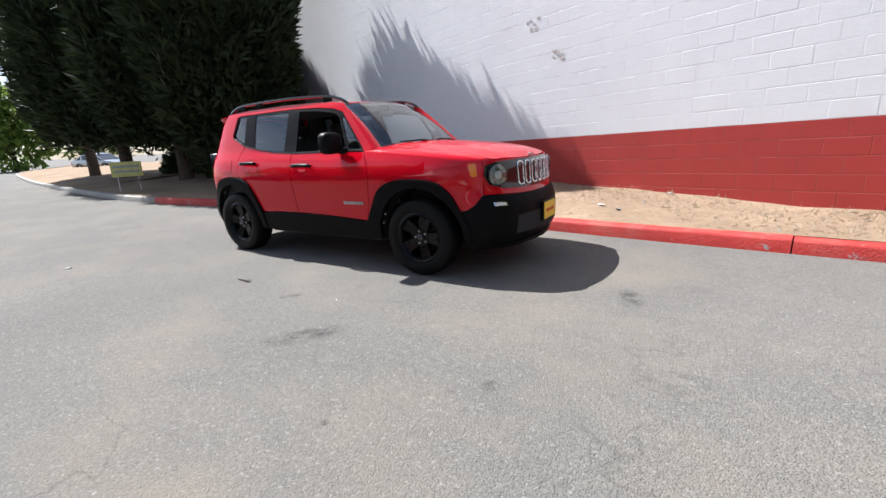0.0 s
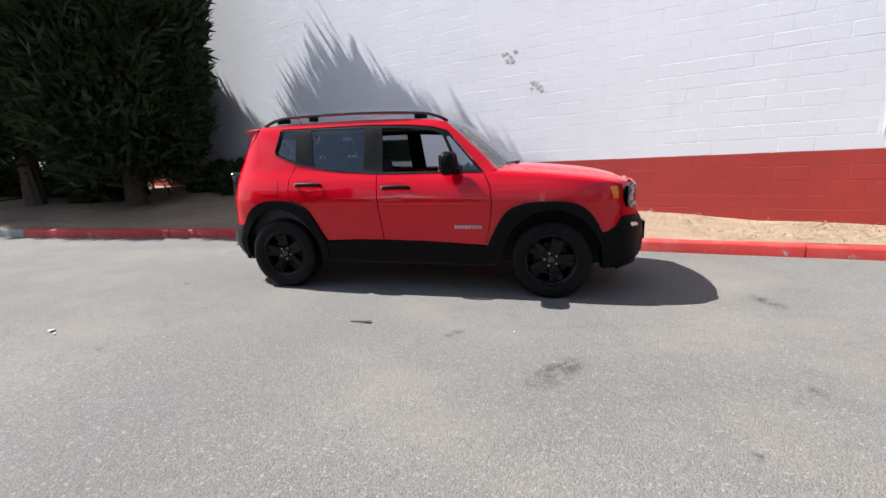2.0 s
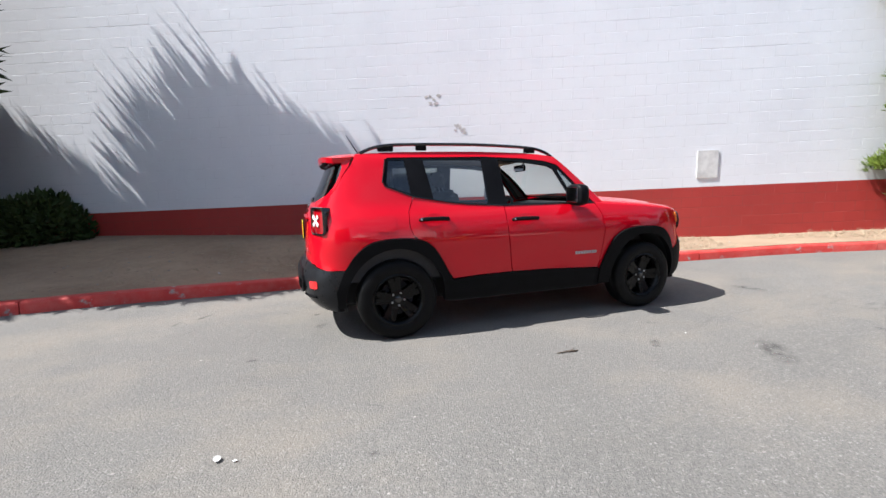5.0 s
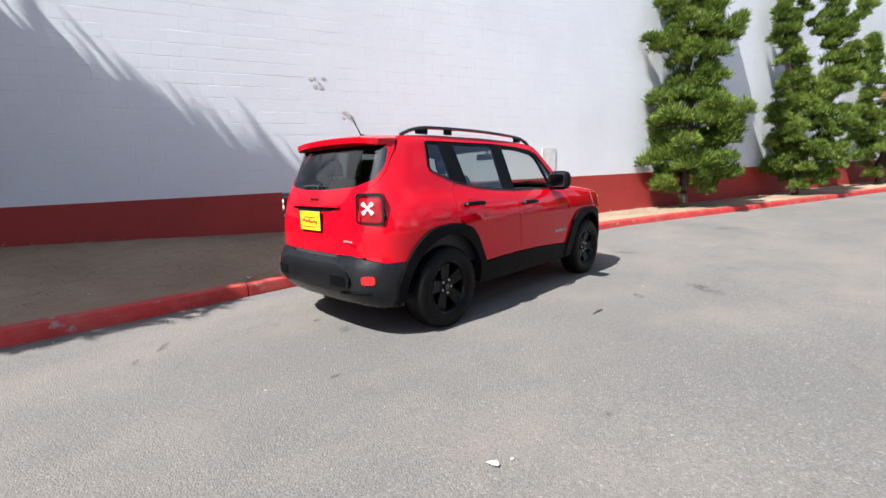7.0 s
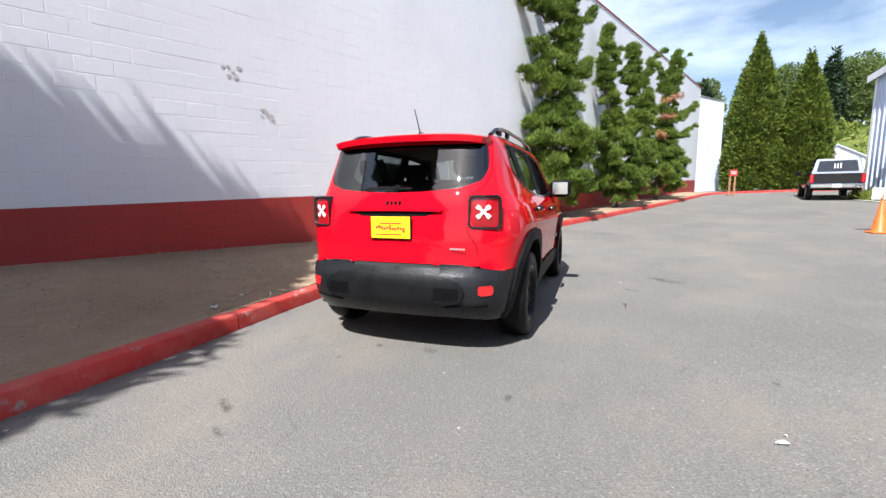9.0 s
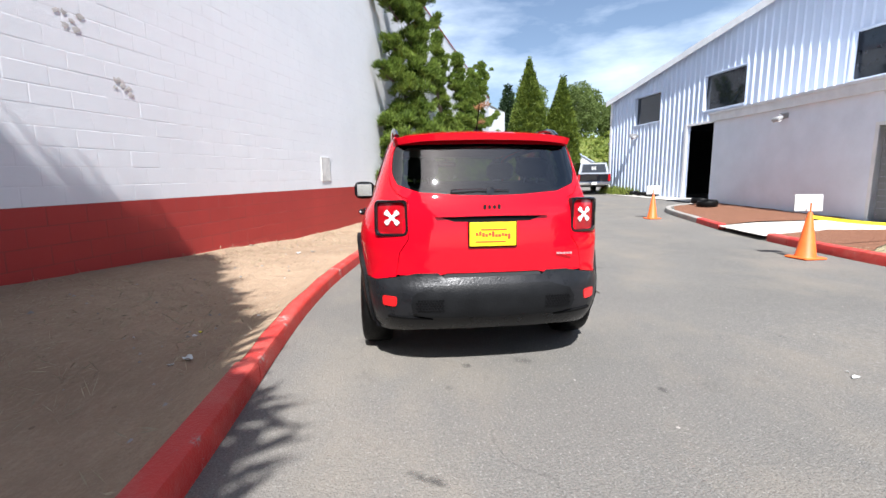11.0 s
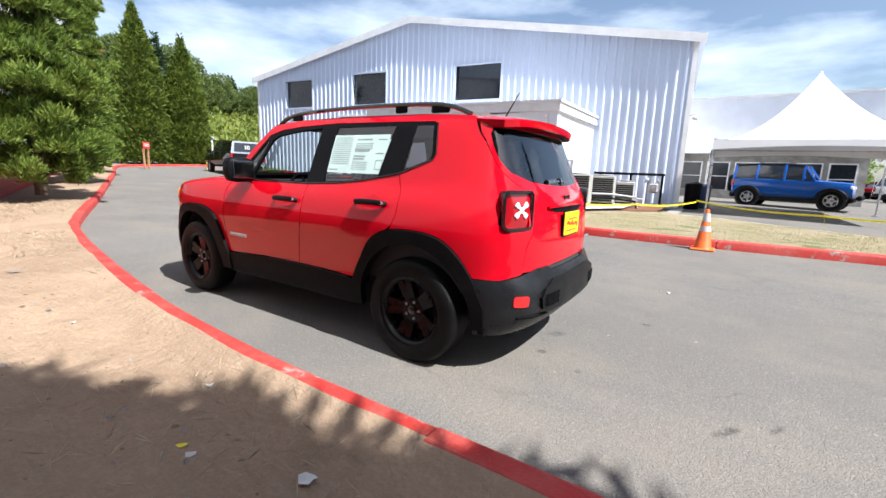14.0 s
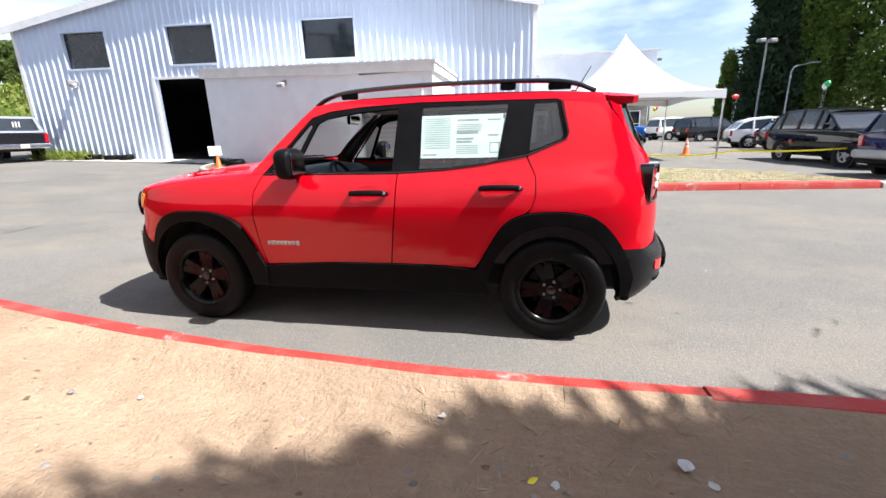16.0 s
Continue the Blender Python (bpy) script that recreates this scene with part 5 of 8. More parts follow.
        def loop(k, n_):
            return [round_corner(u * k, v * k, n_) for u, v in dense(rounded([(-0.122, -0.118), (0.122, -0.118), (0.118, 0.116), (-0.118, 0.118)], 0.04, 5), 0.035)]

        e_ = 0.004
        mid_ = round_corner(-0.012, 0, 0)
        tx = (round_corner(-0.012 + e_, 0, 0) - mid_).normalized()
        nx_ = (round_corner(-0.012, 0, e_) - mid_).normalized()
        base = Matrix(((tx.x, 0, nx_.x, mid_.x), (tx.y, 0, nx_.y, mid_.y), (0, 1, 0, mid_.z), (0, 0, 0, 1)))
        rings = [loop(0.98, -0.10), loop(1.0, -0.008), loop(0.97, 0.0), loop(0.87, 0.0), loop(0.84, -0.006), loop(0.83, -0.022)]
        k = len(rings[0])
        m = MB().add([p for r in rings for p in r], [(i * k + j, i * k + (j + 1) % k, (i + 1) * k + (j + 1) % k, (i + 1) * k + j) for i in range(5) for j in range(k)])
        part("rim", m, M["blackgloss"], lamp, "dark grey rim", True, 0.6)
        lens = [loop(0.84, -0.018), loop(0.55, -0.012), loop(0.25, -0.009)]
        m = MB().add([p for r in lens for p in r] + [round_corner(0, 0, -0.008)], [(i * k + j, i * k + (j + 1) % k, (i + 1) * k + (j + 1) % k, (i + 1) * k + j) for i in range(2) for j in range(k)] + [(2 * k + j, 2 * k + (j + 1) % k, 3 * k) for j in range(k)])
        part("lens", m, M["redlens"], lamp, "", True)
        m = MB()
        for a in (42, -42):
            ra_ = base @ Matrix.Translation((0, 0.002, -0.007)) @ Matrix.Rotation(radians(a), 4, "Z")
            m.box((0, 0, 0), (0.118, 0.019, 0.008), ra_, 0.003)
            for e in (-0.046, 0.046):
                m.box((e, 0, 0), (0.028, 0.031, 0.0085), ra_, 0.003)
        part("cross", m, M["whitelens"], lamp, "frosted white cross")

    # nose: red fascia, black grille, lamps
    fascia = [(S_FRONT, 0.690), fy(0.35, 0.694), fy(0.60, 0.709), fy(0.735, 0.716), fy(0.716, 0.85), fy(0.711, 0.975), fy(0.6, 0.985), fy(0.3, 0.988), (S_FRONT, 0.99)]
    P("nose_panel", skin(fascia, on(0), 0.05, 0.015), paint)
    grille = [(S_FRONT, 0.735), fy(0.40, 0.742), fy(0.56, 0.752), fy(0.690, 0.795), fy(0.722, 0.87), fy(0.705, 0.945), fy(0.63, 0.970), fy(0.3, 0.978), (S_FRONT, 0.980)]
    gr = part("grille", skin(grille, on(0.006), 0.04, 0.006), M["blackgloss"], car, "black grille panel with seven chrome-edged slots", True)
    for i in range(7):
        y = (i - 3) * 0.117
        ring = [(y + dy, z) for dy, z in rounded([(-0.038, 0.762), (0.038, 0.762), (0.041, 0.956), (-0.041, 0.956)], 0.032, 5)]
        pts = []
        for yy, zz in ring:
            q = hull(*fy(abs(yy), zz), 0.010)
            pts.append(Vector((q.x, math.copysign(q.y, yy), q.z)))
        m = MB().tube(pts + [pts[0]], 0.0075, 6)
        part("slot_ring", m, M["chrome"], gr, "chrome slot surround", True)
    m = MB()
    for i in range(4):
        q = hull(S_FRONT - 0.01, 1.0)
        m.box((1.985, 0.045 - i * 0.03, 1.0), (0.01, 0.02, 0.02 if i in (1, 2) else 0.026), None, 0.004)
    P("nose_emblem", m, "midgrey")
    for side in (1, -1):
        r = spot(*fy(0.622, 0.868), 0.006, side)
        hl = part("headlamp", MB().lathe([(0.078, 0.0), (0.095, 0.004), (0.098, 0.014), (0.090, 0.018), (0.086, 0.008)], 28, r), M["blackgloss"], car, "round clear headlamp", True)
        part("reflector", MB().lathe([(0.0, 0.002), (0.03, 0.004), (0.06, 0.008), (0.086, 0.012)], 24, r), M["lampsilver"], hl, "", True)
        part("projector", MB().lathe([(0.034, 0.006), (0.032, 0.018), (0.020, 0.024), (0.0, 0.026)], 18, r), M["whitelens"], hl, "", True)
        part("lens", MB().lathe([(0.088, 0.012), (0.075, 0.024), (0.045, 0.032), (0.0, 0.036)], 24, r), M["glass_clear"], hl, "", True)
        P("side_marker", skin(rounded([fx(1.745, 0.965), fx(1.775, 0.865), fx(1.815, 0.865), fx(1.80, 0.972)], 0.012), on(0.008), 0.03, 0.01, both=False, only=side), "amber", car, "amber side marker")
        fog = P("fog_lamp", skin(rounded([fy(0.70, 0.622), fy(0.70, 0.655), fy(0.60, 0.650), fy(0.60, 0.615)], 0.014), on(0.014), 0.03, 0.014, both=False, only=side), "chrome", car, "small fog lamp")
        part("lens", skin(rounded([fy(0.69, 0.628), fy(0.69, 0.649), fy(0.61, 0.645), fy(0.61, 0.621)], 0.010), on(0.017), 0.03, 0.002, both=False, only=side), M["whitelens"], fog, "", True)
    fp = part("plate", MB().box((2.168, 0.0, 0.50), (0.010, 0.305, 0.155), None, 0.003), M["yellow"], car, "yellow dealer plate with a red scrawl")
    m = MB()
    for i in range(11):
        m.box((2.175, -0.11 + i * 0.021, 0.50 + 0.006 * math.sin(i * 1.7)), (0.003, 0.016, rr.choice((0.016, 0.024, 0.034))))
    part("plate_print", m, M["redink"], fp)
    part("plate_holder", MB().box((2.155, 0.0, 0.50), (0.03, 0.325, 0.175), None, 0.004), M["black"], fp)
    # fuel flap on the right flank
    P("fuel_flap", skin(rounded([fx(-1.455, 0.925), fx(-1.455, 1.055), fx(-1.285, 1.055), fx(-1.285, 0.925)], 0.02), on(0.0035), 0.04, 0.008, both=False, only=-1), paint)

    # windows
    DLO = sidep((0.695, 1.104), (0.355, 1.478), (0.22, 1.518), (0.0, 1.540), (-0.4, 1.556), (-1.29, 1.545), (-1.315, 1.53), (-1.355, 1.335), (-1.345, 1.296), (-1.108, 1.200), (-0.8, 1.146), (-0.6, 1.121), (-0.28, 1.102))
    opening = sidep((0.475, 1.118), (0.315, 1.435), (0.25, 1.468), (0.02, 1.502), (-0.262, 1.520), (-0.232, 1.118))
    wing = sidep((0.655, 1.124), (0.375, 1.432), (0.352, 1.42), (0.505, 1.124))
    rearw = sidep((-0.418, 1.128), (-0.428, 1.522), (-0.985, 1.524), (-0.925, 1.172), (-0.8, 1.158), (-0.6, 1.136))
    quart = sidep((-1.125, 1.228), (-1.150, 1.520), (-1.285, 1.522), (-1.325, 1.33), (-1.315, 1.30))
    for side in (1, -1):
        P("window_frame", skin(DLO, on(-0.004), 0.04, 0.02, [opening, wing, rearw, quart], False, None, side), "black", car, "black pillar trim")
        P("quarter_window", skin(quart, on(-0.010), 0.05, 0, both=False, only=side), "glass_dark", car, "tinted glass")
        P("rear_door_window", skin(rearw, on(-0.010), 0.05, 0, both=False, only=side), "glass", car, "tinted glass")
        P("wing_window", skin(wing, on(-0.010), 0.05, 0, both=False, only=side), "glass_clear")
        q = [hull(*fx(x, z), 0.004) for x, z in ((0.70, 1.108), (0.2, 1.108), (-0.28, 1.108), (-0.6, 1.126), (-0.8, 1.151), (-1.108, 1.205), (-1.345, 1.300), (-1.358, 1.335), (-1.318, 1.53))]
        P("window_strip", MB().tube([Vector((p.x, p.y * side, p.z)) for p in q], 0.005, 6), "blackgloss", car, "thin glossy window trim")
    ws = [(-1, 0), (-0.5, -0.01), (0, -0.012), (0.5, -0.01), (1, 0), (1, 1), (0, 1), (-1, 1)]
    P("windscreen", skin(ws, screen_map, 0.12, 0.0, both=False), "glass_clear", car, "clear windscreen")
    frit = [(-0.985, 0.02), (0.985, 0.02), (0.985, 0.985), (-0.985, 0.985)]
    hole = rounded([(-0.93, 0.075), (0.93, 0.075), (0.92, 0.93), (-0.92, 0.93)], 0.08)
    P("screen_border", skin(frit, lambda u, v: screen_map(u, v) - Vector((0.004, 0, 0.004)), 0.1, 0, [hole], False), "blackgloss")
    m = MB()
    m.add([screen_map(u, 0.03) + Vector((dx, 0, dz)) for dx, dz in ((0.0, -0.012), (0.075, -0.035), (0.075, -0.06)) for u in np.linspace(-1, 1, 13)], [(r * 13 + i, r * 13 + i + 1, r * 13 + 14 + i, r * 13 + 13 + i) for r in range(2) for i in range(12)])
    P("cowl", m, "black")
    for y0, y1 in ((0.56, 0.02), (0.0, -0.50)):
        m = MB().tube([screen_map(y0 / 0.7, 0.04) + Vector((0.03, 0, 0.0)), screen_map((y0 + y1) / 1.4, 0.055) + Vector((0.012, 0, 0.02)), screen_map(y1 / 0.7, 0.06) + Vector((0.01, 0, 0.015))], [0.012, 0.009, 0.006], 6)
        P("windscreen_wiper", m, "black")
    # mirrors
    for side in (1, -1):
        mm = MB()
        sec = []
        for t, w, h_ in ((0.0, 0.055, 0.06), (0.02, 0.075, 0.085), (0.07, 0.085, 0.098), (0.15, 0.084, 0.100), (0.20, 0.072, 0.088), (0.225, 0.045, 0.055)):
            sec.append([(0.405 + w * math.copysign(abs(math.cos(a)) ** 0.55, math.cos(a)) * (1.0 if math.cos(a) > 0 else 0.55), side * (0.835 + t), 1.185 + h_ * math.copysign(abs(math.sin(a)) ** 0.55, math.sin(a))) for a in np.linspace(0, 2 * math.pi, 21)[:-1]])
        n = 20
        vs = [p for r in sec for p in r]
        fs = [(i * n + j, i * n + (j + 1) % n, (i + 1) * n + (j + 1) % n, (i + 1) * n + j) for i in range(5) for j in range(n)] + [tuple(range(n)), tuple(5 * n + j for j in range(n))]
        mm.add(vs, fs)
        mir = P("door_mirror", mm, "black", car, "black plastic door mirror", 0.9)
        part("mirror_glass", MB().box((0.354, side * 0.945, 1.187), (0.006, 0.165, 0.135), None, 0.002), M["chrome"], mir)
        part("stalk", MB().tube([(0.47, side * 0.80, 1.11), (0.43, side * 0.86, 1.115), (0.41, side * 0.90, 1.13)], [0.035, 0.03, 0.025], 8), M["black"], mir, "", True)
    # roof rails and aerial
    for side in (1, -1):
        pts = spline([(0.35, 0.596, 1.558), (0.25, 0.603, 1.606), (0.06, 0.610, 1.641), (-0.5, 0.613, 1.662), (-1.15, 0.610, 1.655), (-1.38, 0.604, 1.632), (-1.52, 0.595, 1.582)], 6)
        rail = P("roof_rail", MB().tube([(x, y * side, z) for x, y, z in pts], 0.019, 8, None, 0.8), "blackgloss", car, "black raised roof rail")
        for x, zc, w in ((0.10, 1.612, 0.12), (-0.98, 1.628, 0.10), (-1.30, 1.618, 0.14)):
            part("rail_foot", MB().box((x, side * 0.607, zc), (w, 0.022, 0.045), None, 0.008), M["black"], rail)
    ant = P("aerial", MB().tube([(-1.445, 0, 1.612), (-1.50, 0, 1.70), (-1.56, 0, 1.80)], [0.006, 0.0045, 0.003], 6), "black")
    part("aerial_base", MB().lathe([(0.036, -0.01), (0.034, 0.012), (0.018, 0.026), (0.0, 0.03)], 14, Matrix.Translation((-1.44, 0, 1.61))), M["black"], ant, "", True)
    # door badge as plain bars
    for side in (1, -1):
        m = MB()
        for i in range(8):
            sp_ = spot(*fx(0.462 + i * 0.031, 0.632), 0.002, side)
            m.box((0, 0, 0.002), (0.023, 0.026 if i % 3 else 0.03, 0.004), sp_)
            m.box((0, 0, 0.0045), (0.010, 0.009, 0.002), sp_)
        P("door_badge", m, "midgrey", car, "small silver badge")

    # underside and wheel housings
    m = MB()
    m.box((0.05, 0, 0.36), (3.7, 1.06, 0.24), None, 0.03)
    m.box((0.0, 0, 0.36), (1.66, 1.62, 0.20), None, 0.03)
    m.box((1.86, 0, 0.5), (0.3, 1.1, 0.4), None, 0.05)
    m.box((-1.82, 0, 0.5), (0.22, 1.2, 0.4), None, 0.05)
    P("underbody", m, "dark")
    for sx in (-1.755, 1.745):
        for side in (1, -1):
            P("splash_panel", MB().box((sx, side * 0.655, 0.43), (0.06, 0.24, 0.34), None, 0.01), "black")
    for cx in (1.285, -1.285):
        for side in (1, -1):
            m = MB()
            a = np.linspace(radians(4), radians(176), 20)
            rows = [[(cx + 0.440 * math.cos(t), side * w, 0.335 + 0.468 * math.sin(t)) for t in a] for w in (0.52, 0.79)]
            vs = rows[0] + rows[1]
            m.add(vs, [(i, i + 1, 21 + i, 20 + i) for i in range(19)] + [tuple(range(20))])
            P("wheel_housing", m, "dark")

    # wheels
    def wheel(cx, side):
        hub = part("wheel", MB(), M["rim"], car)
        base = Matrix.Translation((cx, side * 0.775, 0.343)) @ Euler((radians(-90) * side, 0, 0)).to_matrix().to_4x4() @ Matrix.Rotation(0.3 * cx + 0.4 * side, 4, "Z")
        tyre = [(0.205, -0.100), (0.25, -0.112), (0.30, -0.113), (0.330, -0.098), (0.341, -0.075), (0.344, -0.035), (0.344, 0.035), (0.341, 0.075), (0.330, 0.098), (0.318, 0.106), (0.300, 0.113), (0.262, 0.115), (0.245, 0.112), (0.222, 0.100), (0.205, 0.095)]
        part("tyre", MB().lathe(tyre, 56, base, True), M["rubber"], hub, "black road tyre", True)
        part("rim", MB().lathe([(0.19, -0.09), (0.195, 0.03), (0.205, 0.085), (0.222, 0.098), (0.226, 0.103), (0.214, 0.108), (0.202, 0.100), (0.188, 0.07), (0.182, 0.0), (0.18, -0.09)], 40, base), M["rim"], hub, "gloss black rim", True)
        part("brake", MB().lathe([(0.0, -0.02), (0.15, -0.02), (0.15, 0.0), (0.07, 0.004), (0.0, 0.004)], 28, base), M["dark"], hub, "", True)
        m = MB()
        for k in range(5):
            for tw in (-0.17, 0.17):
                t = base @ Matrix.Rotation(2 * math.pi * k / 5 + tw, 4, "Z")
                m.add([(0.045, -0.030, 0.050), (0.045, 0.030, 0.050), (0.198, 0.024, 0.078), (0.198, -0.024, 0.078), (0.045, -0.038, 0.02), (0.045, 0.038, 0.02), (0.198, 0.034, 0.045), (0.198, -0.034, 0.045)], [(0, 1, 2, 3), (4, 7, 6, 5), (0, 3, 7, 4), (1, 5, 6, 2), (0, 4, 5, 1), (2, 6, 7, 3)], t)
        m.lathe([(0.085, 0.02), (0.083, 0.055), (0.06, 0.06), (0.0, 0.058)], 30, base)
        part("spokes", m, M["rim"], hub, "five paired gloss black spokes", True, )
        part("centre_cap", MB().lathe([(0.030, 0.055), (0.029, 0.072), (0.02, 0.077), (0.0, 0.078)], 20, base), M["blackgloss"], hub, "", True)
        for k in range(5):
            a = 2 * math.pi * (k + 0.5) / 5
            m = MB().lathe([(0.0105, 0.05), (0.010, 0.066), (0.006, 0.072), (0, 0.073)], 6, base @ Matrix.Translation((0.056 * math.cos(a), 0.056 * math.sin(a), 0)))
            part("wheel_nut", m, M["steel"], hub, "bright wheel nut")
        return hub

    for cx in (1.285, -1.285):
        for side in (1, -1):
            wheel(cx, side)

    # cabin
    m = MB()
    m.box((-0.35, 0, 0.50), (2.4, 1.5, 0.06), None, 0.02)
    P("cabin_floor", m, "dark")
    inner = sidep((0.72, 0.5), (0.72, 1.06), (-1.2, 1.06), (-1.7, 1.06), (-1.7, 0.5))
    for side in (1, -1):
        P("door_lining", skin(inner, on(-0.085), 0.2, 0.0, (), False, None, side), "dash")
    P("headliner", skin([(x * 0.97 - 0.02, y * 0.95) for x, y in roof], lambda x, y: roof_map(x, y) - Vector((0, 0, 0.03)), 0.15, 0, both=False), "trimgrey", car, "pale grey headliner")
    m = MB().prism([(0.98, 0.62), (0.98, 1.085), (0.80, 1.10), (0.60, 1.075), (0.50, 1.03), (0.47, 0.92), (0.56, 0.80), (0.58, 0.62)], -0.70, 0.70, "y")
    P("dashboard", m, "dash", car, "black dashboard")
    c = Matrix.Translation((0.30, 0.36, 0.985)) @ Euler((0, radians(-66), 0)).to_matrix().to_4x4()
    sw = P("steering_wheel", MB().tube([(0.185 * math.cos(a), 0.185 * math.sin(a), 0) for a in np.linspace(0, 2 * math.pi, 25)], 0.016, 8, c), "dash")
    m = MB().lathe([(0.0, 0.02), (0.05, 0.016), (0.065, -0.01), (0.0, -0.03)], 16, c)
    for a in (0, 180, 270):
        m.box((0.11, 0, -0.005), (0.14, 0.035, 0.014), c @ Matrix.Rotation(radians(a + 90), 4, "Z"), 0.004)
    part("wheel_boss", m, M["dash"], sw, "", True)
    part("column", MB().tube([(0.31, 0.36, 0.98), (0.56, 0.36, 0.88)], 0.04, 10), M["dash"], sw)
    m = MB().box((0.335, 0.0, 1.475), (0.03, 0.23, 0.07), None, 0.012)
    rm = P("inner_mirror", m, "black")
    part("mirror_stem", MB().tube([(0.35, 0, 1.49), (0.40, 0, 1.555)], 0.01, 6), M["black"], rm)
    part("mirror_glass", MB().box((0.317, 0, 1.475), (0.004, 0.21, 0.056)), M["chrome"], rm)

    def seat(x, y, w, name):
        s_ = part(name, MB(), M["seat"], car)
        part("seat_base", MB().box((x + 0.05, y, 0.66), (0.54, w, 0.16), None, 0.05), M["seat"], s_, "", True, 0.9)
        rot = Matrix.Translation((x - 0.20, y, 0.68)) @ Euler((0, radians(-16), 0)).to_matrix().to_4x4()
        part("seat_back", MB().box((0, 0, 0.29), (0.14, w, 0.60), rot, 0.055), M["seat"], s_, "", True, 0.9)
        for k in ([0] if w < 0.7 else [-0.42, 0.42]):
            part("headrest", MB().box((-0.02, k, 0.705), (0.09, 0.25, 0.155), rot, 0.04), M["seat"], s_, "", True, 0.9)
            for dy in (-0.05, 0.05):
                part("headrest_post", MB().tube([(-0.01, k + dy, 0.58), (-0.02, k + dy, 0.66)], 0.007, 6, rot), M["steel"], s_)

    seat(-0.34, 0.36, 0.50, "front_seat")
    seat(-0.34, -0.36, 0.50, "front_seat")
    seat(-1.08, 0.0, 1.22, "rear_seat")
    P("parcel_shelf", MB().box((-1.50, 0, 1.02), (0.45, 1.15, 0.03), None, 0.008), "dash")
    # price sheet stuck in the left rear window
    def sheet(x0, x1, z0, z1, off):
        return sidep((x0, z0), (x1, z0), (x1, z1), (x0, z1))
    st = P("price_sheet", skin(sheet(-0.425, -0.955, 1.195, 1.462, 0), on(-0.0075), 0.06, 0.0, both=False, only=1), "paper", car, "pale green price sheet with grey print")
    st2 = part("price_sheet_back", skin(sheet(-0.90, -0.995, 1.205, 1.43, 0), on(-0.0085), 0.06, 0.0, both=False, only=1), M["paper"], st)
    m = MB()
    lines = [(-0.66, -0.80, 1.425, 0.010), (-0.66, -0.80, 1.345, 0.022), (-0.66, -0.77, 1.310, 0.008), (-0.66, -0.76, 1.290, 0.010), (-0.44, -0.53, 1.212, 0.010), (-0.86, -0.94, 1.425, 0.008), (-0.86, -0.93, 1.330, 0.008)]
    lines += [(-0.445, -0.62, 1.44 - 0.014 * i, 0.003) for i in range(14)] + [(-0.66, -0.82, 1.40 - 0.012 * i, 0.003) for i in range(4)] + [(-0.66, -0.80, 1.27 - 0.012 * i, 0.003) for i in range(5)]
    for x0, x1, z, hh in lines:
        skin(sheet(x0, x1, z, z + hh, 0), on(-0.0063), 0.2, 0, both=False, only=1, mb=m)
    for z in (1.225, 1.285):
        skin(sheet(-0.875, -0.935, z, z + 0.004, 0), on(-0.0063), 0.2, 0, both=False, only=1, mb=m)
    for x in (-0.875, -0.932):
        skin(sheet(x, x - 0.004, 1.225, 1.289, 0), on(-0.0063), 0.2, 0, both=False, only=1, mb=m)
    tagged(part("print", m, M["ink"], st), kind="stuff")
    return car


CAR = build_car()


# ---- trees ----
def nz(P, f, seed=0.0):
    return np.array([noise.noise(Vector((p[0] * f + seed, p[1] * f, p[2] * f))) for p in P])


def trunk_mesh(h, r0, r1, lean, rng, limbs=8, lz=0.4, reach=1.0):
    m = MB()
    pts = [(lean * math.sin(i * 0.9) * 0.15 * i / 5, lean * math.cos(i * 1.3) * 0.1 * i / 5, -0.25 + h * i / 7) for i in range(8)]
    m.tube(pts, [r0 + (r1 - r0) * i / 7 for i in range(8)], 9)
    for k in range(limbs):
        a = rng.uniform(0, 6.28)
        z = h * rng.uniform(lz, 0.9)
        q = np.array(pts[int(z / h * 7)])
        e = q + np.array([math.cos(a) * reach, math.sin(a) * reach, reach * rng.uniform(0.5, 1.3)])
        m.tube([tuple(q), tuple((q + e) / 2 + np.array([0, 0, -0.05])), tuple(e)], [r0 * 0.35, r0 * 0.22, r0 * 0.08], 6)
    return m


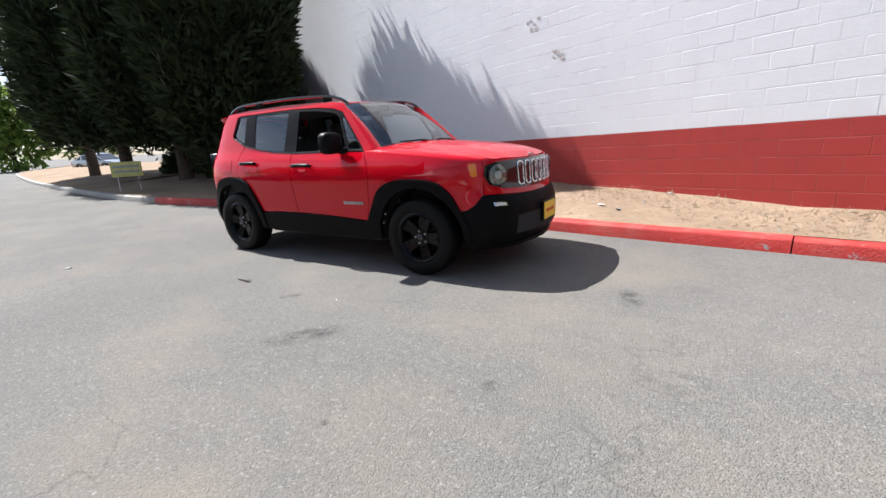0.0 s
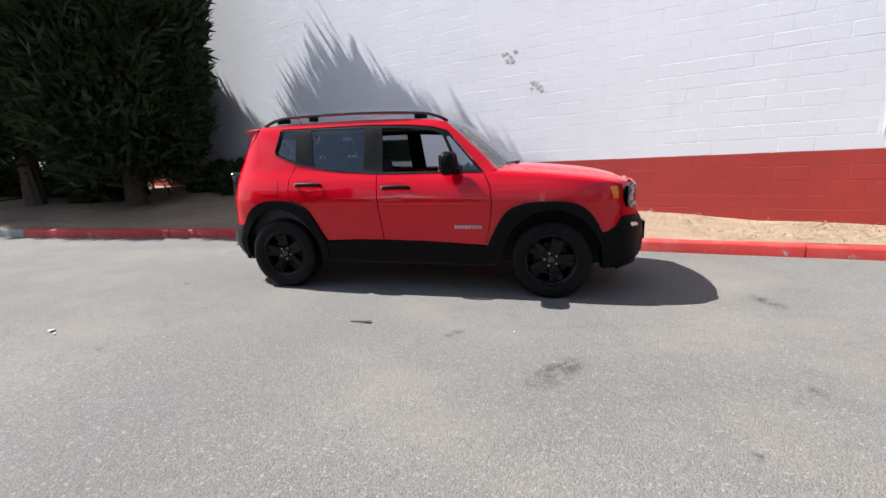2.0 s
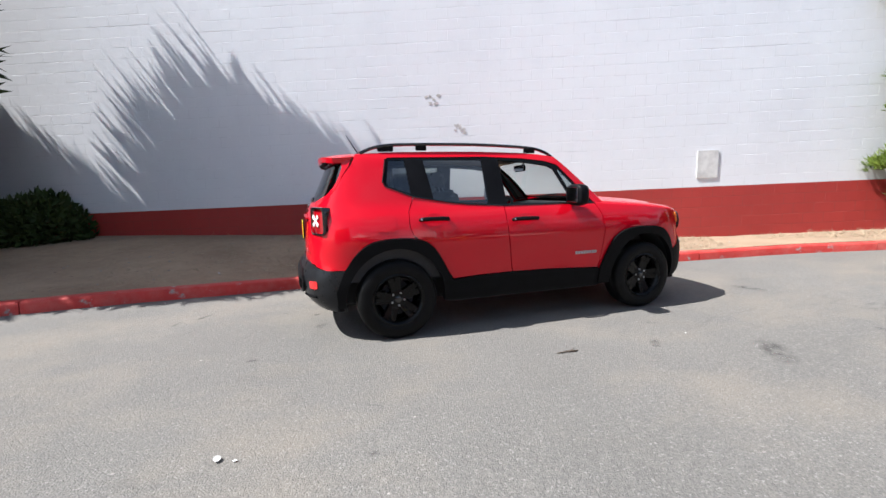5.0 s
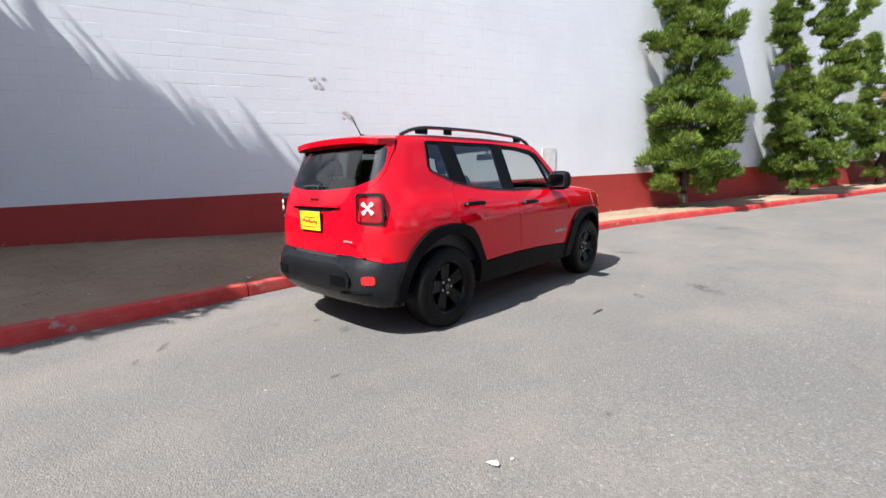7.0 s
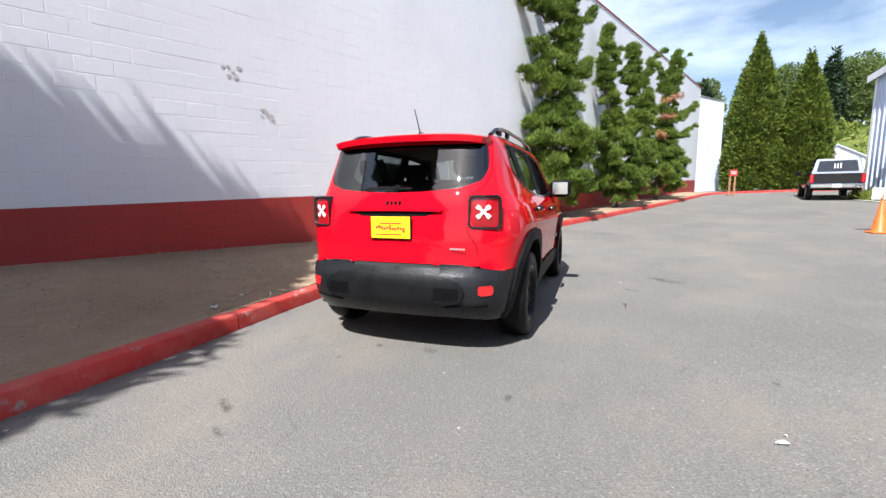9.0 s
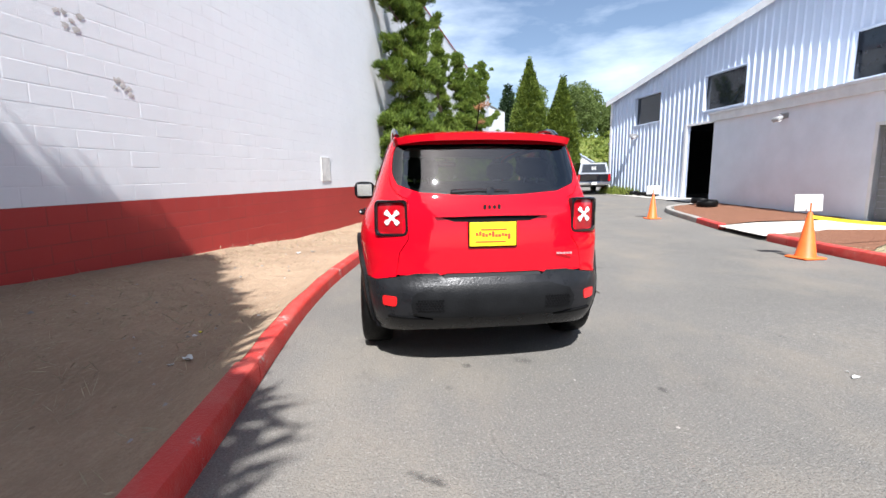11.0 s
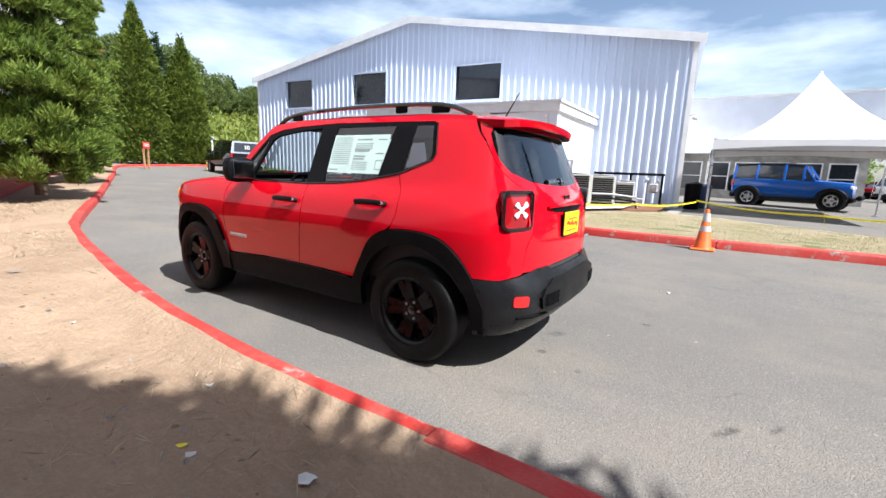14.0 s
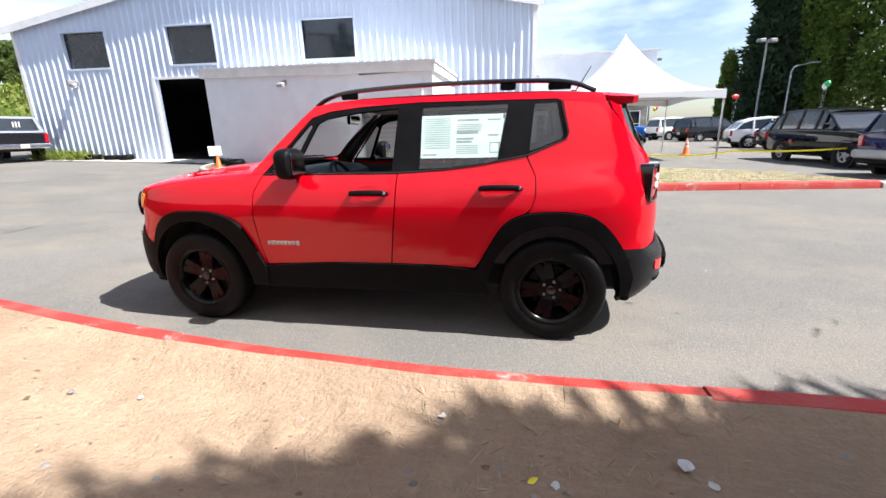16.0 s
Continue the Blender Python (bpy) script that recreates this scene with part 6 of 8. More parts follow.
def column_tree(name, at, radius, z0, z1, n, mat, label, seed, L=0.40, W=0.13, up=0.9, trunk=0.22, lump=0.22, category="tree", group="", inner=0.25, north=1.0):
    """A dense upright conifer: radius gives the crown's half width by height share."""
    rng = np.random.default_rng(seed)
    root = thing(name, label, category, at, group=group)
    part("trunk", trunk_mesh(z1 * 0.9, trunk, 0.04, 1.0, rng, 7, 0.1, 0.9), M["bark"], root, "", True)
    prof = np.array([radius(t) for t in np.linspace(0, 1, 60)])
    w = prof + 0.1
    t = rng.choice(60, n, p=w / w.sum()) / 60 + rng.random(n) / 60
    R = np.interp(t, np.linspace(0, 1, 60), prof)
    a = rng.random(n) * 2 * np.pi
    z = z0 + (z1 - z0) * t
    base = np.stack([np.cos(a) * R, np.sin(a) * R, z], 1)
    lumpy = 1 + lump * nz(base, 0.9, seed) + 0.10 * nz(base, 2.6, seed + 9)
    deep = np.where(rng.random(n) < inner, rng.uniform(0.35, 0.9, n), 1 - 0.14 * np.abs(rng.normal(size=n)))
    P = np.stack([np.cos(a) * R * lumpy * deep, np.sin(a) * R * lumpy * deep, z + 0.2 * rng.normal(size=n)], 1)
    P[:, 1] *= np.where(P[:, 1] > 0, north, 1.0)
    D = np.stack([np.cos(a), np.sin(a), np.full(n, up)], 1) + 0.5 * rng.normal(size=(n, 3))
    part("crown", sprigs("crown", P, D, L * rng.uniform(0.6, 1.3, n), W * rng.uniform(0.7, 1.3, n), mat, rng), mat, root)
    return root


def table_fn(rows):
    f = lerp_table(rows)
    return lambda t: f(t)


cyp = table_fn([(0, 1.3), (0.07, 1.75), (0.2, 2.1), (0.4, 2.25), (0.5, 2.15), (0.6, 1.86), (0.7, 1.46), (0.8, 1.02), (0.9, 0.55), (1.0, 0.05)])
# the fifth tree, mostly hidden by the others, is added to shade the wall
for k, (x, y, hgt, s) in enumerate(((-8.72, 4.27, 13.35, 1.0), (-12.1, 4.3, 13.4, 1.05), (-17.0, 4.6, 13.8, 1.15), (-22.5, 5.4, 13.5, 1.0), (-12.2, 6.7, 8.8, 0.75))):
    column_tree("cypress", (x, y, dirt_z(x, y) - 0.05), (lambda t, s=s: cyp(t) * s), (0.8, 1.3, 1.5, 1.7, 0.6)[k], hgt, 36000 if k == 0 else 22000, M["cypress"], "tall dense dark green cypress beside the wall", 20 + k, 0.36 if k == 0 else 0.42, 0.085 if k == 0 else 0.11, 0.8, 0.26, 0.26, group="cypress row", inner=0.4, north=0.85 if k == 0 else 1.0)


def juniper(at, seed, stems, arms=(), brown=(), tall=1.0):
    """A wind-shaped juniper: stems (along the wall, height, half width) packed with tufts, and arms that reach out of it."""
    rng = np.random.default_rng(seed)
    root = thing("juniper", "twisted bright green juniper against the white wall" if not len(brown) else "twisted green juniper with rust-brown dead sprays", "tree", at, group="junipers along the wall")
    near, far, out = np.array([0.80, -0.60, 0.0]), np.array([0.45, -0.89, 0.0]), np.array([-0.34, -0.94, 0.0])
    side = lambda v: (far if v > 0 else near) * v
    m = MB()
    C, S = [], []
    for rows in stems:
        rows = np.array(spline(rows, 6))
        rows[:, 2] *= np.interp(rows[:, 1], [2.6, 3.6], [0.88, 0.62])
        rows[:, 1] *= tall
        m.tube([tuple(side(r[0]) + np.array([0, 0, r[1] - 0.3])) for r in rows], [0.11 * (1 - 0.8 * i / len(rows)) + 0.012 for i in range(len(rows))], 7)
        seg = np.linalg.norm(np.diff(rows[:, :2], axis=0), axis=1)
        for i, ln in enumerate(seg):
            n = int(math.ceil(ln * (rows[i, 2] * 24 + 4.0)))
            for _ in range(n):
                t = rng.random()
                q = rows[i] * (1 - t) + rows[i + 1] * t
                ang = rng.random() * 6.283
                rad = q[2] * rng.uniform(0.25, 1.10) ** 0.6
                C.append(side(q[0] + math.cos(ang) * rad) + out * math.sin(ang) * rad * (0.85 if ang < math.pi else 0.4) + np.array([0, 0, q[1] + rng.normal() * 0.06]))
                S.append(rng.uniform(0.16, 0.36) * (0.75 + 0.35 * min(1, q[2])))
    for x0, z0, x1, z1, w in arms:
        z0, z1, w = z0 * tall, z1 * tall, w * 1.15
        m.tube([tuple(side(x0) + np.array([0, 0, z0 - 0.15])), tuple(side((x0 + x1) / 2) + np.array([0, 0, (z0 + z1) / 2 - 0.2])), tuple(side(x1) + np.array([0, 0, z1]))], [0.04, 0.03, 0.012], 5)
        n = int(10 * math.hypot(x1 - x0, z1 - z0))
        for i in range(n):
            t = (i + 0.5) / n
            C.append(side(x0 + (x1 - x0) * t) + out * rng.normal() * w * 0.5 + np.array([0, 0, z0 + (z1 - z0) * t - 0.2 * math.sin(math.pi * t)]) + rng.normal(size=3) * 0.05)
            S.append(w * (1.25 - 0.75 * t) * rng.uniform(0.8, 1.2))
    part("trunk", m, M["bark"], root, "", True)
    P, D = [], []
    for c, s in zip(C, S):
        n = int(270 * (s / 0.24) ** 1.4) + 50
        v = rng.normal(size=(n, 3))
        v /= np.linalg.norm(v, axis=1, keepdims=True)
        v[:, 2] = np.where(v[:, 2] < -0.15, -v[:, 2] * 0.7, v[:, 2])
        P.append(c + v * np.array([0.9, 0.9, 1.0]) * s * rng.uniform(0.5, 1.02, (n, 1)))
        lean = np.array([c[0], c[1], 0.0])
        lean /= np.linalg.norm(lean) + 0.3
        D.append(v * 0.8 + lean * 0.45 + np.array([0, 0, 1.0]) + 0.22 * rng.normal(size=(n, 3)))
    P, D = np.concatenate(P), np.concatenate(D)
    part("foliage", sprigs("foliage", P, D, rng.uniform(0.08, 0.20, len(P)), rng.uniform(0.016, 0.030, len(P)), M["juniper"], rng), M["juniper"], root)
    for x0, z0, x1, z1 in brown:
        n = 220
        t = rng.random(n)[:, None]
        a, b = side(x0) + np.array([0, 0, z0]), side(x1) + np.array([0, 0, z1])
        P = a + (b - a) * t + out * 0.35 + rng.normal(size=(n, 3)) * np.array([0.10, 0.10, 0.06])
        D = np.tile((b - a) / np.linalg.norm(b - a), (n, 1)) + 0.5 * rng.normal(size=(n, 3))
        tagged(part("dead_spray", sprigs("dead_spray", P, D, rng.uniform(0.10, 0.2, n), rng.uniform(0.02, 0.04, n), M["brownleaf"], rng), M["brownleaf"], root, "rust-brown dead spray"), kind="stuff")
    return root


juniper((9.3, 0.05, dirt_z(9.3, 0.05) - 0.03), 3, [[(0.0, 0.45, 0.75), (0.0, 1.0, 1.12), (0.05, 2.0, 1.18), (0.0, 2.9, 1.0), (0.1, 3.3, 0.72), (-0.1, 3.9, 1.0), (0.0, 4.6, 0.85), (0.25, 5.2, 0.5), (0.1, 5.9, 0.62), (0.2, 6.8, 0.6), (0.1, 7.6, 0.42), (0.15, 8.6, 0.12)]],
        [(-0.4, 6.0, -1.55, 6.75, 0.22), (-0.3, 5.2, -0.95, 5.15, 0.2), (0.5, 4.4, 1.15, 4.9, 0.2), (0.3, 5.6, 1.0, 6.2, 0.2), (0.4, 6.6, 1.5, 7.7, 0.22), (-0.7, 4.2, -1.35, 4.45, 0.2), (0.7, 2.2, 1.4, 2.6, 0.2), (-0.3, 7.0, -1.0, 7.9, 0.18)])
juniper((14.5, -1.95, dirt_z(14.5, -1.95) - 0.03), 14, [[(0.0, 0.4, 0.7), (0.0, 1.0, 1.15), (0.05, 2.0, 1.1), (0.0, 2.9, 0.85), (0.3, 3.6, 0.62)], [(-0.2, 3.3, 0.45), (-0.55, 4.4, 0.42), (-0.85, 5.4, 0.36), (-1.0, 6.4, 0.32), (-0.85, 7.6, 0.10)], [(0.5, 3.3, 0.55), (0.9, 4.2, 0.62), (0.75, 5.0, 0.5), (0.55, 5.9, 0.36), (0.45, 7.1, 0.10)]],
        [(-0.9, 5.8, -0.2, 7.0, 0.18), (-0.7, 5.2, -1.3, 5.8, 0.18), (0.7, 5.3, 1.55, 6.9, 0.18), (0.9, 4.0, 1.7, 4.3, 0.22), (-0.9, 2.6, -1.1, 3.9, 0.18), (0.6, 3.1, 1.45, 3.0, 0.2), (0.5, 5.6, -0.1, 6.0, 0.16)], tall=0.90)
juniper((20.3, -4.1, dirt_z(20.3, -4.1) - 0.03), 35, [[(0.0, 0.4, 0.7), (0.0, 1.2, 1.15), (0.1, 2.2, 1.15), (0.1, 3.1, 0.85), (0.2, 4.2, 0.72), (0.3, 5.2, 0.6), (0.45, 6.2, 0.45), (0.5, 7.2, 0.35), (0.75, 8.4, 0.10)], [(-0.9, 2.6, 0.35), (-1.1, 3.8, 0.32), (-1.05, 5.2, 0.25), (-1.15, 6.2, 0.08)]],
        [(0.3, 6.2, -0.3, 7.6, 0.18), (0.6, 4.6, 1.9, 5.6, 0.2), (0.6, 3.6, 1.7, 4.2, 0.18), (0.5, 6.6, 1.2, 8.2, 0.16), (-0.8, 2.0, -1.6, 2.9, 0.2)], [(-0.6, 4.9, 0.7, 5.3), (-0.5, 4.2, 0.3, 4.25), (-0.9, 3.4, -0.3, 3.2)], 0.88)

arb = table_fn([(0, 0.9), (0.04, 1.02), (0.22, 1.06), (0.31, 0.94), (0.34, 0.74), (0.38, 0.92), (0.45, 0.94), (0.6, 0.74), (0.75, 0.50), (0.88, 0.22), (0.95, 0.08), (1, 0.02)])
for k, (x, y, hgt, r) in enumerate(((34.6, -12.1, 11.2, 1.85), (34.0, -15.0, 9.4, 1.6))):
    column_tree("arborvitae", (x, y, level(x, y)), (lambda t, r=r: arb(t) * r), 0.15, hgt, 24000, M["arbor"], "tall clipped conical green arborvitae", 60 + k, 0.30, 0.09, 1.4, 0.2, 0.10, group="arborvitae")


def leafy_tree(name, at, hgt, crown, n, mat, label, seed, L=0.5, W=0.3, base=0.3, narrow=1.0, trunk=0.3):
    """A broad tree: several clumps of leaves on limbs."""
    rng = np.random.default_rng(seed)
    root = thing(name, label, "tree", at)
    part("trunk", trunk_mesh(hgt * 0.75, trunk, trunk * 0.3, 2, rng, 10, 0.3, crown * 0.6), M["bark"], root, "", True)
    P, D = [], []
    clumps = 16
    for k in range(clumps):
        t = (k + 0.5) / clumps
        z = hgt * (base + (0.93 - base) * t)
        rr = crown * narrow * math.sin(math.pi * min(0.97, 0.22 + 0.70 * t)) ** 0.8
        a = k * 2.4 + rng.uniform(-0.4, 0.4)
        c = np.array([math.cos(a) * rr * 0.6, math.sin(a) * rr * 0.6, z])
        s = crown * rng.uniform(0.34, 0.55) * np.array([narrow, narrow, 0.85 if narrow > 0.6 else 1.5])
        v = rng.normal(size=(n // clumps, 3))
        v /= np.linalg.norm(v, axis=1, keepdims=True)
        q = v * (0.55 + 0.5 * rng.random((len(v), 1)))
        P.append(c + q * s)
        D.append(v + np.array([0, 0, 0.3]))
    P, D = np.concatenate(P), np.concatenate(D)
    m_ = len(P)
    part("crown", sprigs("crown", P, D, L * rng.uniform(0.6, 1.3, m_), W * rng.uniform(0.6, 1.3, m_), mat, rng), mat, root)
    return root


rt = random.Random(11)
for k, (x, y, kind_, hgt, cr) in enumerate((
    (98, -20, 0, 11, 4.6), (96, -27, 1, 13, 2.6), (96, -33, 0, 12, 4.4), (98, -41, 1, 14, 2.6), (99, -45, 0, 13, 5.0), (104, -50, 0, 12, 5.2), (106, -58, 0, 9, 4.6), (104, -66, 0, 8, 4.5), (101, -72, 0, 9, 4.2),
    (70, -10, 0, 9, 4.2), (69, -15, 1, 12, 2.6), (88, -8, 0, 10, 5), (92, 0, 1, 12, 3), (107, -78, 0, 9, 5), (110, -64, 1, 11, 3))):
    z = hill_z(x, y) - 0.3
    if kind_:
        column_tree("fir", (x, y, z), table_fn([(0, 1.0 * cr), (0.2, 0.9 * cr), (0.6, 0.5 * cr), (1, 0.05)]), 0.8, hgt, 2600, M["fir"], "dark distant fir on the slope", 90 + k, 1.0, 0.35, 0.1, 0.2, 0.4)
    else:
        leafy_tree("hill_tree", (x, y, z), hgt, cr, 7500, M["decid"], "rounded green broadleaf tree on the slope", 130 + k, 0.42, 0.30, 0.15)


def build_brush():
    rng = np.random.default_rng(7)
    n = 9000
    x = rng.uniform(50, 95, n)
    y = rng.uniform(-80, 25, n)
    z = np.array([hill_z(a, b) for a, b in zip(x[:900], y[:900])])
    k = rng.integers(0, 900, n)
    P = np.stack([x[k] + rng.normal(size=n) * 0.9, y[k] + rng.normal(size=n) * 0.9, z[k] + np.abs(rng.normal(size=n)) * 0.7], 1)
    D = rng.normal(size=(n, 3)) * 0.6 + np.array([-0.4, 0, 1])
    ob = new("slope_brush", sprigs("slope_brush", P, D, rng.uniform(0.6, 1.3, n), rng.uniform(0.3, 0.6, n), M["weeds"], rng))
    tagged(ob, "yellow-green brush and brambles over the slope", "brush", kind="stuff")


build_brush()

# trees beyond the car lot
column_tree("fir", (-24.6, -46.1, 0), table_fn([(0, 2.7), (0.25, 2.6), (0.6, 1.7), (1, 0.1)]), 1.0, 25, 15000, M["fir"], "tall dark fir beyond the car lot", 301, 0.7, 0.22, 0.05, 0.35, 0.5)
column_tree("fir", (-28.6, -49.5, 0), table_fn([(0, 3.0), (0.25, 2.8), (0.6, 1.8), (1, 0.1)]), 1.2, 24, 12000, M["fir"], "tall dark fir beyond the car lot", 302, 0.7, 0.22, 0.05, 0.35, 0.5)
for k, (x, y, hgt, cr, nr) in enumerate(((-21.7, -49.5, 8.4, 1.6, 0.5), (-26.5, -43.5, 19, 5.0, 0.36), (-31.0, -42.0, 21, 5.5, 0.8), (-34.5, -37.0, 18, 6, 0.9), (-30.0, -47.0, 22, 6, 0.8), (-38, -31, 15, 6, 0.9), (-14.2, -75, 7, 4.5, 1.0))):
    leafy_tree("lot_tree", (x, y, 0), hgt, cr, 12000 if hgt > 14 else 5000, M["poplar"] if k in (0, 1, 2, 6) else M["decid"], "slender light green poplar" if nr < 0.6 else "large spreading green street tree", 320 + k, 0.38, 0.22, 0.12, nr)
# trees at the far end of the lane behind the dirt island
for k, (x, y, hgt, cr) in enumerate(((-64, 13, 9, 4.5), (-72, 24, 10, 5), (-58, 30, 9, 5))):
    leafy_tree("street_tree", (x, y, 0), hgt, cr, 3500, M["poplar"] if k == 0 else M["decid"], "sunlit green street tree", 350 + k, 0.6, 0.4, 0.2)


def shrub(at, r, hgt, seed, mat, label):
    rng = np.random.default_rng(seed)
    n = 2200
    v = rng.normal(size=(n, 3))
    v /= np.linalg.norm(v, axis=1, keepdims=True)
    v[:, 2] = np.abs(v[:, 2])
    P = v * np.array([r, r, hgt]) * (0.6 + 0.45 * rng.random((n, 1)))
    ob = new("shrub", sprigs("shrub", P, v + 0.5 * rng.normal(size=(n, 3)), rng.uniform(0.12, 0.25, n), rng.uniform(0.05, 0.10, n), mat, rng))
    ob.matrix_world = pose(*at)
    tagged(ob, label, "shrub", group="understorey")


for k, (x, y, r, hgt) in enumerate(((-6.9, 6.3, 0.8, 0.9), (-8.3, 6.9, 0.9, 0.8), (-10.6, 5.2, 0.8, 1.0), (-13.5, 6.6, 1.0, 1.1), (-15.5, 6.2, 0.9, 1.0))):
    shrub((x, y, dirt_z(x, y) - 0.05), r, hgt, 400 + k, M["hedge"], "low dark green shrub under the cypresses")


# ---- other vehicles ----
def vehicle(name, label, at, heading, paint, stations, glasshouse, wheels, wheel_r=0.34, width=0.92, wheel_mat="midgrey", lift=0.0, group="cars in the lot", extra=None, roof_mat=None):
    """A vehicle facing +x. stations: (x, bottom, belt) of the lower body; glasshouse: (x, roof height) from rear foot to front foot."""
    root = thing(name, label, "car", at, heading, group=group)
    rows = []
    xs = [s[0] for s in stations]
    x0, x1 = min(xs), max(xs)
    for x, zb, zt in stations:
        e = min((x - x0) / 0.25, (x1 - x) / 0.3, 1.0)
        w = width * (0.86 + 0.14 * max(0, e) ** 0.5)
        half = [(w * 0.90, zb), (w * 0.985, zb + 0.12), (w, (zb + zt) / 2), (w * 0.985, zt - 0.10), (w * 0.95, zt - 0.02), (w * 0.88, zt), (w * 0.45, zt + 0.015)]
        rows.append([(x, y, z) for y, z in half] + [(x, -y, z) for y, z in reversed(half)])
    n = len(rows[0])
    m = MB()
    vs = [p for r in rows for p in r]
    fs = [(i * n + j, i * n + (j + 1) % n, (i + 1) * n + (j + 1) % n, (i + 1) * n + j) for i in range(len(rows) - 1) for j in range(n)]
    fs += [tuple(range(n)), tuple((len(rows) - 1) * n + j for j in range(n - 1, -1, -1))]
    m.add(vs, fs)
    part("body", m, paint, root, "", True, 0.7)
    belt = lambda x: float(np.interp(x, xs, [s[2] for s in stations]))
    # glass
    top, low = [], []
    for x, z in glasshouse:
        h_ = (z - belt(x)) / 0.6
        low.append((x, width * 0.93, belt(x) - 0.01))
        top.append((x, width * (0.93 - 0.17 * max(0, h_)), z))
    m = MB()
    k = len(top)
    vs = low + top + [(x, -y, z) for x, y, z in top] + [(x, -y, z) for x, y, z in low]
    fs = [(r * k + i, r * k + i + 1, (r + 1) * k + i + 1, (r + 1) * k + i) for r in range(3) for i in range(k - 1)]
    m.add(vs, fs)
    part("glazing", m, M["window"], root, "dark glazing", True, 0.5)
    zz = max(q[2] for q in top)
    rt_ = [p for p in top if p[2] > zz - 0.27]
    m = MB()
    vs = []
    for x, y, z in rt_:
        vs += [(x, y * f, z + 0.035 + 0.05 * (1 - f * f)) for f in (-1, -0.75, -0.4, 0, 0.4, 0.75, 1)] + [(x, y * 1.03, z - 0.05), (x, -y * 1.03, z - 0.05)]
    fs = [(i * 9 + j, i * 9 + (j + 1) % 9, i * 9 + 9 + (j + 1) % 9, i * 9 + 9 + j) for i in range(len(rt_) - 1) for j in range(9)]
    m.add(vs, fs + [tuple(range(9)), tuple(range(len(vs) - 1, len(vs) - 10, -1))])
    part("roof", m, roof_mat or paint, root, "", True, 0.6)
    ix = [0, len(top) - 1] + [i for i in range(1, len(top) - 1) if top[i][2] > zz - 0.16][:: max(1, (len(top) - 2) // 3)]
    for side in (1, -1):
        for i in sorted(set(ix)):
            if top[i][2] - low[i][2] > 0.25:
                m = MB().tube([(low[i][0], side * (low[i][1] + 0.004), low[i][2]), (top[i][0], side * (top[i][1] + 0.004), top[i][2])], 0.05, 6)
                part("pillar", m, paint, root)
        for i in (0, len(top) - 1):
            j = 1 if i == 0 else len(top) - 2
            m = MB().tube([(low[i][0], side * low[i][1], low[i][2]), (top[j][0], side * top[j][1], top[j][2])], 0.04, 6)
            part("pillar", m, paint, root)
    for wx in wheels:
        for side in (1, -1):
            w = part("wheel", MB(), M["rubber"], root)
            base = pose(wx, side * (width - 0.10), wheel_r, -90 * side, 0, 0)
            part("tyre", MB().lathe([(wheel_r * 0.62, -0.1), (wheel_r * 0.94, -0.105), (wheel_r, -0.07), (wheel_r, 0.07), (wheel_r * 0.94, 0.105), (wheel_r * 0.62, 0.10)], 26, base, True), M["rubber"], w, "", True)
            mm = MB().lathe([(wheel_r * 0.63, -0.05), (wheel_r * 0.63, 0.09), (wheel_r * 0.57, 0.085), (wheel_r * 0.5, 0.03)], 24, base)
            for q in range(5):
                mm.box((wheel_r * 0.3, 0, 0.06), (wheel_r * 0.62, 0.065, 0.03), base @ Matrix.Rotation(q * 1.2566, 4, "Z"), 0.008)
            part("rim", mm, M[wheel_mat], w, "", True)
            part("wheel_arch", MB().lathe([(wheel_r * 1.18, -0.06), (wheel_r * 1.18, 0.103), (0.0, 0.104 - 0.10)], 26, base), M["dark"], w)
    for side in (1, -1):
        zt = belt(x1 - 0.2)
        part("headlamp", MB().box((x1 - 0.06, side * width * 0.68, zt - 0.18), (0.14, 0.36, 0.15), None, 0.03), M["whitelens"], root)
        zr = belt(x0 + 0.2)
        part("tail_lamp", MB().box((x0 + 0.05, side * width * 0.80, zr - 0.22), (0.14, 0.20, 0.30), None, 0.03), M["redlens"], root)
        part("door_mirror", MB().box((glasshouse[-1][0] - 0.35, side * (width + 0.10), belt(glasshouse[-1][0]) + 0.10), (0.12, 0.2, 0.15), None, 0.03), paint, root)
    zb = stations[0][1]
    part("bumper", MB().box((x1 - 0.02, 0, 0.45), (0.16, width * 1.7, 0.24), None, 0.05), M["black"], root)
    part("bumper", MB().box((x0 + 0.02, 0, 0.48), (0.16, width * 1.7, 0.24), None, 0.05), M["black"], root)
    part("plate", MB().box((x0 - 0.065, 0, 0.62), (0.012, 0.32, 0.16)), M["litter"], root)
    part("underbody", MB().box(((x0 + x1) / 2, 0, 0.36), (x1 - x0 - 0.5, width * 1.6, 0.2), None, 0.03), M["dark"], root)
    if extra:
        extra(root)
    return root


SUV_ST = [(-2.38, 0.48, 0.98), (-2.3, 0.40, 1.16), (-1.5, 0.34, 1.20), (0.5, 0.34, 1.17), (0.95, 0.34, 1.17), (1.6, 0.36, 1.14), (2.2, 0.40, 1.04), (2.38, 0.46, 0.86)]
SUV_GL = [(-2.25, 1.08), (-2.05, 1.60), (-1.7, 1.76), (-0.8, 1.80), (0.0, 1.76), (0.35, 1.66), (1.0, 1.10)]
VAN_ST = [(-2.5, 0.45, 0.98), (-2.42, 0.36, 1.06), (-1.0, 0.32, 1.05), (1.0, 0.32, 1.03), (1.7, 0.34, 0.98), (2.3, 0.38, 0.84), (2.5, 0.44, 0.70)]
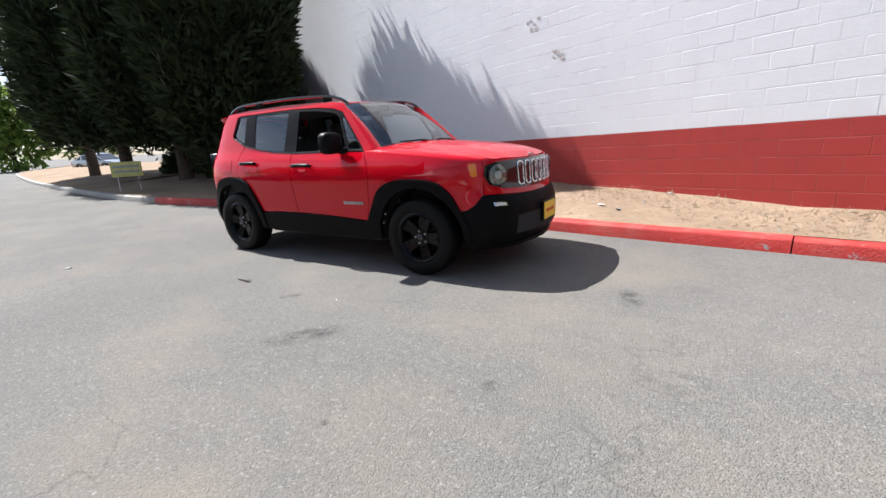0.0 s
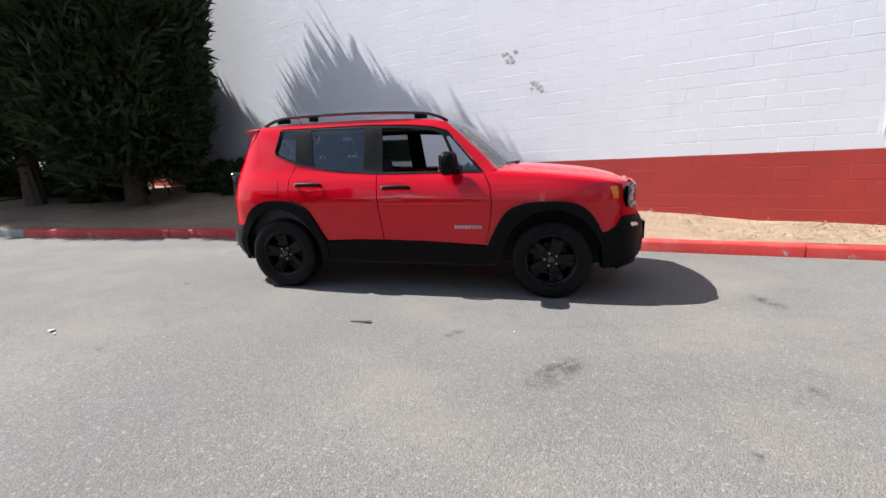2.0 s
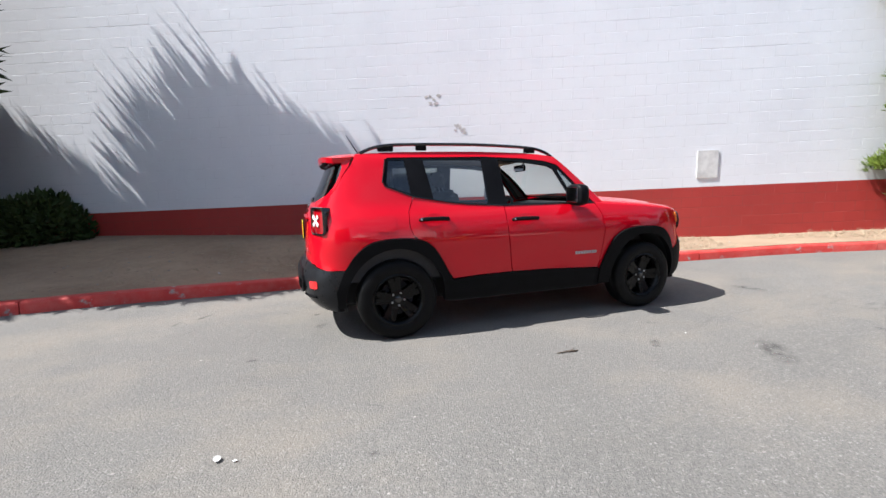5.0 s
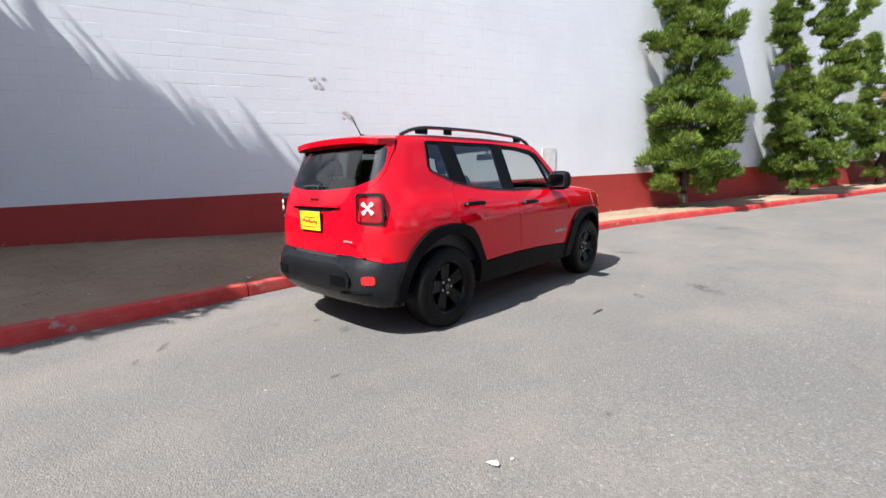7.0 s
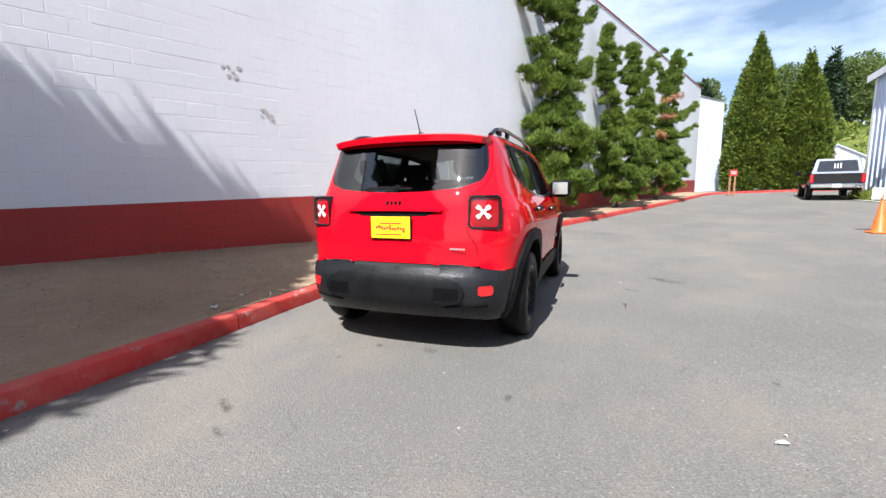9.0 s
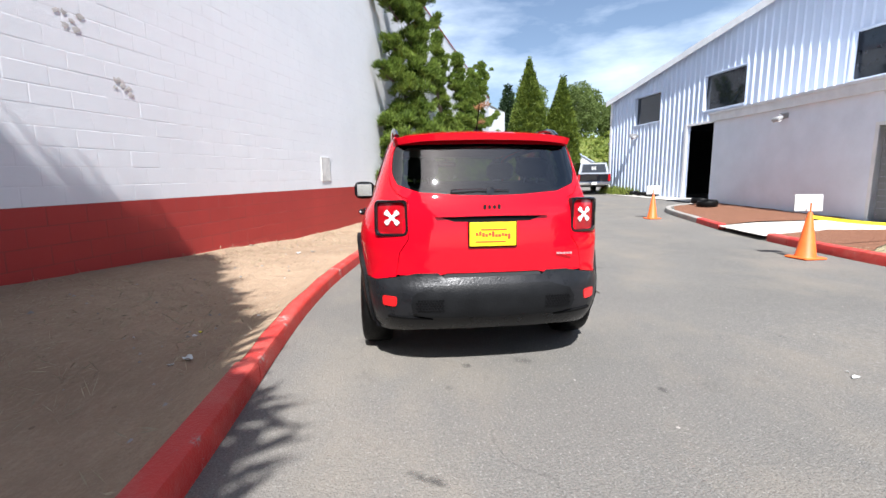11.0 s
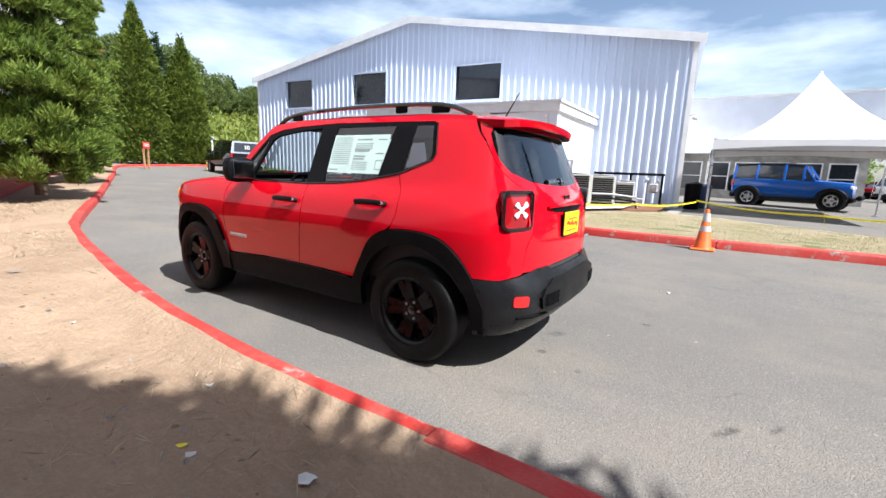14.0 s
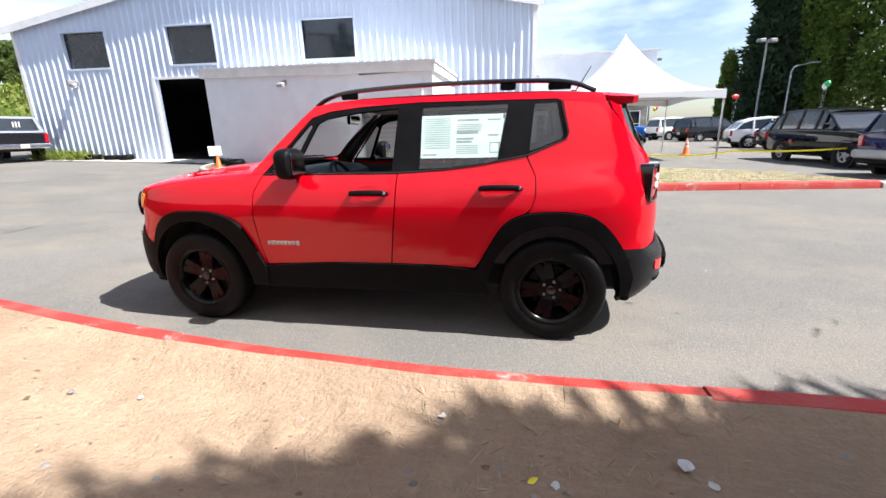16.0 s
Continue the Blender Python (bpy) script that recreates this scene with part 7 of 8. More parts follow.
VAN_GL = [(-2.4, 1.06), (-2.25, 1.60), (-1.9, 1.70), (-0.6, 1.73), (0.3, 1.66), (0.7, 1.52), (1.5, 1.02)]
CROSS_ST = [(-2.2, 0.48, 0.92), (-2.12, 0.40, 1.04), (-1.2, 0.32, 1.06), (0.5, 0.32, 1.02), (1.2, 0.34, 0.98), (1.9, 0.38, 0.86), (2.2, 0.44, 0.72)]
CROSS_GL = [(-2.02, 1.02), (-1.65, 1.40), (-1.2, 1.54), (-0.4, 1.60), (0.2, 1.55), (0.5, 1.44), (1.25, 0.98)]
SED_ST = [(-2.3, 0.5, 0.86), (-2.2, 0.38, 0.95), (-1.4, 0.30, 0.98), (0.6, 0.30, 0.94), (1.4, 0.32, 0.86), (2.1, 0.38, 0.74), (2.3, 0.44, 0.62)]
SED_GL = [(-1.75, 0.96), (-1.1, 1.36), (-0.5, 1.44), (0.1, 1.43), (0.4, 1.33), (1.15, 0.92)]

P_BLACK = make_paint("black_car_paint", (0.008, 0.008, 0.010))
P_WHITE = make_paint("white_car_paint", (0.72, 0.73, 0.74))
P_SILVER = make_paint("silver_car_paint", (0.42, 0.44, 0.46), 0.6)
P_BLUE = make_paint("blue_car_paint", (0.010, 0.085, 0.36))
P_NAVY = make_paint("navy_car_paint", (0.012, 0.016, 0.07))
P_RED2 = make_paint("dark_red_car_paint", (0.40, 0.012, 0.018))


def on_lot(x, y):
    return (x, y, level(x, y))


vehicle("black_suv", "large gloss black SUV parked facing the verge", on_lot(-11.5, -13.6), 97, P_BLACK, SUV_ST, SUV_GL, (1.42, -1.42), 0.38, 0.97)


def chrome_bumper(root):
    part("rear_bumper", MB().box((-2.42, 0, 0.62), (0.16, 1.8, 0.22), None, 0.04), M["midgrey"], root, "bright metal rear bumper")


vehicle("navy_truck", "dark navy truck parked tail out beside a black SUV", on_lot(-12.3, -9.55), 185, P_NAVY, SUV_ST, SUV_GL, (1.45, -1.45), 0.38, 0.97, extra=chrome_bumper)
vehicle("white_crossover", "white crossover in the car lot row", on_lot(-14.2, -23.4), 172, P_WHITE, CROSS_ST, CROSS_GL, (1.35, -1.35), 0.35, 0.90)
vehicle("dark_hatchback", "dark red-black hatchback in the car lot row", on_lot(-14.6, -20.7), 172, P_BLACK, CROSS_ST, CROSS_GL, (1.35, -1.35), 0.34, 0.90)
vehicle("black_minivan", "black minivan in the car lot row", on_lot(-14.6, -33.2), 200, P_BLACK, VAN_ST, VAN_GL, (1.5, -1.5), 0.34, 0.96)
vehicle("white_minivan", "white minivan in the car lot row", on_lot(-13.3, -36.0), 200, P_WHITE, VAN_ST, VAN_GL, (1.5, -1.5), 0.34, 0.96)
vehicle("red_sedan", "dark red sedan in the car lot row", on_lot(-13.8, -46.0), 212, P_RED2, SED_ST, SED_GL, (1.35, -1.35), 0.33, 0.89)
vehicle("black_sedan", "black sedan in the car lot row", on_lot(-11.3, -46.5), 200, P_BLACK, SED_ST, SED_GL, (1.35, -1.35), 0.33, 0.89)
vehicle("silver_sedan", "silver sedan far across the car lot", on_lot(-18.5, -30.5), 100, P_SILVER, SED_ST, SED_GL, (1.35, -1.35), 0.33, 0.89)
vehicle("white_sedan", "white sedan far across the car lot", on_lot(-20.5, -36.0), 100, P_WHITE, SED_ST, SED_GL, (1.35, -1.35), 0.33, 0.89)
vehicle("silver_minivan", "silver minivan far across the car lot", on_lot(-19.0, -21.5), 105, P_SILVER, VAN_ST, VAN_GL, (1.5, -1.5), 0.34, 0.95)
vehicle("silver_coupe", "silver sedan on the street past the dirt island", (-42.5, 13.2, 0), 20, P_SILVER, SED_ST, SED_GL, (1.35, -1.35), 0.33, 0.89, group="")


def offroad_extra(root):
    for side in (1, -1):
        for wx in (1.45, -1.45):
            part("fender_flare", MB().tube([(wx + 0.52 * math.cos(a), side * 0.93, 0.42 + 0.46 * math.sin(a)) for a in np.linspace(0.15, 2.99, 10)], 0.07, 6, None, 0.6), M["black"], root, "black fender flare", True)
        part("side_step", MB().tube([(-0.95, side * 0.88, 0.42), (0.95, side * 0.88, 0.42)], 0.04, 8), M["black"], root)
    part("spare_wheel", MB().lathe([(0.0, -0.1), (0.22, -0.11), (0.38, -0.10), (0.40, 0.0), (0.38, 0.10), (0.0, 0.1)], 24, pose(-2.28, 0, 0.98, 0, 90, 0)), M["rubber"], root, "", True)
    part("bull_bar", MB().box((2.28, 0, 0.55), (0.18, 1.7, 0.20), None, 0.05), M["black"], root)


OFF_ST = [(-2.12, 0.55, 1.22), (-2.08, 0.50, 1.24), (-1.0, 0.48, 1.22), (0.6, 0.48, 1.20), (0.95, 0.50, 1.20), (1.9, 0.58, 1.14), (2.05, 0.62, 1.08)]
OFF_GL = [(-2.08, 1.23), (-2.04, 1.80), (-1.2, 1.85), (-0.2, 1.85), (0.45, 1.80), (0.85, 1.21)]
vehicle("blue_offroader", "bright blue boxy four-door offroader parked under the tent", on_lot(-5.15, -21.6), 166, P_BLUE, OFF_ST, OFF_GL, (1.45, -1.45), 0.40, 0.80, "steel", group="", extra=offroad_extra, roof_mat=M["black"])


def build_pickup():
    x, y = 22.7, -12.2
    root = thing("pickup_truck", "black pickup truck with a white-backed canopy, parked in the lane", "truck", (x, y, level(x, y)), -15)
    st = [(-2.75, 0.62, 1.10), (-2.70, 0.58, 1.14), (-0.9, 0.52, 1.14), (0.6, 0.50, 1.13), (1.4, 0.52, 1.14), (2.4, 0.58, 1.06), (2.75, 0.62, 0.95)]
    rows = []
    for sx, zb, zt in st:
        w = 0.97
        half = [(w * 0.93, zb), (w, zb + 0.15), (w, zt - 0.12), (w * 0.96, zt), (w * 0.5, zt + 0.01)]
        rows.append([(sx, a, b) for a, b in half] + [(sx, -a, b) for a, b in reversed(half)])
    n = len(rows[0])
    m = MB().add([p for r in rows for p in r], [(i * n + j, i * n + (j + 1) % n, (i + 1) * n + (j + 1) % n, (i + 1) * n + j) for i in range(len(rows) - 1) for j in range(n)] + [tuple(range(n)), tuple((len(rows) - 1) * n + j for j in range(n - 1, -1, -1))])
    part("body", m, P_BLACK, root, "", True, 0.7)
    m = MB()
    cab = [(-0.85, 1.14), (-0.75, 1.86), (0.55, 1.88), (1.35, 1.15)]
    for side in (1,):
        vs = [(a, 0.90, b) if b < 1.3 else (a, 0.74, b) for a, b in cab]
        m.add(vs + [(a, -c, b) for a, c, b in vs], [(0, 1, 2, 3), (7, 6, 5, 4), (0, 4, 5, 1), (1, 5, 6, 2), (2, 6, 7, 3)])
    part("cab", m, M["window"], root)
    part("cab_roof", MB().box((-0.1, 0, 1.88), (1.35, 1.52, 0.06), None, 0.025), P_BLACK, root)
    m = MB()
    cap = [(-2.68, 1.15), (-2.52, 1.84), (-0.82, 1.88), (-0.80, 1.15)]
    vs = [(a, 0.92, b) if b < 1.3 else (a, 0.76, b) for a, b in cap]
    m.add(vs + [(a, -c, b) for a, c, b in vs], [(0, 1, 2, 3), (7, 6, 5, 4), (1, 5, 6, 2), (2, 6, 7, 3)])
    part("canopy", m, P_BLACK, root, "black canopy over the bed")
    m = MB().add([(-2.69, 0.90, 1.16), (-2.69, -0.90, 1.16), (-2.535, -0.74, 1.83), (-2.535, 0.74, 1.83)], [(0, 1, 2, 3)])
    part("canopy_back", m, P_SILVER, root, "pale canopy back")
    m = MB().add([(-2.695, 0.72, 1.26), (-2.695, -0.72, 1.26), (-2.57, -0.64, 1.74), (-2.57, 0.64, 1.74)], [(0, 1, 2, 3)])
    part("canopy_window", m, M["window"], root)
    m = MB()
    for i in range(3):
        m.box((-2.66, 0.10 - i * 0.1, 1.5), (0.01, 0.05, 0.22), None)
    part("window_sticker", m, M["litter"], root)
    part("tailgate", MB().box((-2.765, 0, 0.88), (0.04, 1.60, 0.42), None, 0.015), P_BLACK, root)
    part("bumper", MB().box((-2.86, 0, 0.60), (0.18, 1.90, 0.20), None, 0.04), M["chrome"], root, "chrome rear bumper")
    part("plate", MB().box((-2.955, 0, 0.60), (0.01, 0.31, 0.15)), M["litter"], root)
    for side in (1, -1):
        part("tail_lamp", MB().box((-2.755, side * 0.885, 0.93), (0.05, 0.15, 0.40), None, 0.02), M["redlens"], root)
        for wx in (1.75, -1.75):
            w = part("wheel", MB(), M["rubber"], root)
            base = pose(wx, side * 0.86, 0.39, -90 * side, 0, 0)
            part("tyre", MB().lathe([(0.24, -0.12), (0.37, -0.12), (0.39, -0.08), (0.39, 0.08), (0.37, 0.12), (0.24, 0.12)], 26, base, True), M["rubber"], w, "", True)
            part("rim", MB().lathe([(0.24, 0.10), (0.2, 0.06), (0.1, 0.05), (0.06, 0.09), (0, 0.09)], 24, base), M["midgrey"], w, "", True)
            part("wheel_arch", MB().lathe([(0.46, -0.06), (0.46, 0.112), (0, 0.01)], 26, base), M["dark"], w)
        part("door_mirror", MB().box((1.0, side * 1.10, 1.28), (0.10, 0.24, 0.22), None, 0.03), M["black"], root)
    part("underbody", MB().box((0, 0, 0.5), (4.6, 1.5, 0.24), None, 0.04), M["dark"], root)


build_pickup()


# ---- tent ----
def build_tent():
    cx, cy, hw = -4.95, -16.7, 2.85
    z0 = level(cx, cy)
    root = thing("party_tent", "white high-peak canopy tent on metal poles", "tent", (cx, cy, z0), 3)
    n, k = 16, 10
    vs, fs = [], []
    for j in range(k + 1):
        t = j / k
        z = 2.45 + 2.5 * t ** 1.75 if t > 0 else 2.45
        r = hw * (1 - t) + 0.04
        z = 2.40 + 2.35 * (t**1.9)
        r = hw * (1 - t * 0.985)
        for i in range(n * 4):
            e, u = divmod(i, n)
            u = u / n * 2 - 1
            p = [(u, -1), (1, u), (-u, 1), (-1, -u)][e]
            vs.append((p[0] * r, p[1] * r, z))
    m4 = n * 4
    fs = [(j * m4 + i, j * m4 + (i + 1) % m4, (j + 1) * m4 + (i + 1) % m4, (j + 1) * m4 + i) for j in range(k) for i in range(m4)] + [tuple(k * m4 + i for i in range(m4))]
    part("canopy", MB().add(vs, fs), M["canvas"], root, "taut white vinyl roof", True)
    m = MB()
    low = []
    for i in range(m4):
        x, y, z = vs[i]
        u = (i % n) / n
        low.append((x * 1.002, y * 1.002, 2.10 + 0.12 * math.sin(math.pi * u)))
    m.add([(x, y, z) for x, y, z in vs[:m4]] + low, [(i, (i + 1) % m4, m4 + (i + 1) % m4, m4 + i) for i in range(m4)])
    part("valance", m, M["canvas"], root, "white scalloped valance", True)
    for sx in (-1, 1):
        for sy in (-1, 1):
            pl = part("pole", MB().tube([(sx * hw * 0.985, sy * hw * 0.985, 0), (sx * hw * 0.985, sy * hw * 0.985, 2.45)], 0.035, 8), M["steel"], root, "", True)
            part("foot_plate", MB().box((sx * hw * 0.985, sy * hw * 0.985, 0.01), (0.18, 0.18, 0.02)), M["steel"], pl)
    m = MB()
    for a, b in (((-1, -1), (1, -1)), ((1, -1), (1, 1)), ((1, 1), (-1, 1)), ((-1, 1), (-1, -1))):
        m.tube([(a[0] * hw * 0.97, a[1] * hw * 0.97, 2.40), (b[0] * hw * 0.97, b[1] * hw * 0.97, 2.40)], 0.025, 6)
    part("top_frame", m, M["steel"], root)
    part("peak_cap", MB().lathe([(0.06, 4.70), (0.05, 4.80), (0.0, 4.87)], 10), M["canvas"], root)


build_tent()


# ---- cones, tape, signs ----
def cone(at, white_bands, card):
    root = thing("traffic_cone", "orange traffic cone holding a white card" if card else "orange traffic cone with white reflective bands", "traffic cone", at, group="traffic cones")
    part("cone_body", MB().lathe([(0.150, 0.03), (0.135, 0.05), (0.032, 0.70), (0.024, 0.715), (0.0, 0.715)], 20), M["orange"], root, "", True)
    part("cone_base", MB().box((0, 0, 0.017), (0.37, 0.37, 0.034), None, 0.012), M["orange"], root)
    if white_bands:
        for z0, z1 in ((0.33, 0.42), (0.50, 0.64)):
            r = lambda z: 0.135 - (z - 0.05) / 0.65 * 0.103 + 0.003
            part("reflective_band", MB().lathe([(r(z0) - 0.004, z0), (r(z0), z0), (r(z1), z1), (r(z1) - 0.004, z1)], 20), M["litter"], root)
    if card:
        part("card", MB().box((0, 0, 0.86), (0.36, 0.02, 0.26), pose(0, 0, 0, 6, 0, 65), 0.004), M["litter"], root, "blank white card")
        part("stick", MB().tube([(0, 0, 0.69), (0, 0, 0.86)], 0.012, 6), M["orange"], root)
    return root


cone((1.15, -5.72, level(1.15, -5.72)), False, True)
cone((-2.62, -5.78, level(-2.62, -5.78)), True, False)
cone((7.3, -7.12, level(7.3, -7.12)), False, True)
cone((-8.0, -17.5, level(-8.0, -17.5)), True, False)


def tape(points, sag):
    m = MB()
    for a, b in zip(points, points[1:]):
        n = 14
        q = []
        for i in range(n + 1):
            t = i / n
            q.append((a[0] + (b[0] - a[0]) * t, a[1] + (b[1] - a[1]) * t, a[2] + (b[2] - a[2]) * t - sag * math.sin(math.pi * t)))
        vs = [p for x, y, z in q for p in ((x, y, z), (x + 0.008 * math.sin(z * 40), y, z + 0.05))]
        m.add(vs, [(2 * i, 2 * i + 2, 2 * i + 3, 2 * i + 1) for i in range(n)])
    single("barrier_tape", m, M["tape"], "yellow plastic barrier tape sagging between cones", "tape")


tape([(1.15, -5.74, 0.66), (1.65, -9.75, 0.48)], 0.10)
tape([(1.65, -9.75, 0.48), (-0.6, -10.9, 0.45), (-2.0, -13.7, 0.50)], 0.08)
tape([(-2.0, -13.75, 0.55), (-5.0, -11.8, 0.42), (-7.5, -11.9, 0.50), (-12.0, -12.0, 0.62), (-17, -11.6, 0.7)], 0.08)
tape([(-5.0, -11.8, 0.50), (-5.06, -11.75, 0.12)], 0.0)


def build_yard_sign():
    x, y = -10.95, 2.05
    root = thing("yard_sign", "small pale yellow lawn sign with dark lines", "sign", (x, y, dirt_z(x, y)), 62)
    part("board", MB().box((0, 0, 0.62), (0.75, 0.02, 0.42), None, 0.004), plain("pale_yellow_board", (0.55, 0.52, 0.18), 0.6), root)
    m = MB()
    for z, w in ((0.70, 0.62), (0.56, 0.60)):
        m.box((0, -0.012, z), (w, 0.004, 0.06))
    part("print", m, M["ink"], root)
    for sx in (-0.25, 0.25):
        part("stake", MB().tube([(sx, 0.0, -0.1), (sx, 0.0, 0.45)], 0.01, 6), M["steel"], root)


build_yard_sign()


def build_fire_sign():
    x, y = 26.6, -9.0
    root = thing("post_sign", "small red sign between two wooden posts at the kerb", "sign", (x, y, level(x, y)), -60)
    for sx in (-0.18, 0.18):
        part("post", MB().box((sx, 0, 0.62), (0.09, 0.09, 1.25), None, 0.012), M["wood"], root)
    part("board", MB().box((0, -0.055, 1.42), (0.55, 0.02, 0.40), None, 0.005), M["redkerb"], root)
    m = MB()
    for z in (1.48, 1.38):
        m.box((0, -0.068, z), (0.38, 0.004, 0.05))
    part("print", m, M["litter"], root)


build_fire_sign()


def build_hydrant():
    x, y = 26.9, -12.9
    root = thing("hydrant", "short yellow fire hydrant at the kerb", "hydrant", (x, y, level(x, y)))
    part("barrel", MB().lathe([(0.16, 0), (0.16, 0.05), (0.11, 0.07), (0.11, 0.5), (0.14, 0.52), (0.14, 0.56), (0.09, 0.66), (0.03, 0.72), (0, 0.73)], 16), M["tape"], root, "", True)
    for a in (0, 90, 180):
        part("outlet", MB().lathe([(0.05, 0), (0.05, 0.16), (0, 0.165)], 10, Matrix.Translation((0, 0, 0.42)) @ Euler((0, radians(90), radians(a))).to_matrix().to_4x4()), M["tape"], root)


build_hydrant()


# ---- fittings on the buildings ----
def wall_lamp(p, out, label):
    """A bracket lamp: p on the wall, out its outward direction."""
    a = math.degrees(math.atan2(out[1], out[0]))
    root = thing("wall_lamp", label, "lamp", p, a)
    part("back_plate", MB().box((0.02, 0, 0), (0.04, 0.22, 0.16), None, 0.01), M["midgrey"], root)
    part("arm", MB().tube([(0.03, 0, 0.02), (0.16, 0, 0.05), (0.22, 0, 0.03)], 0.02, 8), M["midgrey"], root, "", True)
    part("head", MB().box((0.26, 0, 0.0), (0.20, 0.30, 0.12), pose(0, 0, 0, 0, 20, 0), 0.03), M["midgrey"], root)
    part("lens", MB().box((0.27, 0, -0.075), (0.15, 0.24, 0.02), pose(0, 0, 0, 0, 20, 0)), M["whitelens"], root)
    return root


wall_lamp(annex_pt(5.65, 3.22, 0.0), ANO, "small grey bracket floodlight on the annex wall")
part("hood", MB().box((0.26, 0, 0.02), (0.44, 0.10, 0.20), None, 0.02), M["grey"], wall_lamp(barn_pt(19.87, 3.85, 0.03), BO, "small grey bracket lamp on the barn siding"))
wall_lamp(barn_pt(22.42, 3.8, -0.2), BD, "white floodlight at the barn corner")
wall_lamp(barn_pt(0.0, 3.6, -0.8), -BD, "small floodlight on the barn side wall")


def build_ac(at, rz, w, d, hgt, fan):
    root = thing("condenser_unit", "pale grey outdoor air-conditioning condenser on a pad", "air conditioner", at, rz, group="condensers")
    part("casing", MB().box((0, 0, hgt / 2 + 0.06), (w, d, hgt), None, 0.02), plain("beige_grey_casing", (0.36, 0.355, 0.32), 0.5, var=0.1), root)
    for i in range(int(hgt / 0.07) - 1):
        part("louvre", MB().box((0, d / 2 + 0.006, 0.14 + i * 0.07), (w * 0.92, 0.014, 0.052)), M["dark"], root)
    part("fan_guard", MB().lathe([(0.05, 0), (min(w, d) * 0.40, 0), (min(w, d) * 0.42, 0.03), (min(w, d) * 0.40, 0.05), (0.05, 0.05)], 24, Matrix.Translation((0, 0, hgt + 0.06))), M["grey"], root, "", True)
    part("feet", MB().box((0, 0, 0.03), (w * 0.9, d * 0.9, 0.06)), M["black"], root)


def pad_z(x, y):
    return level(x, y) + 0.20


patch("equipment_pad", [(0.55, -9.95), (1.75, -10.9), (1.75, -13.6), (-0.2, -13.6), (-0.2, -11.2)], M["concrete"], "raised concrete equipment pad", "pavement", 0.20, 0.6)
build_ac((1.25, -11.15, pad_z(1.25, -11.15)), 8, 0.85, 0.80, 0.92, True)
build_ac((0.75, -12.35, pad_z(0.75, -12.35)), 8, 0.80, 0.80, 0.88, True)
build_ac((0.2, -13.3, pad_z(0.2, -13.3)), 8, 0.6, 0.5, 0.7, True)


def build_pipes():
    root = thing("pipe_rack", "black steel rack with grey pipes beside the condensers", "pipes", (0, 0, 0))
    z0 = level(0, -13)
    part("rack", MB().tube([(-0.9, -14.3, z0 + 1.25), (1.4, -13.9, z0 + 1.25)], 0.05, 6).tube([(-0.9, -14.0, z0 + 1.25), (1.4, -13.6, z0 + 1.25)], 0.05, 6), M["black"], root)
    for x in (-0.85, 0.2, 1.3):
        part("rack_post", MB().box((x, -14.15, z0 + 0.62), (0.07, 0.07, 1.25)), M["black"], root)
    for k, (y, z) in enumerate(((-11.6, 0.42), (-11.7, 0.55), (-12.8, 0.45))):
        part("pipe", MB().tube([(1.0, y, z0 + z), (0.3, y - 0.3, z0 + z), (-0.35, y - 0.7, z0 + z - 0.08), (-0.4, y - 0.7, z0 + 0.1)], 0.035, 8), M["midgrey"] if k else M["black"], root, "", True)
    for x, y in ((1.6, -10.95), (1.62, -11.5)):
        part("vent_stub", MB().lathe([(0.06, 0), (0.06, 1.35), (0.09, 1.36), (0.09, 1.42), (0, 1.44)], 10, Matrix.Translation((x, y, z0 + 0.2))), M["steel"], root, "", True)
    g = thing("gas_meter", "grey gas meter with bent pipes against the barn", "meter", (-0.55, -14.5, level(-0.5, -14.5) + 0.12))
    part("meter_body", MB().box((0, 0, 0.62), (0.32, 0.24, 0.34), None, 0.05), M["midgrey"], g)
    part("dial", MB().lathe([(0.06, 0), (0.06, 0.03), (0, 0.03)], 12, pose(0, 0.12, 0.66, -90, 0, 0)), M["litter"], g)
    for sx in (-0.22, 0.22):
        part("pipe", MB().tube([(sx, 0, -0.1), (sx, 0, 0.85), (sx * 0.5, 0, 0.95), (sx * 0.4, 0, 0.80)], 0.028, 8), M["midgrey"], g, "", True)
    part("regulator", MB().lathe([(0.0, 0), (0.1, 0.01), (0.11, 0.05), (0.04, 0.09), (0, 0.1)], 16, pose(0.22, 0, 0.88, 0, 60, 0)), M["midgrey"], g, "", True)


build_pipes()


def old_tyre(at, tilt, rz, r=0.33):
    ob = single("old_tyre", MB().lathe([(r * 0.6, -0.09), (r * 0.93, -0.10), (r, -0.06), (r, 0.06), (r * 0.93, 0.10), (r * 0.6, 0.09)], 24, None, True), M["rubber"], "worn black tyre lying by the barn", "tyre", "old tyres", smooth=True)
    ob.matrix_world = pose(at[0], at[1], at[2], tilt, 0, rz)


old_tyre((9.9, -10.7, level(9.9, -10.7) + 0.25), 8, 0)
old_tyre((9.2, -10.4, level(9.2, -10.4) + 0.23), -6, 20)
for k, x in enumerate((16.6, 17.3, 18.2)):
    y = -13.05 + 0.09 * (x - 16.6)
    old_tyre((x, y, level(x, y) + 0.14), 6 * (k - 1), 30 * k, 0.30 + 0.02 * k)


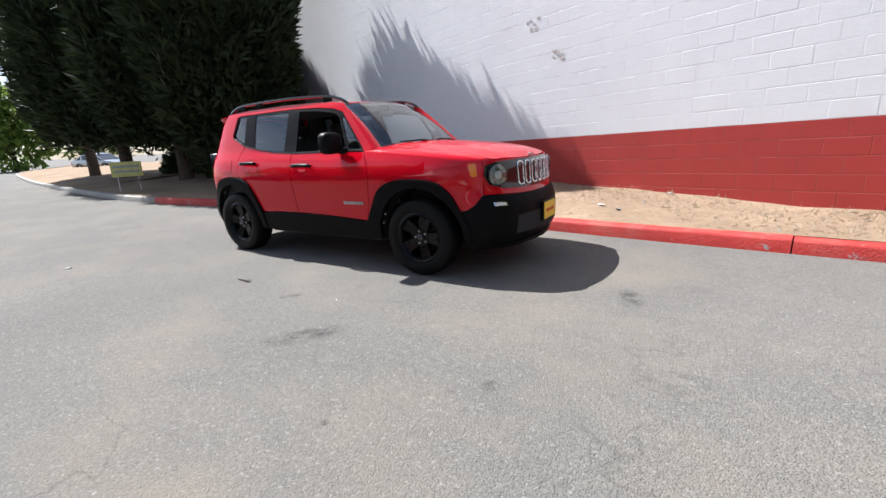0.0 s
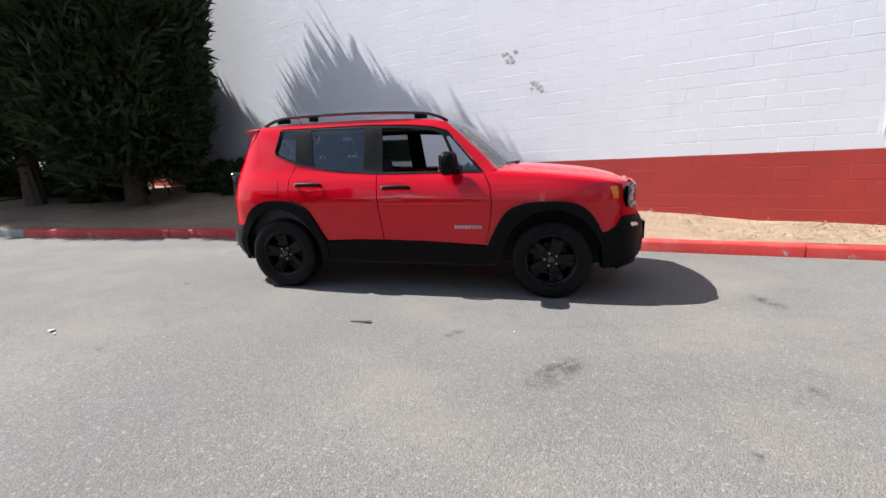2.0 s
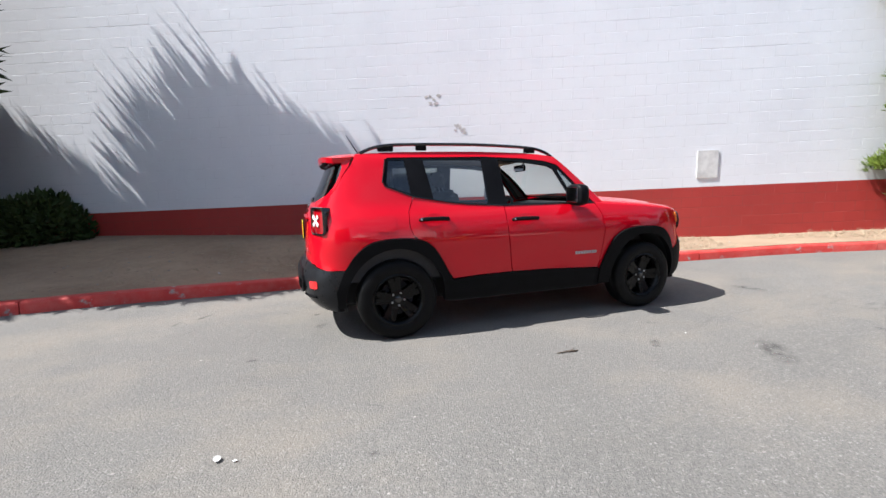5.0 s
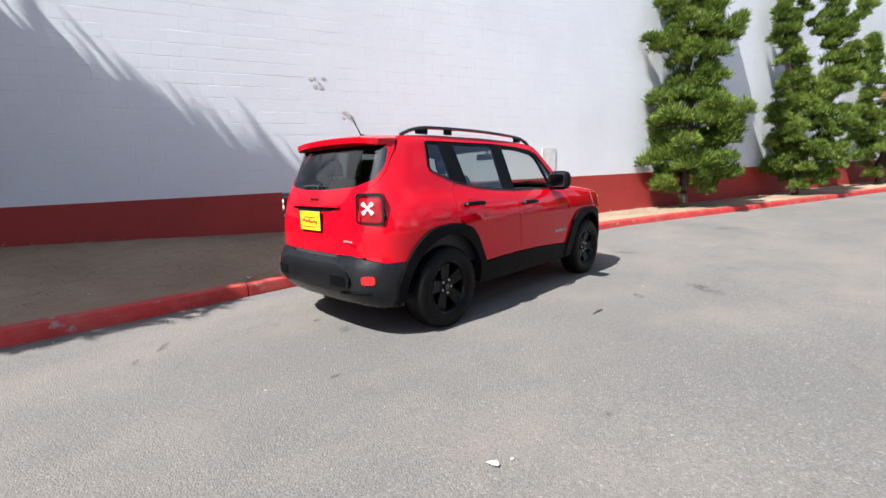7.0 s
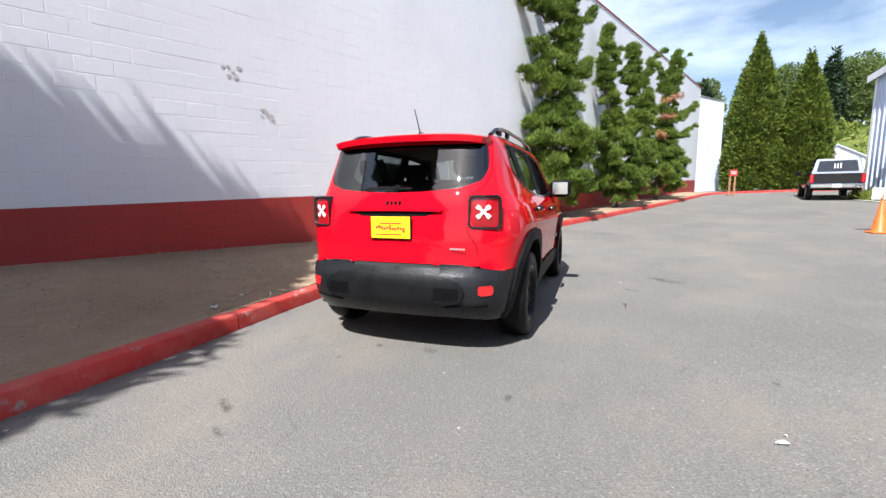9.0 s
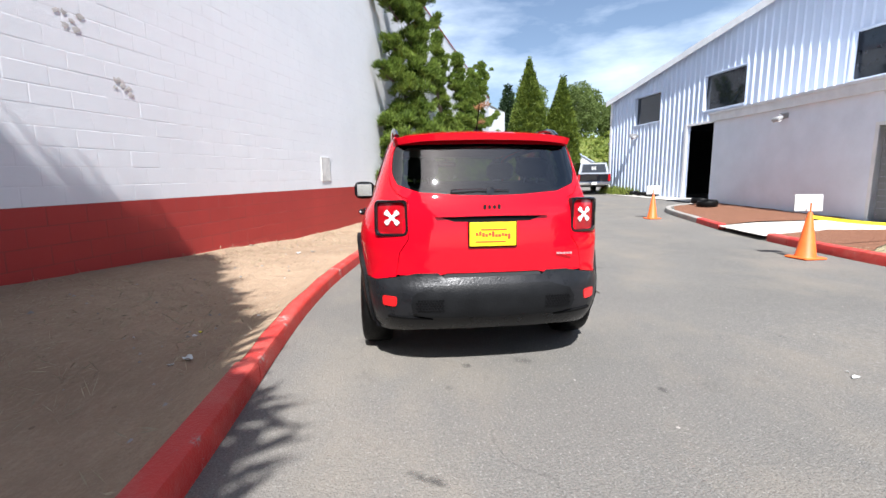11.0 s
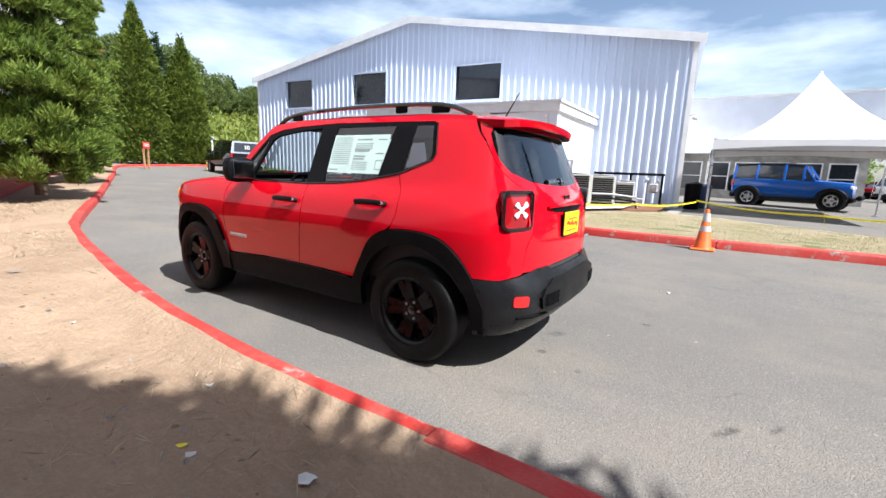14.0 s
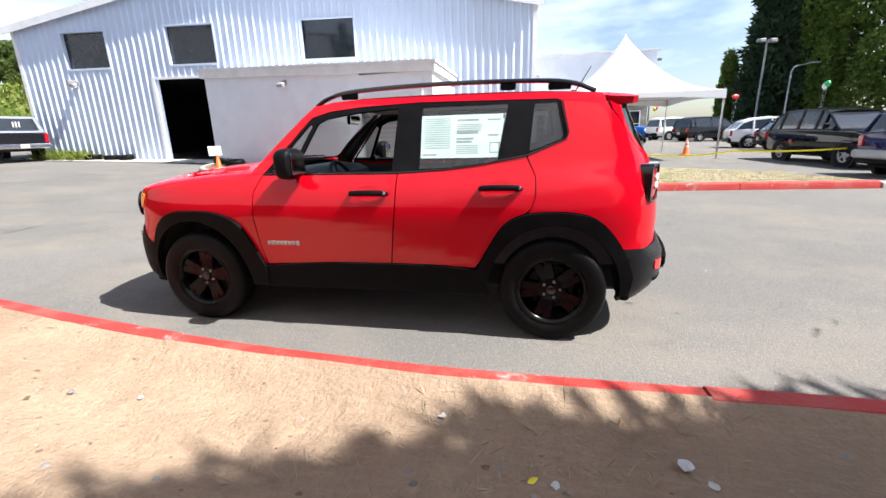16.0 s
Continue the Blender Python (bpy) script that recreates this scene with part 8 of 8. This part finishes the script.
def weeds(at, r, n, seed, mat, label):
    rng = np.random.default_rng(seed)
    P = np.stack([rng.normal(size=n) * r, rng.normal(size=n) * r * 0.6, np.zeros(n)], 1)
    D = np.stack([rng.normal(size=n) * 0.4, rng.normal(size=n) * 0.4, np.ones(n)], 1)
    ob = new("weed_clump", sprigs("weed_clump", P, D, rng.uniform(0.2, 0.6, n), rng.uniform(0.03, 0.07, n), mat, rng))
    ob.matrix_world = pose(*at)
    tagged(ob, label, "weeds", kind="stuff")


for k, x in enumerate((18.9, 19.8, 20.6)):
    weeds((x, -12.85 + 0.09 * (x - 19), level(x, -12.8)), 0.35, 260, 500 + k, M["weeds"], "green weeds at the foot of the barn")


def build_shed():
    x, y = 51.6, -22.9
    root = thing("shed", "small white gabled shed with an open dark doorway", "building", (x, y, level(x, y)), 8, kind="structure")
    m = MB()
    for a, b in ((-2.6, -1.0), (1.0, 2.6)):
        m.box((-2.0, (a + b) / 2, 1.5), (0.12, b - a, 3.0))
    m.box((-2.0, 0, 2.75), (0.12, 2.0, 0.5))
    m.prism([(-2.6, 3.0), (2.6, 3.0), (0, 4.2)], -2.06, -1.94, "x")
    part("front_wall", m, M["white"], root)
    m = MB()
    m.box((0, -2.6, 1.5), (4.0, 0.1, 3.0)).box((0, 2.6, 1.5), (4.0, 0.1, 3.0)).box((2.0, 0, 1.5), (0.1, 5.2, 3.0))
    part("side_wall", m, M["white"], root)
    # near-black back and ceiling panels carry the doorway's shade in their colour
    part("inside", MB().box((0.2, 0, 1.4), (0.1, 5.0, 2.8)).box((-0.8, 0, 2.72), (2.0, 5.0, 0.04)), M["dark"], root)
    m = MB()
    for s in (1, -1):
        m.add([(-2.3, 0, 4.28), (2.3, 0, 4.28), (2.3, s * 2.9, 2.92), (-2.3, s * 2.9, 2.92), (-2.3, 0, 4.20), (2.3, 0, 4.20), (2.3, s * 2.9, 2.84), (-2.3, s * 2.9, 2.84)], [(0, 1, 2, 3), (7, 6, 5, 4), (0, 3, 7, 4), (1, 5, 6, 2), (2, 6, 7, 3)])
    part("roof", m, M["siding"], root)


build_shed()


# ---- lot furniture ----
def lamp_post(at, hgt, heads, rz, label):
    root = thing("lamp_post", label, "street lamp", at, rz, group="lamp posts")
    part("pole", MB().tube([(0, 0, 0), (0, 0, hgt)], [0.10, 0.07], 8), M["grey"], root, "", True)
    for s in heads:
        part("lamp_head", MB().box((s * 0.55, 0, hgt + 0.02), (0.65, 0.42, 0.30), None, 0.05), M["grey"], root)


def arm_post(at, hgt, rz):
    root = thing("lamp_post", "grey street lamp with a long curved arm", "street lamp", at, rz, group="lamp posts")
    part("pole", MB().tube([(0, 0, 0), (0, 0, hgt), (0.3, 0, hgt + 0.4), (2.2, 0, hgt + 0.75)], [0.10, 0.07, 0.05, 0.04], 8), M["midgrey"], root, "", True)
    part("lamp_head", MB().box((2.5, 0, hgt + 0.74), (0.75, 0.25, 0.12), None, 0.04), M["midgrey"], root)


lamp_post((-20.6, -40.0, 0), 8.0, (-1, 1), 20, "tall dark lot lamp with twin box heads")
lamp_post((-14.8, -52.0, 0), 8.6, (-1, 1), 10, "tall dark lot lamp with twin box heads")
arm_post((-22.3, -39.0, 0), 5.4, -155)


def balloons(at, colors, seed, high):
    rr = random.Random(seed)
    root = thing("balloon_bunch", "bunch of shiny party balloons on long strings", "balloons", at, group="balloons")
    for k, c in enumerate(colors):
        p = (rr.uniform(-0.2, 0.2), rr.uniform(-0.2, 0.2), rr.uniform(1.7, 2.1) + high)
        mm = Matrix.Translation(p)
        part("balloon", MB().lathe([(0.0, -0.20), (0.05, -0.18), (0.13, -0.07), (0.16, 0.04), (0.12, 0.14), (0.05, 0.19), (0, 0.2)], 14, mm), BALL[c], root, "", True)
        part("string", MB().tube([(p[0], p[1], p[2] - 0.2), (0, 0, 0)], 0.006, 4), M["litter"], root)


BALL = {"r": plain("red_balloon", (0.75, 0.03, 0.02), 0.25, coat=0.5), "g": plain("green_balloon", (0.02, 0.42, 0.12), 0.25, coat=0.5), "w": plain("white_balloon", (0.8, 0.8, 0.8), 0.25, coat=0.5), "y": plain("yellow_balloon", (0.8, 0.6, 0.03), 0.25, coat=0.5)}
for k, (x, y, z, cs) in enumerate(((-17.2, -36.0, 1.4, "rr"), (-18.4, -27.5, 1.5, "gw"), (-19.5, -23.0, 1.6, "w"), (-13.4, -44.0, 1.0, "ry"), (-11.2, -39, 1.0, "wr"), (-9.6, -46, 1.2, "wy"), (-21.5, -24, 1.3, "rw"))):
    balloons((x, y, level(x, y)), cs, k, z)

# bins and clutter at the barn's side
def bin_(at, r, hgt, mat, label):
    root = thing("bin", label, "bin", at, group="bins")
    part("bin_body", MB().lathe([(r * 0.85, 0), (r * 0.9, 0.03), (r, hgt), (r * 0.92, hgt)], 18), mat, root, "", True)
    part("bin_lid", MB().lathe([(r * 1.05, hgt), (r * 1.05, hgt + 0.04), (r * 0.6, hgt + 0.10), (0, hgt + 0.12)], 18), mat, root, "", True)


bin_((-1.75, -15.6, level(-1.75, -15.6)), 0.28, 0.9, M["black"], "black bin against the barn side")
bin_((-2.0, -16.6, level(-2, -16.6)), 0.30, 0.8, plain("blue_plastic", (0.03, 0.06, 0.16), 0.5), "dark blue barrel beside the barn")


# vent plate and scuffs on the block wall
def wall_plate(u, v, w, h_, mat, name, label):
    m = MB()
    vs = [wall_pt(u + a * w / 2, v + b * h_ / 2, c) for c in (0.004, 0.022) for a, b in ((-1, -1), (1, -1), (1, 1), (-1, 1))]
    m.add(vs, [(3, 2, 1, 0), (4, 5, 6, 7), (0, 1, 5, 4), (1, 2, 6, 5), (2, 3, 7, 6), (3, 0, 4, 7)])
    return single(name, m, mat, label, name.replace("_", " "))


wall_plate(4.86, 0.44, 0.40, 0.53, plain("beige_plate", (0.60, 0.59, 0.56), 0.6), "vent_cover", "beige rectangular cover plate on the wall")


def scuff(u, v, r, seed):
    """Bare patches where the paint has flaked: thin irregular chips."""
    rr = random.Random(seed)
    m = MB()
    for k in range(9):
        a, d = rr.uniform(0, 6.28), r * rr.uniform(0.2, 1.0)
        cu, cv = u + d * math.cos(a), v + d * math.sin(a) * 0.8
        n = 9
        q = [(cu + r * rr.uniform(0.08, 0.34) * math.cos(t), cv + r * rr.uniform(0.06, 0.26) * math.sin(t)) for t in np.linspace(0, 6.28, n + 1)[:-1]]
        m.add([wall_pt(x, y, 0.0075) for x, y in q] + [wall_pt(cu, cv, 0.009)], [(i, (i + 1) % n, n) for i in range(n)])
    single("paint_scuff", m, plain("bare_primer", (0.52, 0.49, 0.46), 0.8, var=0.2), "flaked paint patch on the white block wall", "scuff", "scuffs", "stuff")


scuff(0.0, 1.33, 0.17, 4)
scuff(-0.5, 1.95, 0.16, 6)


# ---- ground litter ----
def scatter(name, n, boxes, size, mat, label, category, flat, seed, use_dirt):
    rng = np.random.default_rng(seed)
    vs, fs = [], []
    for k in range(n):
        x0, x1, y0, y1 = boxes[rng.integers(len(boxes))]
        x, y = rng.uniform(x0, x1), rng.uniform(y0, y1)
        if use_dirt:
            kerb_y = float(np.interp(x, [p[0] for p in NEAR_KERB], [p[1] for p in NEAR_KERB]))
            if y < kerb_y + 0.25 or y > wall_y(x) - 0.1:
                continue
            z = dirt_z(x, y)
        else:
            z = level(x, y)
        s = size * rng.uniform(0.5, 1.6)
        c = len(vs)
        a0 = rng.uniform(0, 6.28)
        m_ = 6
        for i in range(m_):
            a = a0 + i * 2 * math.pi / m_
            r = s * rng.uniform(0.6, 1.1)
            vs.append((x + r * math.cos(a), y + r * math.sin(a) * rng.uniform(0.5, 1), z - 0.003))
        vs.append((x, y, z + s * flat))
        fs += [(c + i, c + (i + 1) % m_, c + m_) for i in range(m_)]
    tagged(new(name, fast_mesh(name, vs, fs, mat)), label, category, kind="stuff")


strip = [(-6, 7, 0.5, 6.5)]
scatter("pebbles", 500, strip, 0.018, M["pebble"], "small grey pebbles in the dirt strip", "pebbles", 0.6, 1, True)
scatter("leaf_litter", 900, [(-7, 3, 1.6, 6.5)], 0.016, M["leaflitter"], "dry brown leaves on the dirt strip", "leaves", 0.12, 2, True)
scatter("road_grit", 500, [(-6, 7, -7, 1.2)], 0.012, M["pebble"], "fine grit on the asphalt", "grit", 0.4, 3, False)


def straw_stuff():
    rng = np.random.default_rng(12)
    n = 5200
    x = rng.uniform(-5, 9, n)
    ky = np.interp(x, [p[0] for p in NEAR_KERB], [p[1] for p in NEAR_KERB]) + 0.22
    wy = np.array([wall_y(v) for v in x]) - 0.1
    y = ky + (wy - ky) * rng.random(n)
    keep = nz(np.stack([x, y, y * 0], 1), 0.8, 5) > -0.1
    x, y = x[keep], y[keep]
    z = np.array([dirt_z(a, b) for a, b in zip(x, y)])
    n = len(x)
    P = np.stack([x, y, z + 0.002], 1)
    D = np.stack([rng.normal(size=n), rng.normal(size=n), 0.15 + 0.25 * np.abs(rng.normal(size=n))], 1)
    tagged(new("straw", sprigs("straw", P, D, rng.uniform(0.04, 0.13, n), rng.uniform(0.003, 0.007, n), M["straw"], rng)), "scattered dry straw on the dirt strip", "straw", kind="stuff")
    rng = np.random.default_rng(13)
    n = 6000
    x = rng.uniform(-7.8, 1.2, n)
    y0 = np.interp(x, [-8, -5.3, -2.7, -0.8, 0.8], [-6.6, -6.4, -6.2, -6.15, -6.4])
    y1 = np.interp(x, [-7.6, -1.2, 0.6, 1.2], [-9.2, -11.4, -10.3, -8.0])
    y = y0 + (y1 - y0) * rng.random(n)
    P = np.stack([x, y, np.array([level(a, b) for a, b in zip(x, y)]) + 0.12], 1)
    D = np.stack([rng.normal(size=n) * 0.5, rng.normal(size=n) * 0.5, np.ones(n)], 1)
    tagged(new("dry_grass", sprigs("dry_grass", P, D, rng.uniform(0.015, 0.045, n), rng.uniform(0.005, 0.012, n), M["drygrass"], rng)), "short dry grass blades on the verge", "grass", kind="stuff")


straw_stuff()


def litter(at, s, mat, label, seed):
    rr = random.Random(seed)
    m = MB()
    q = [(s * rr.uniform(0.5, 1.0) * math.cos(a), s * rr.uniform(0.35, 0.7) * math.sin(a), rr.uniform(0.0, 0.35) * s) for a in np.linspace(0, 6.28, 9)[:-1]]
    m.add(q + [(0, 0, 0.18 * s), (0.02 * s, 0, -0.01)], [(i, (i + 1) % 8, 8) for i in range(8)] + [((i + 1) % 8, i, 9) for i in range(8)])
    ob = single("litter_scrap", m, mat, label, "litter", "litter")
    ob.matrix_world = pose(at[0], at[1], at[2] + 0.005, 0, 0, rr.uniform(0, 360))


LIT = [(-1.74, 2.04, 0.085), (-1.24, 2.21, 0.05), (-0.75, 1.87, 0.055), (2.2, 2.12, 0.11), (2.94, 3.05, 0.09), (-1.81, 2.12, 0.045), (2.45, 1.94, 0.10), (0.77, 2.0, 0.04), (-3.2, 2.5, 0.05), (-1.33, 2.6, 0.03)]
for k, (x, y, s) in enumerate(LIT):
    litter((x, y, dirt_z(x, y)), s * 0.62, M["litter"] if k != 6 else M["pebble"], "crumpled pale scrap on the dirt" if k != 6 else "broken grey concrete lump on the dirt", 30 + k)
for k, (x, y, s) in enumerate(((-2.48, -2.20, 0.07), (-3.6, 1.35, 0.03), (1.02, -1.655, 0.02), (-2.40, -2.24, 0.03))):
    litter((x, y, level(x, y)), s * 0.5, M["litter"], "small pale scrap on the asphalt", 50 + k)
litter((-1.16, 2.20, dirt_z(-1.16, 2.20)), 0.028, M["tape"], "small yellow wrapper on the dirt", 61)


def build_twig():
    """A thin bent twig with one side shoot."""
    m = MB().tube([(-0.10, 0.012, 0.006), (-0.05, 0.0, 0.008), (0.0, -0.008, 0.012), (0.05, -0.022, 0.008), (0.085, -0.018, 0.006)], [0.003, 0.005, 0.006, 0.007, 0.004], 6)
    m.tube([(0.02, -0.012, 0.01), (0.055, 0.006, 0.014), (0.075, 0.010, 0.008)], [0.004, 0.003, 0.002], 5)
    ob = single("twig", m, M["bark"], "thin dark brown twig fallen on the asphalt", "twig", smooth=True)
    ob.matrix_world = pose(-0.147, -1.647, level(-0.147, -1.647), 0, 0, 8)


build_twig()


def stain_material():
    k = Mat("oil_stain", 0.8, spec=0.2)
    d = k.n.new("ShaderNodeVectorMath")
    d.operation = "LENGTH"
    k.l.new(k.coord(), d.inputs[0])
    edge = k.rng(d.outputs["Value"], 0.35, 1.0, 1.0, 0.0)
    f = k.noise(11, 6, 0.75, k.world(), 0.38, 0.66)
    k.color(k.mix(f, (0.10, 0.096, 0.09), (0.05, 0.048, 0.046)))
    k.l.new(k.math("MULTIPLY", k.math("MULTIPLY", edge, f), 0.6), k.b.inputs["Alpha"])
    return k.m


OIL = stain_material()


def oil_spot(x, y, rx, ryy, rz, seed):
    n = 20
    vs = [(math.cos(2 * math.pi * i / n) * (1 + 0.2 * noise.noise(Vector((i * 0.7, seed, 0)))), math.sin(2 * math.pi * i / n) * (1 + 0.2 * noise.noise(Vector((i * 0.7, seed, 3)))), 0) for i in range(n)]
    m = MB().add(vs + [(0, 0, 0)], [(i, (i + 1) % n, n) for i in range(n)])
    ob = single("oil_spot", m, OIL, "dark oil drip soaked into the asphalt", "stain", "oil drips", kind="structure")
    e = 0.05
    nx, ny = (level(x + e, y) - level(x - e, y)) / (2 * e), (level(x, y + e) - level(x, y - e)) / (2 * e)
    ob.matrix_world = Matrix.Translation((x, y, level(x, y) + 0.004)) @ Vector((-nx, -ny, 1)).to_track_quat("Z", "Y").to_matrix().to_4x4() @ Matrix.Rotation(rz, 4, "Z") @ Matrix.Diagonal((rx, ryy, 1, 1))


SPOTS = [(2.59, -2.20, 0.06, 0.05, 0), (2.07, -2.79, 0.04, 0.03, 0.5), (-1.775, -2.40, 0.04, 0.03, 0), (3.0, -0.75, 0.22, 0.10, 0.3), (-1.93, 0.17, 0.05, 0.04, 0.3), (-1.9, -0.23, 0.09, 0.06, 0.9)]
SPOTS += [(-2.45, -0.93, 0.05, 0.03, 0.2), (-3.04, 0.52, 0.13, 0.035, 1.0), (-2.24, 0.33, 0.04, 0.03, 0.7), (1.3, -2.2, 0.30, 0.12, 0.5), (0.6, -1.75, 0.12, 0.05, 0.5), (6.45, -1.53, 0.4, 0.10, 0.1), (-3.25, 0.35, 0.09, 0.025, 1.1), (3.6, -2.5, 0.06, 0.03, 0.4), (4.2, -2.2, 0.07, 0.03, 0.4), (3.9, -3.0, 0.06, 0.04, 0.1)]
for k, (x, y, rx, ryy, rz) in enumerate(SPOTS):
    oil_spot(x, y, rx, ryy, rz, k)


def near_blocks():
    for u, e, v0, r in NEAR_BLOCKS:
        m = MB()
        block_mesh(u, e, v0, v0 + BH, m, random.Random(int(u * 50) + r).uniform(-0.0015, 0.0015))
        part("block", m, M["white_block"] if r >= 0 else M["red_block"], WALL)


near_blocks()
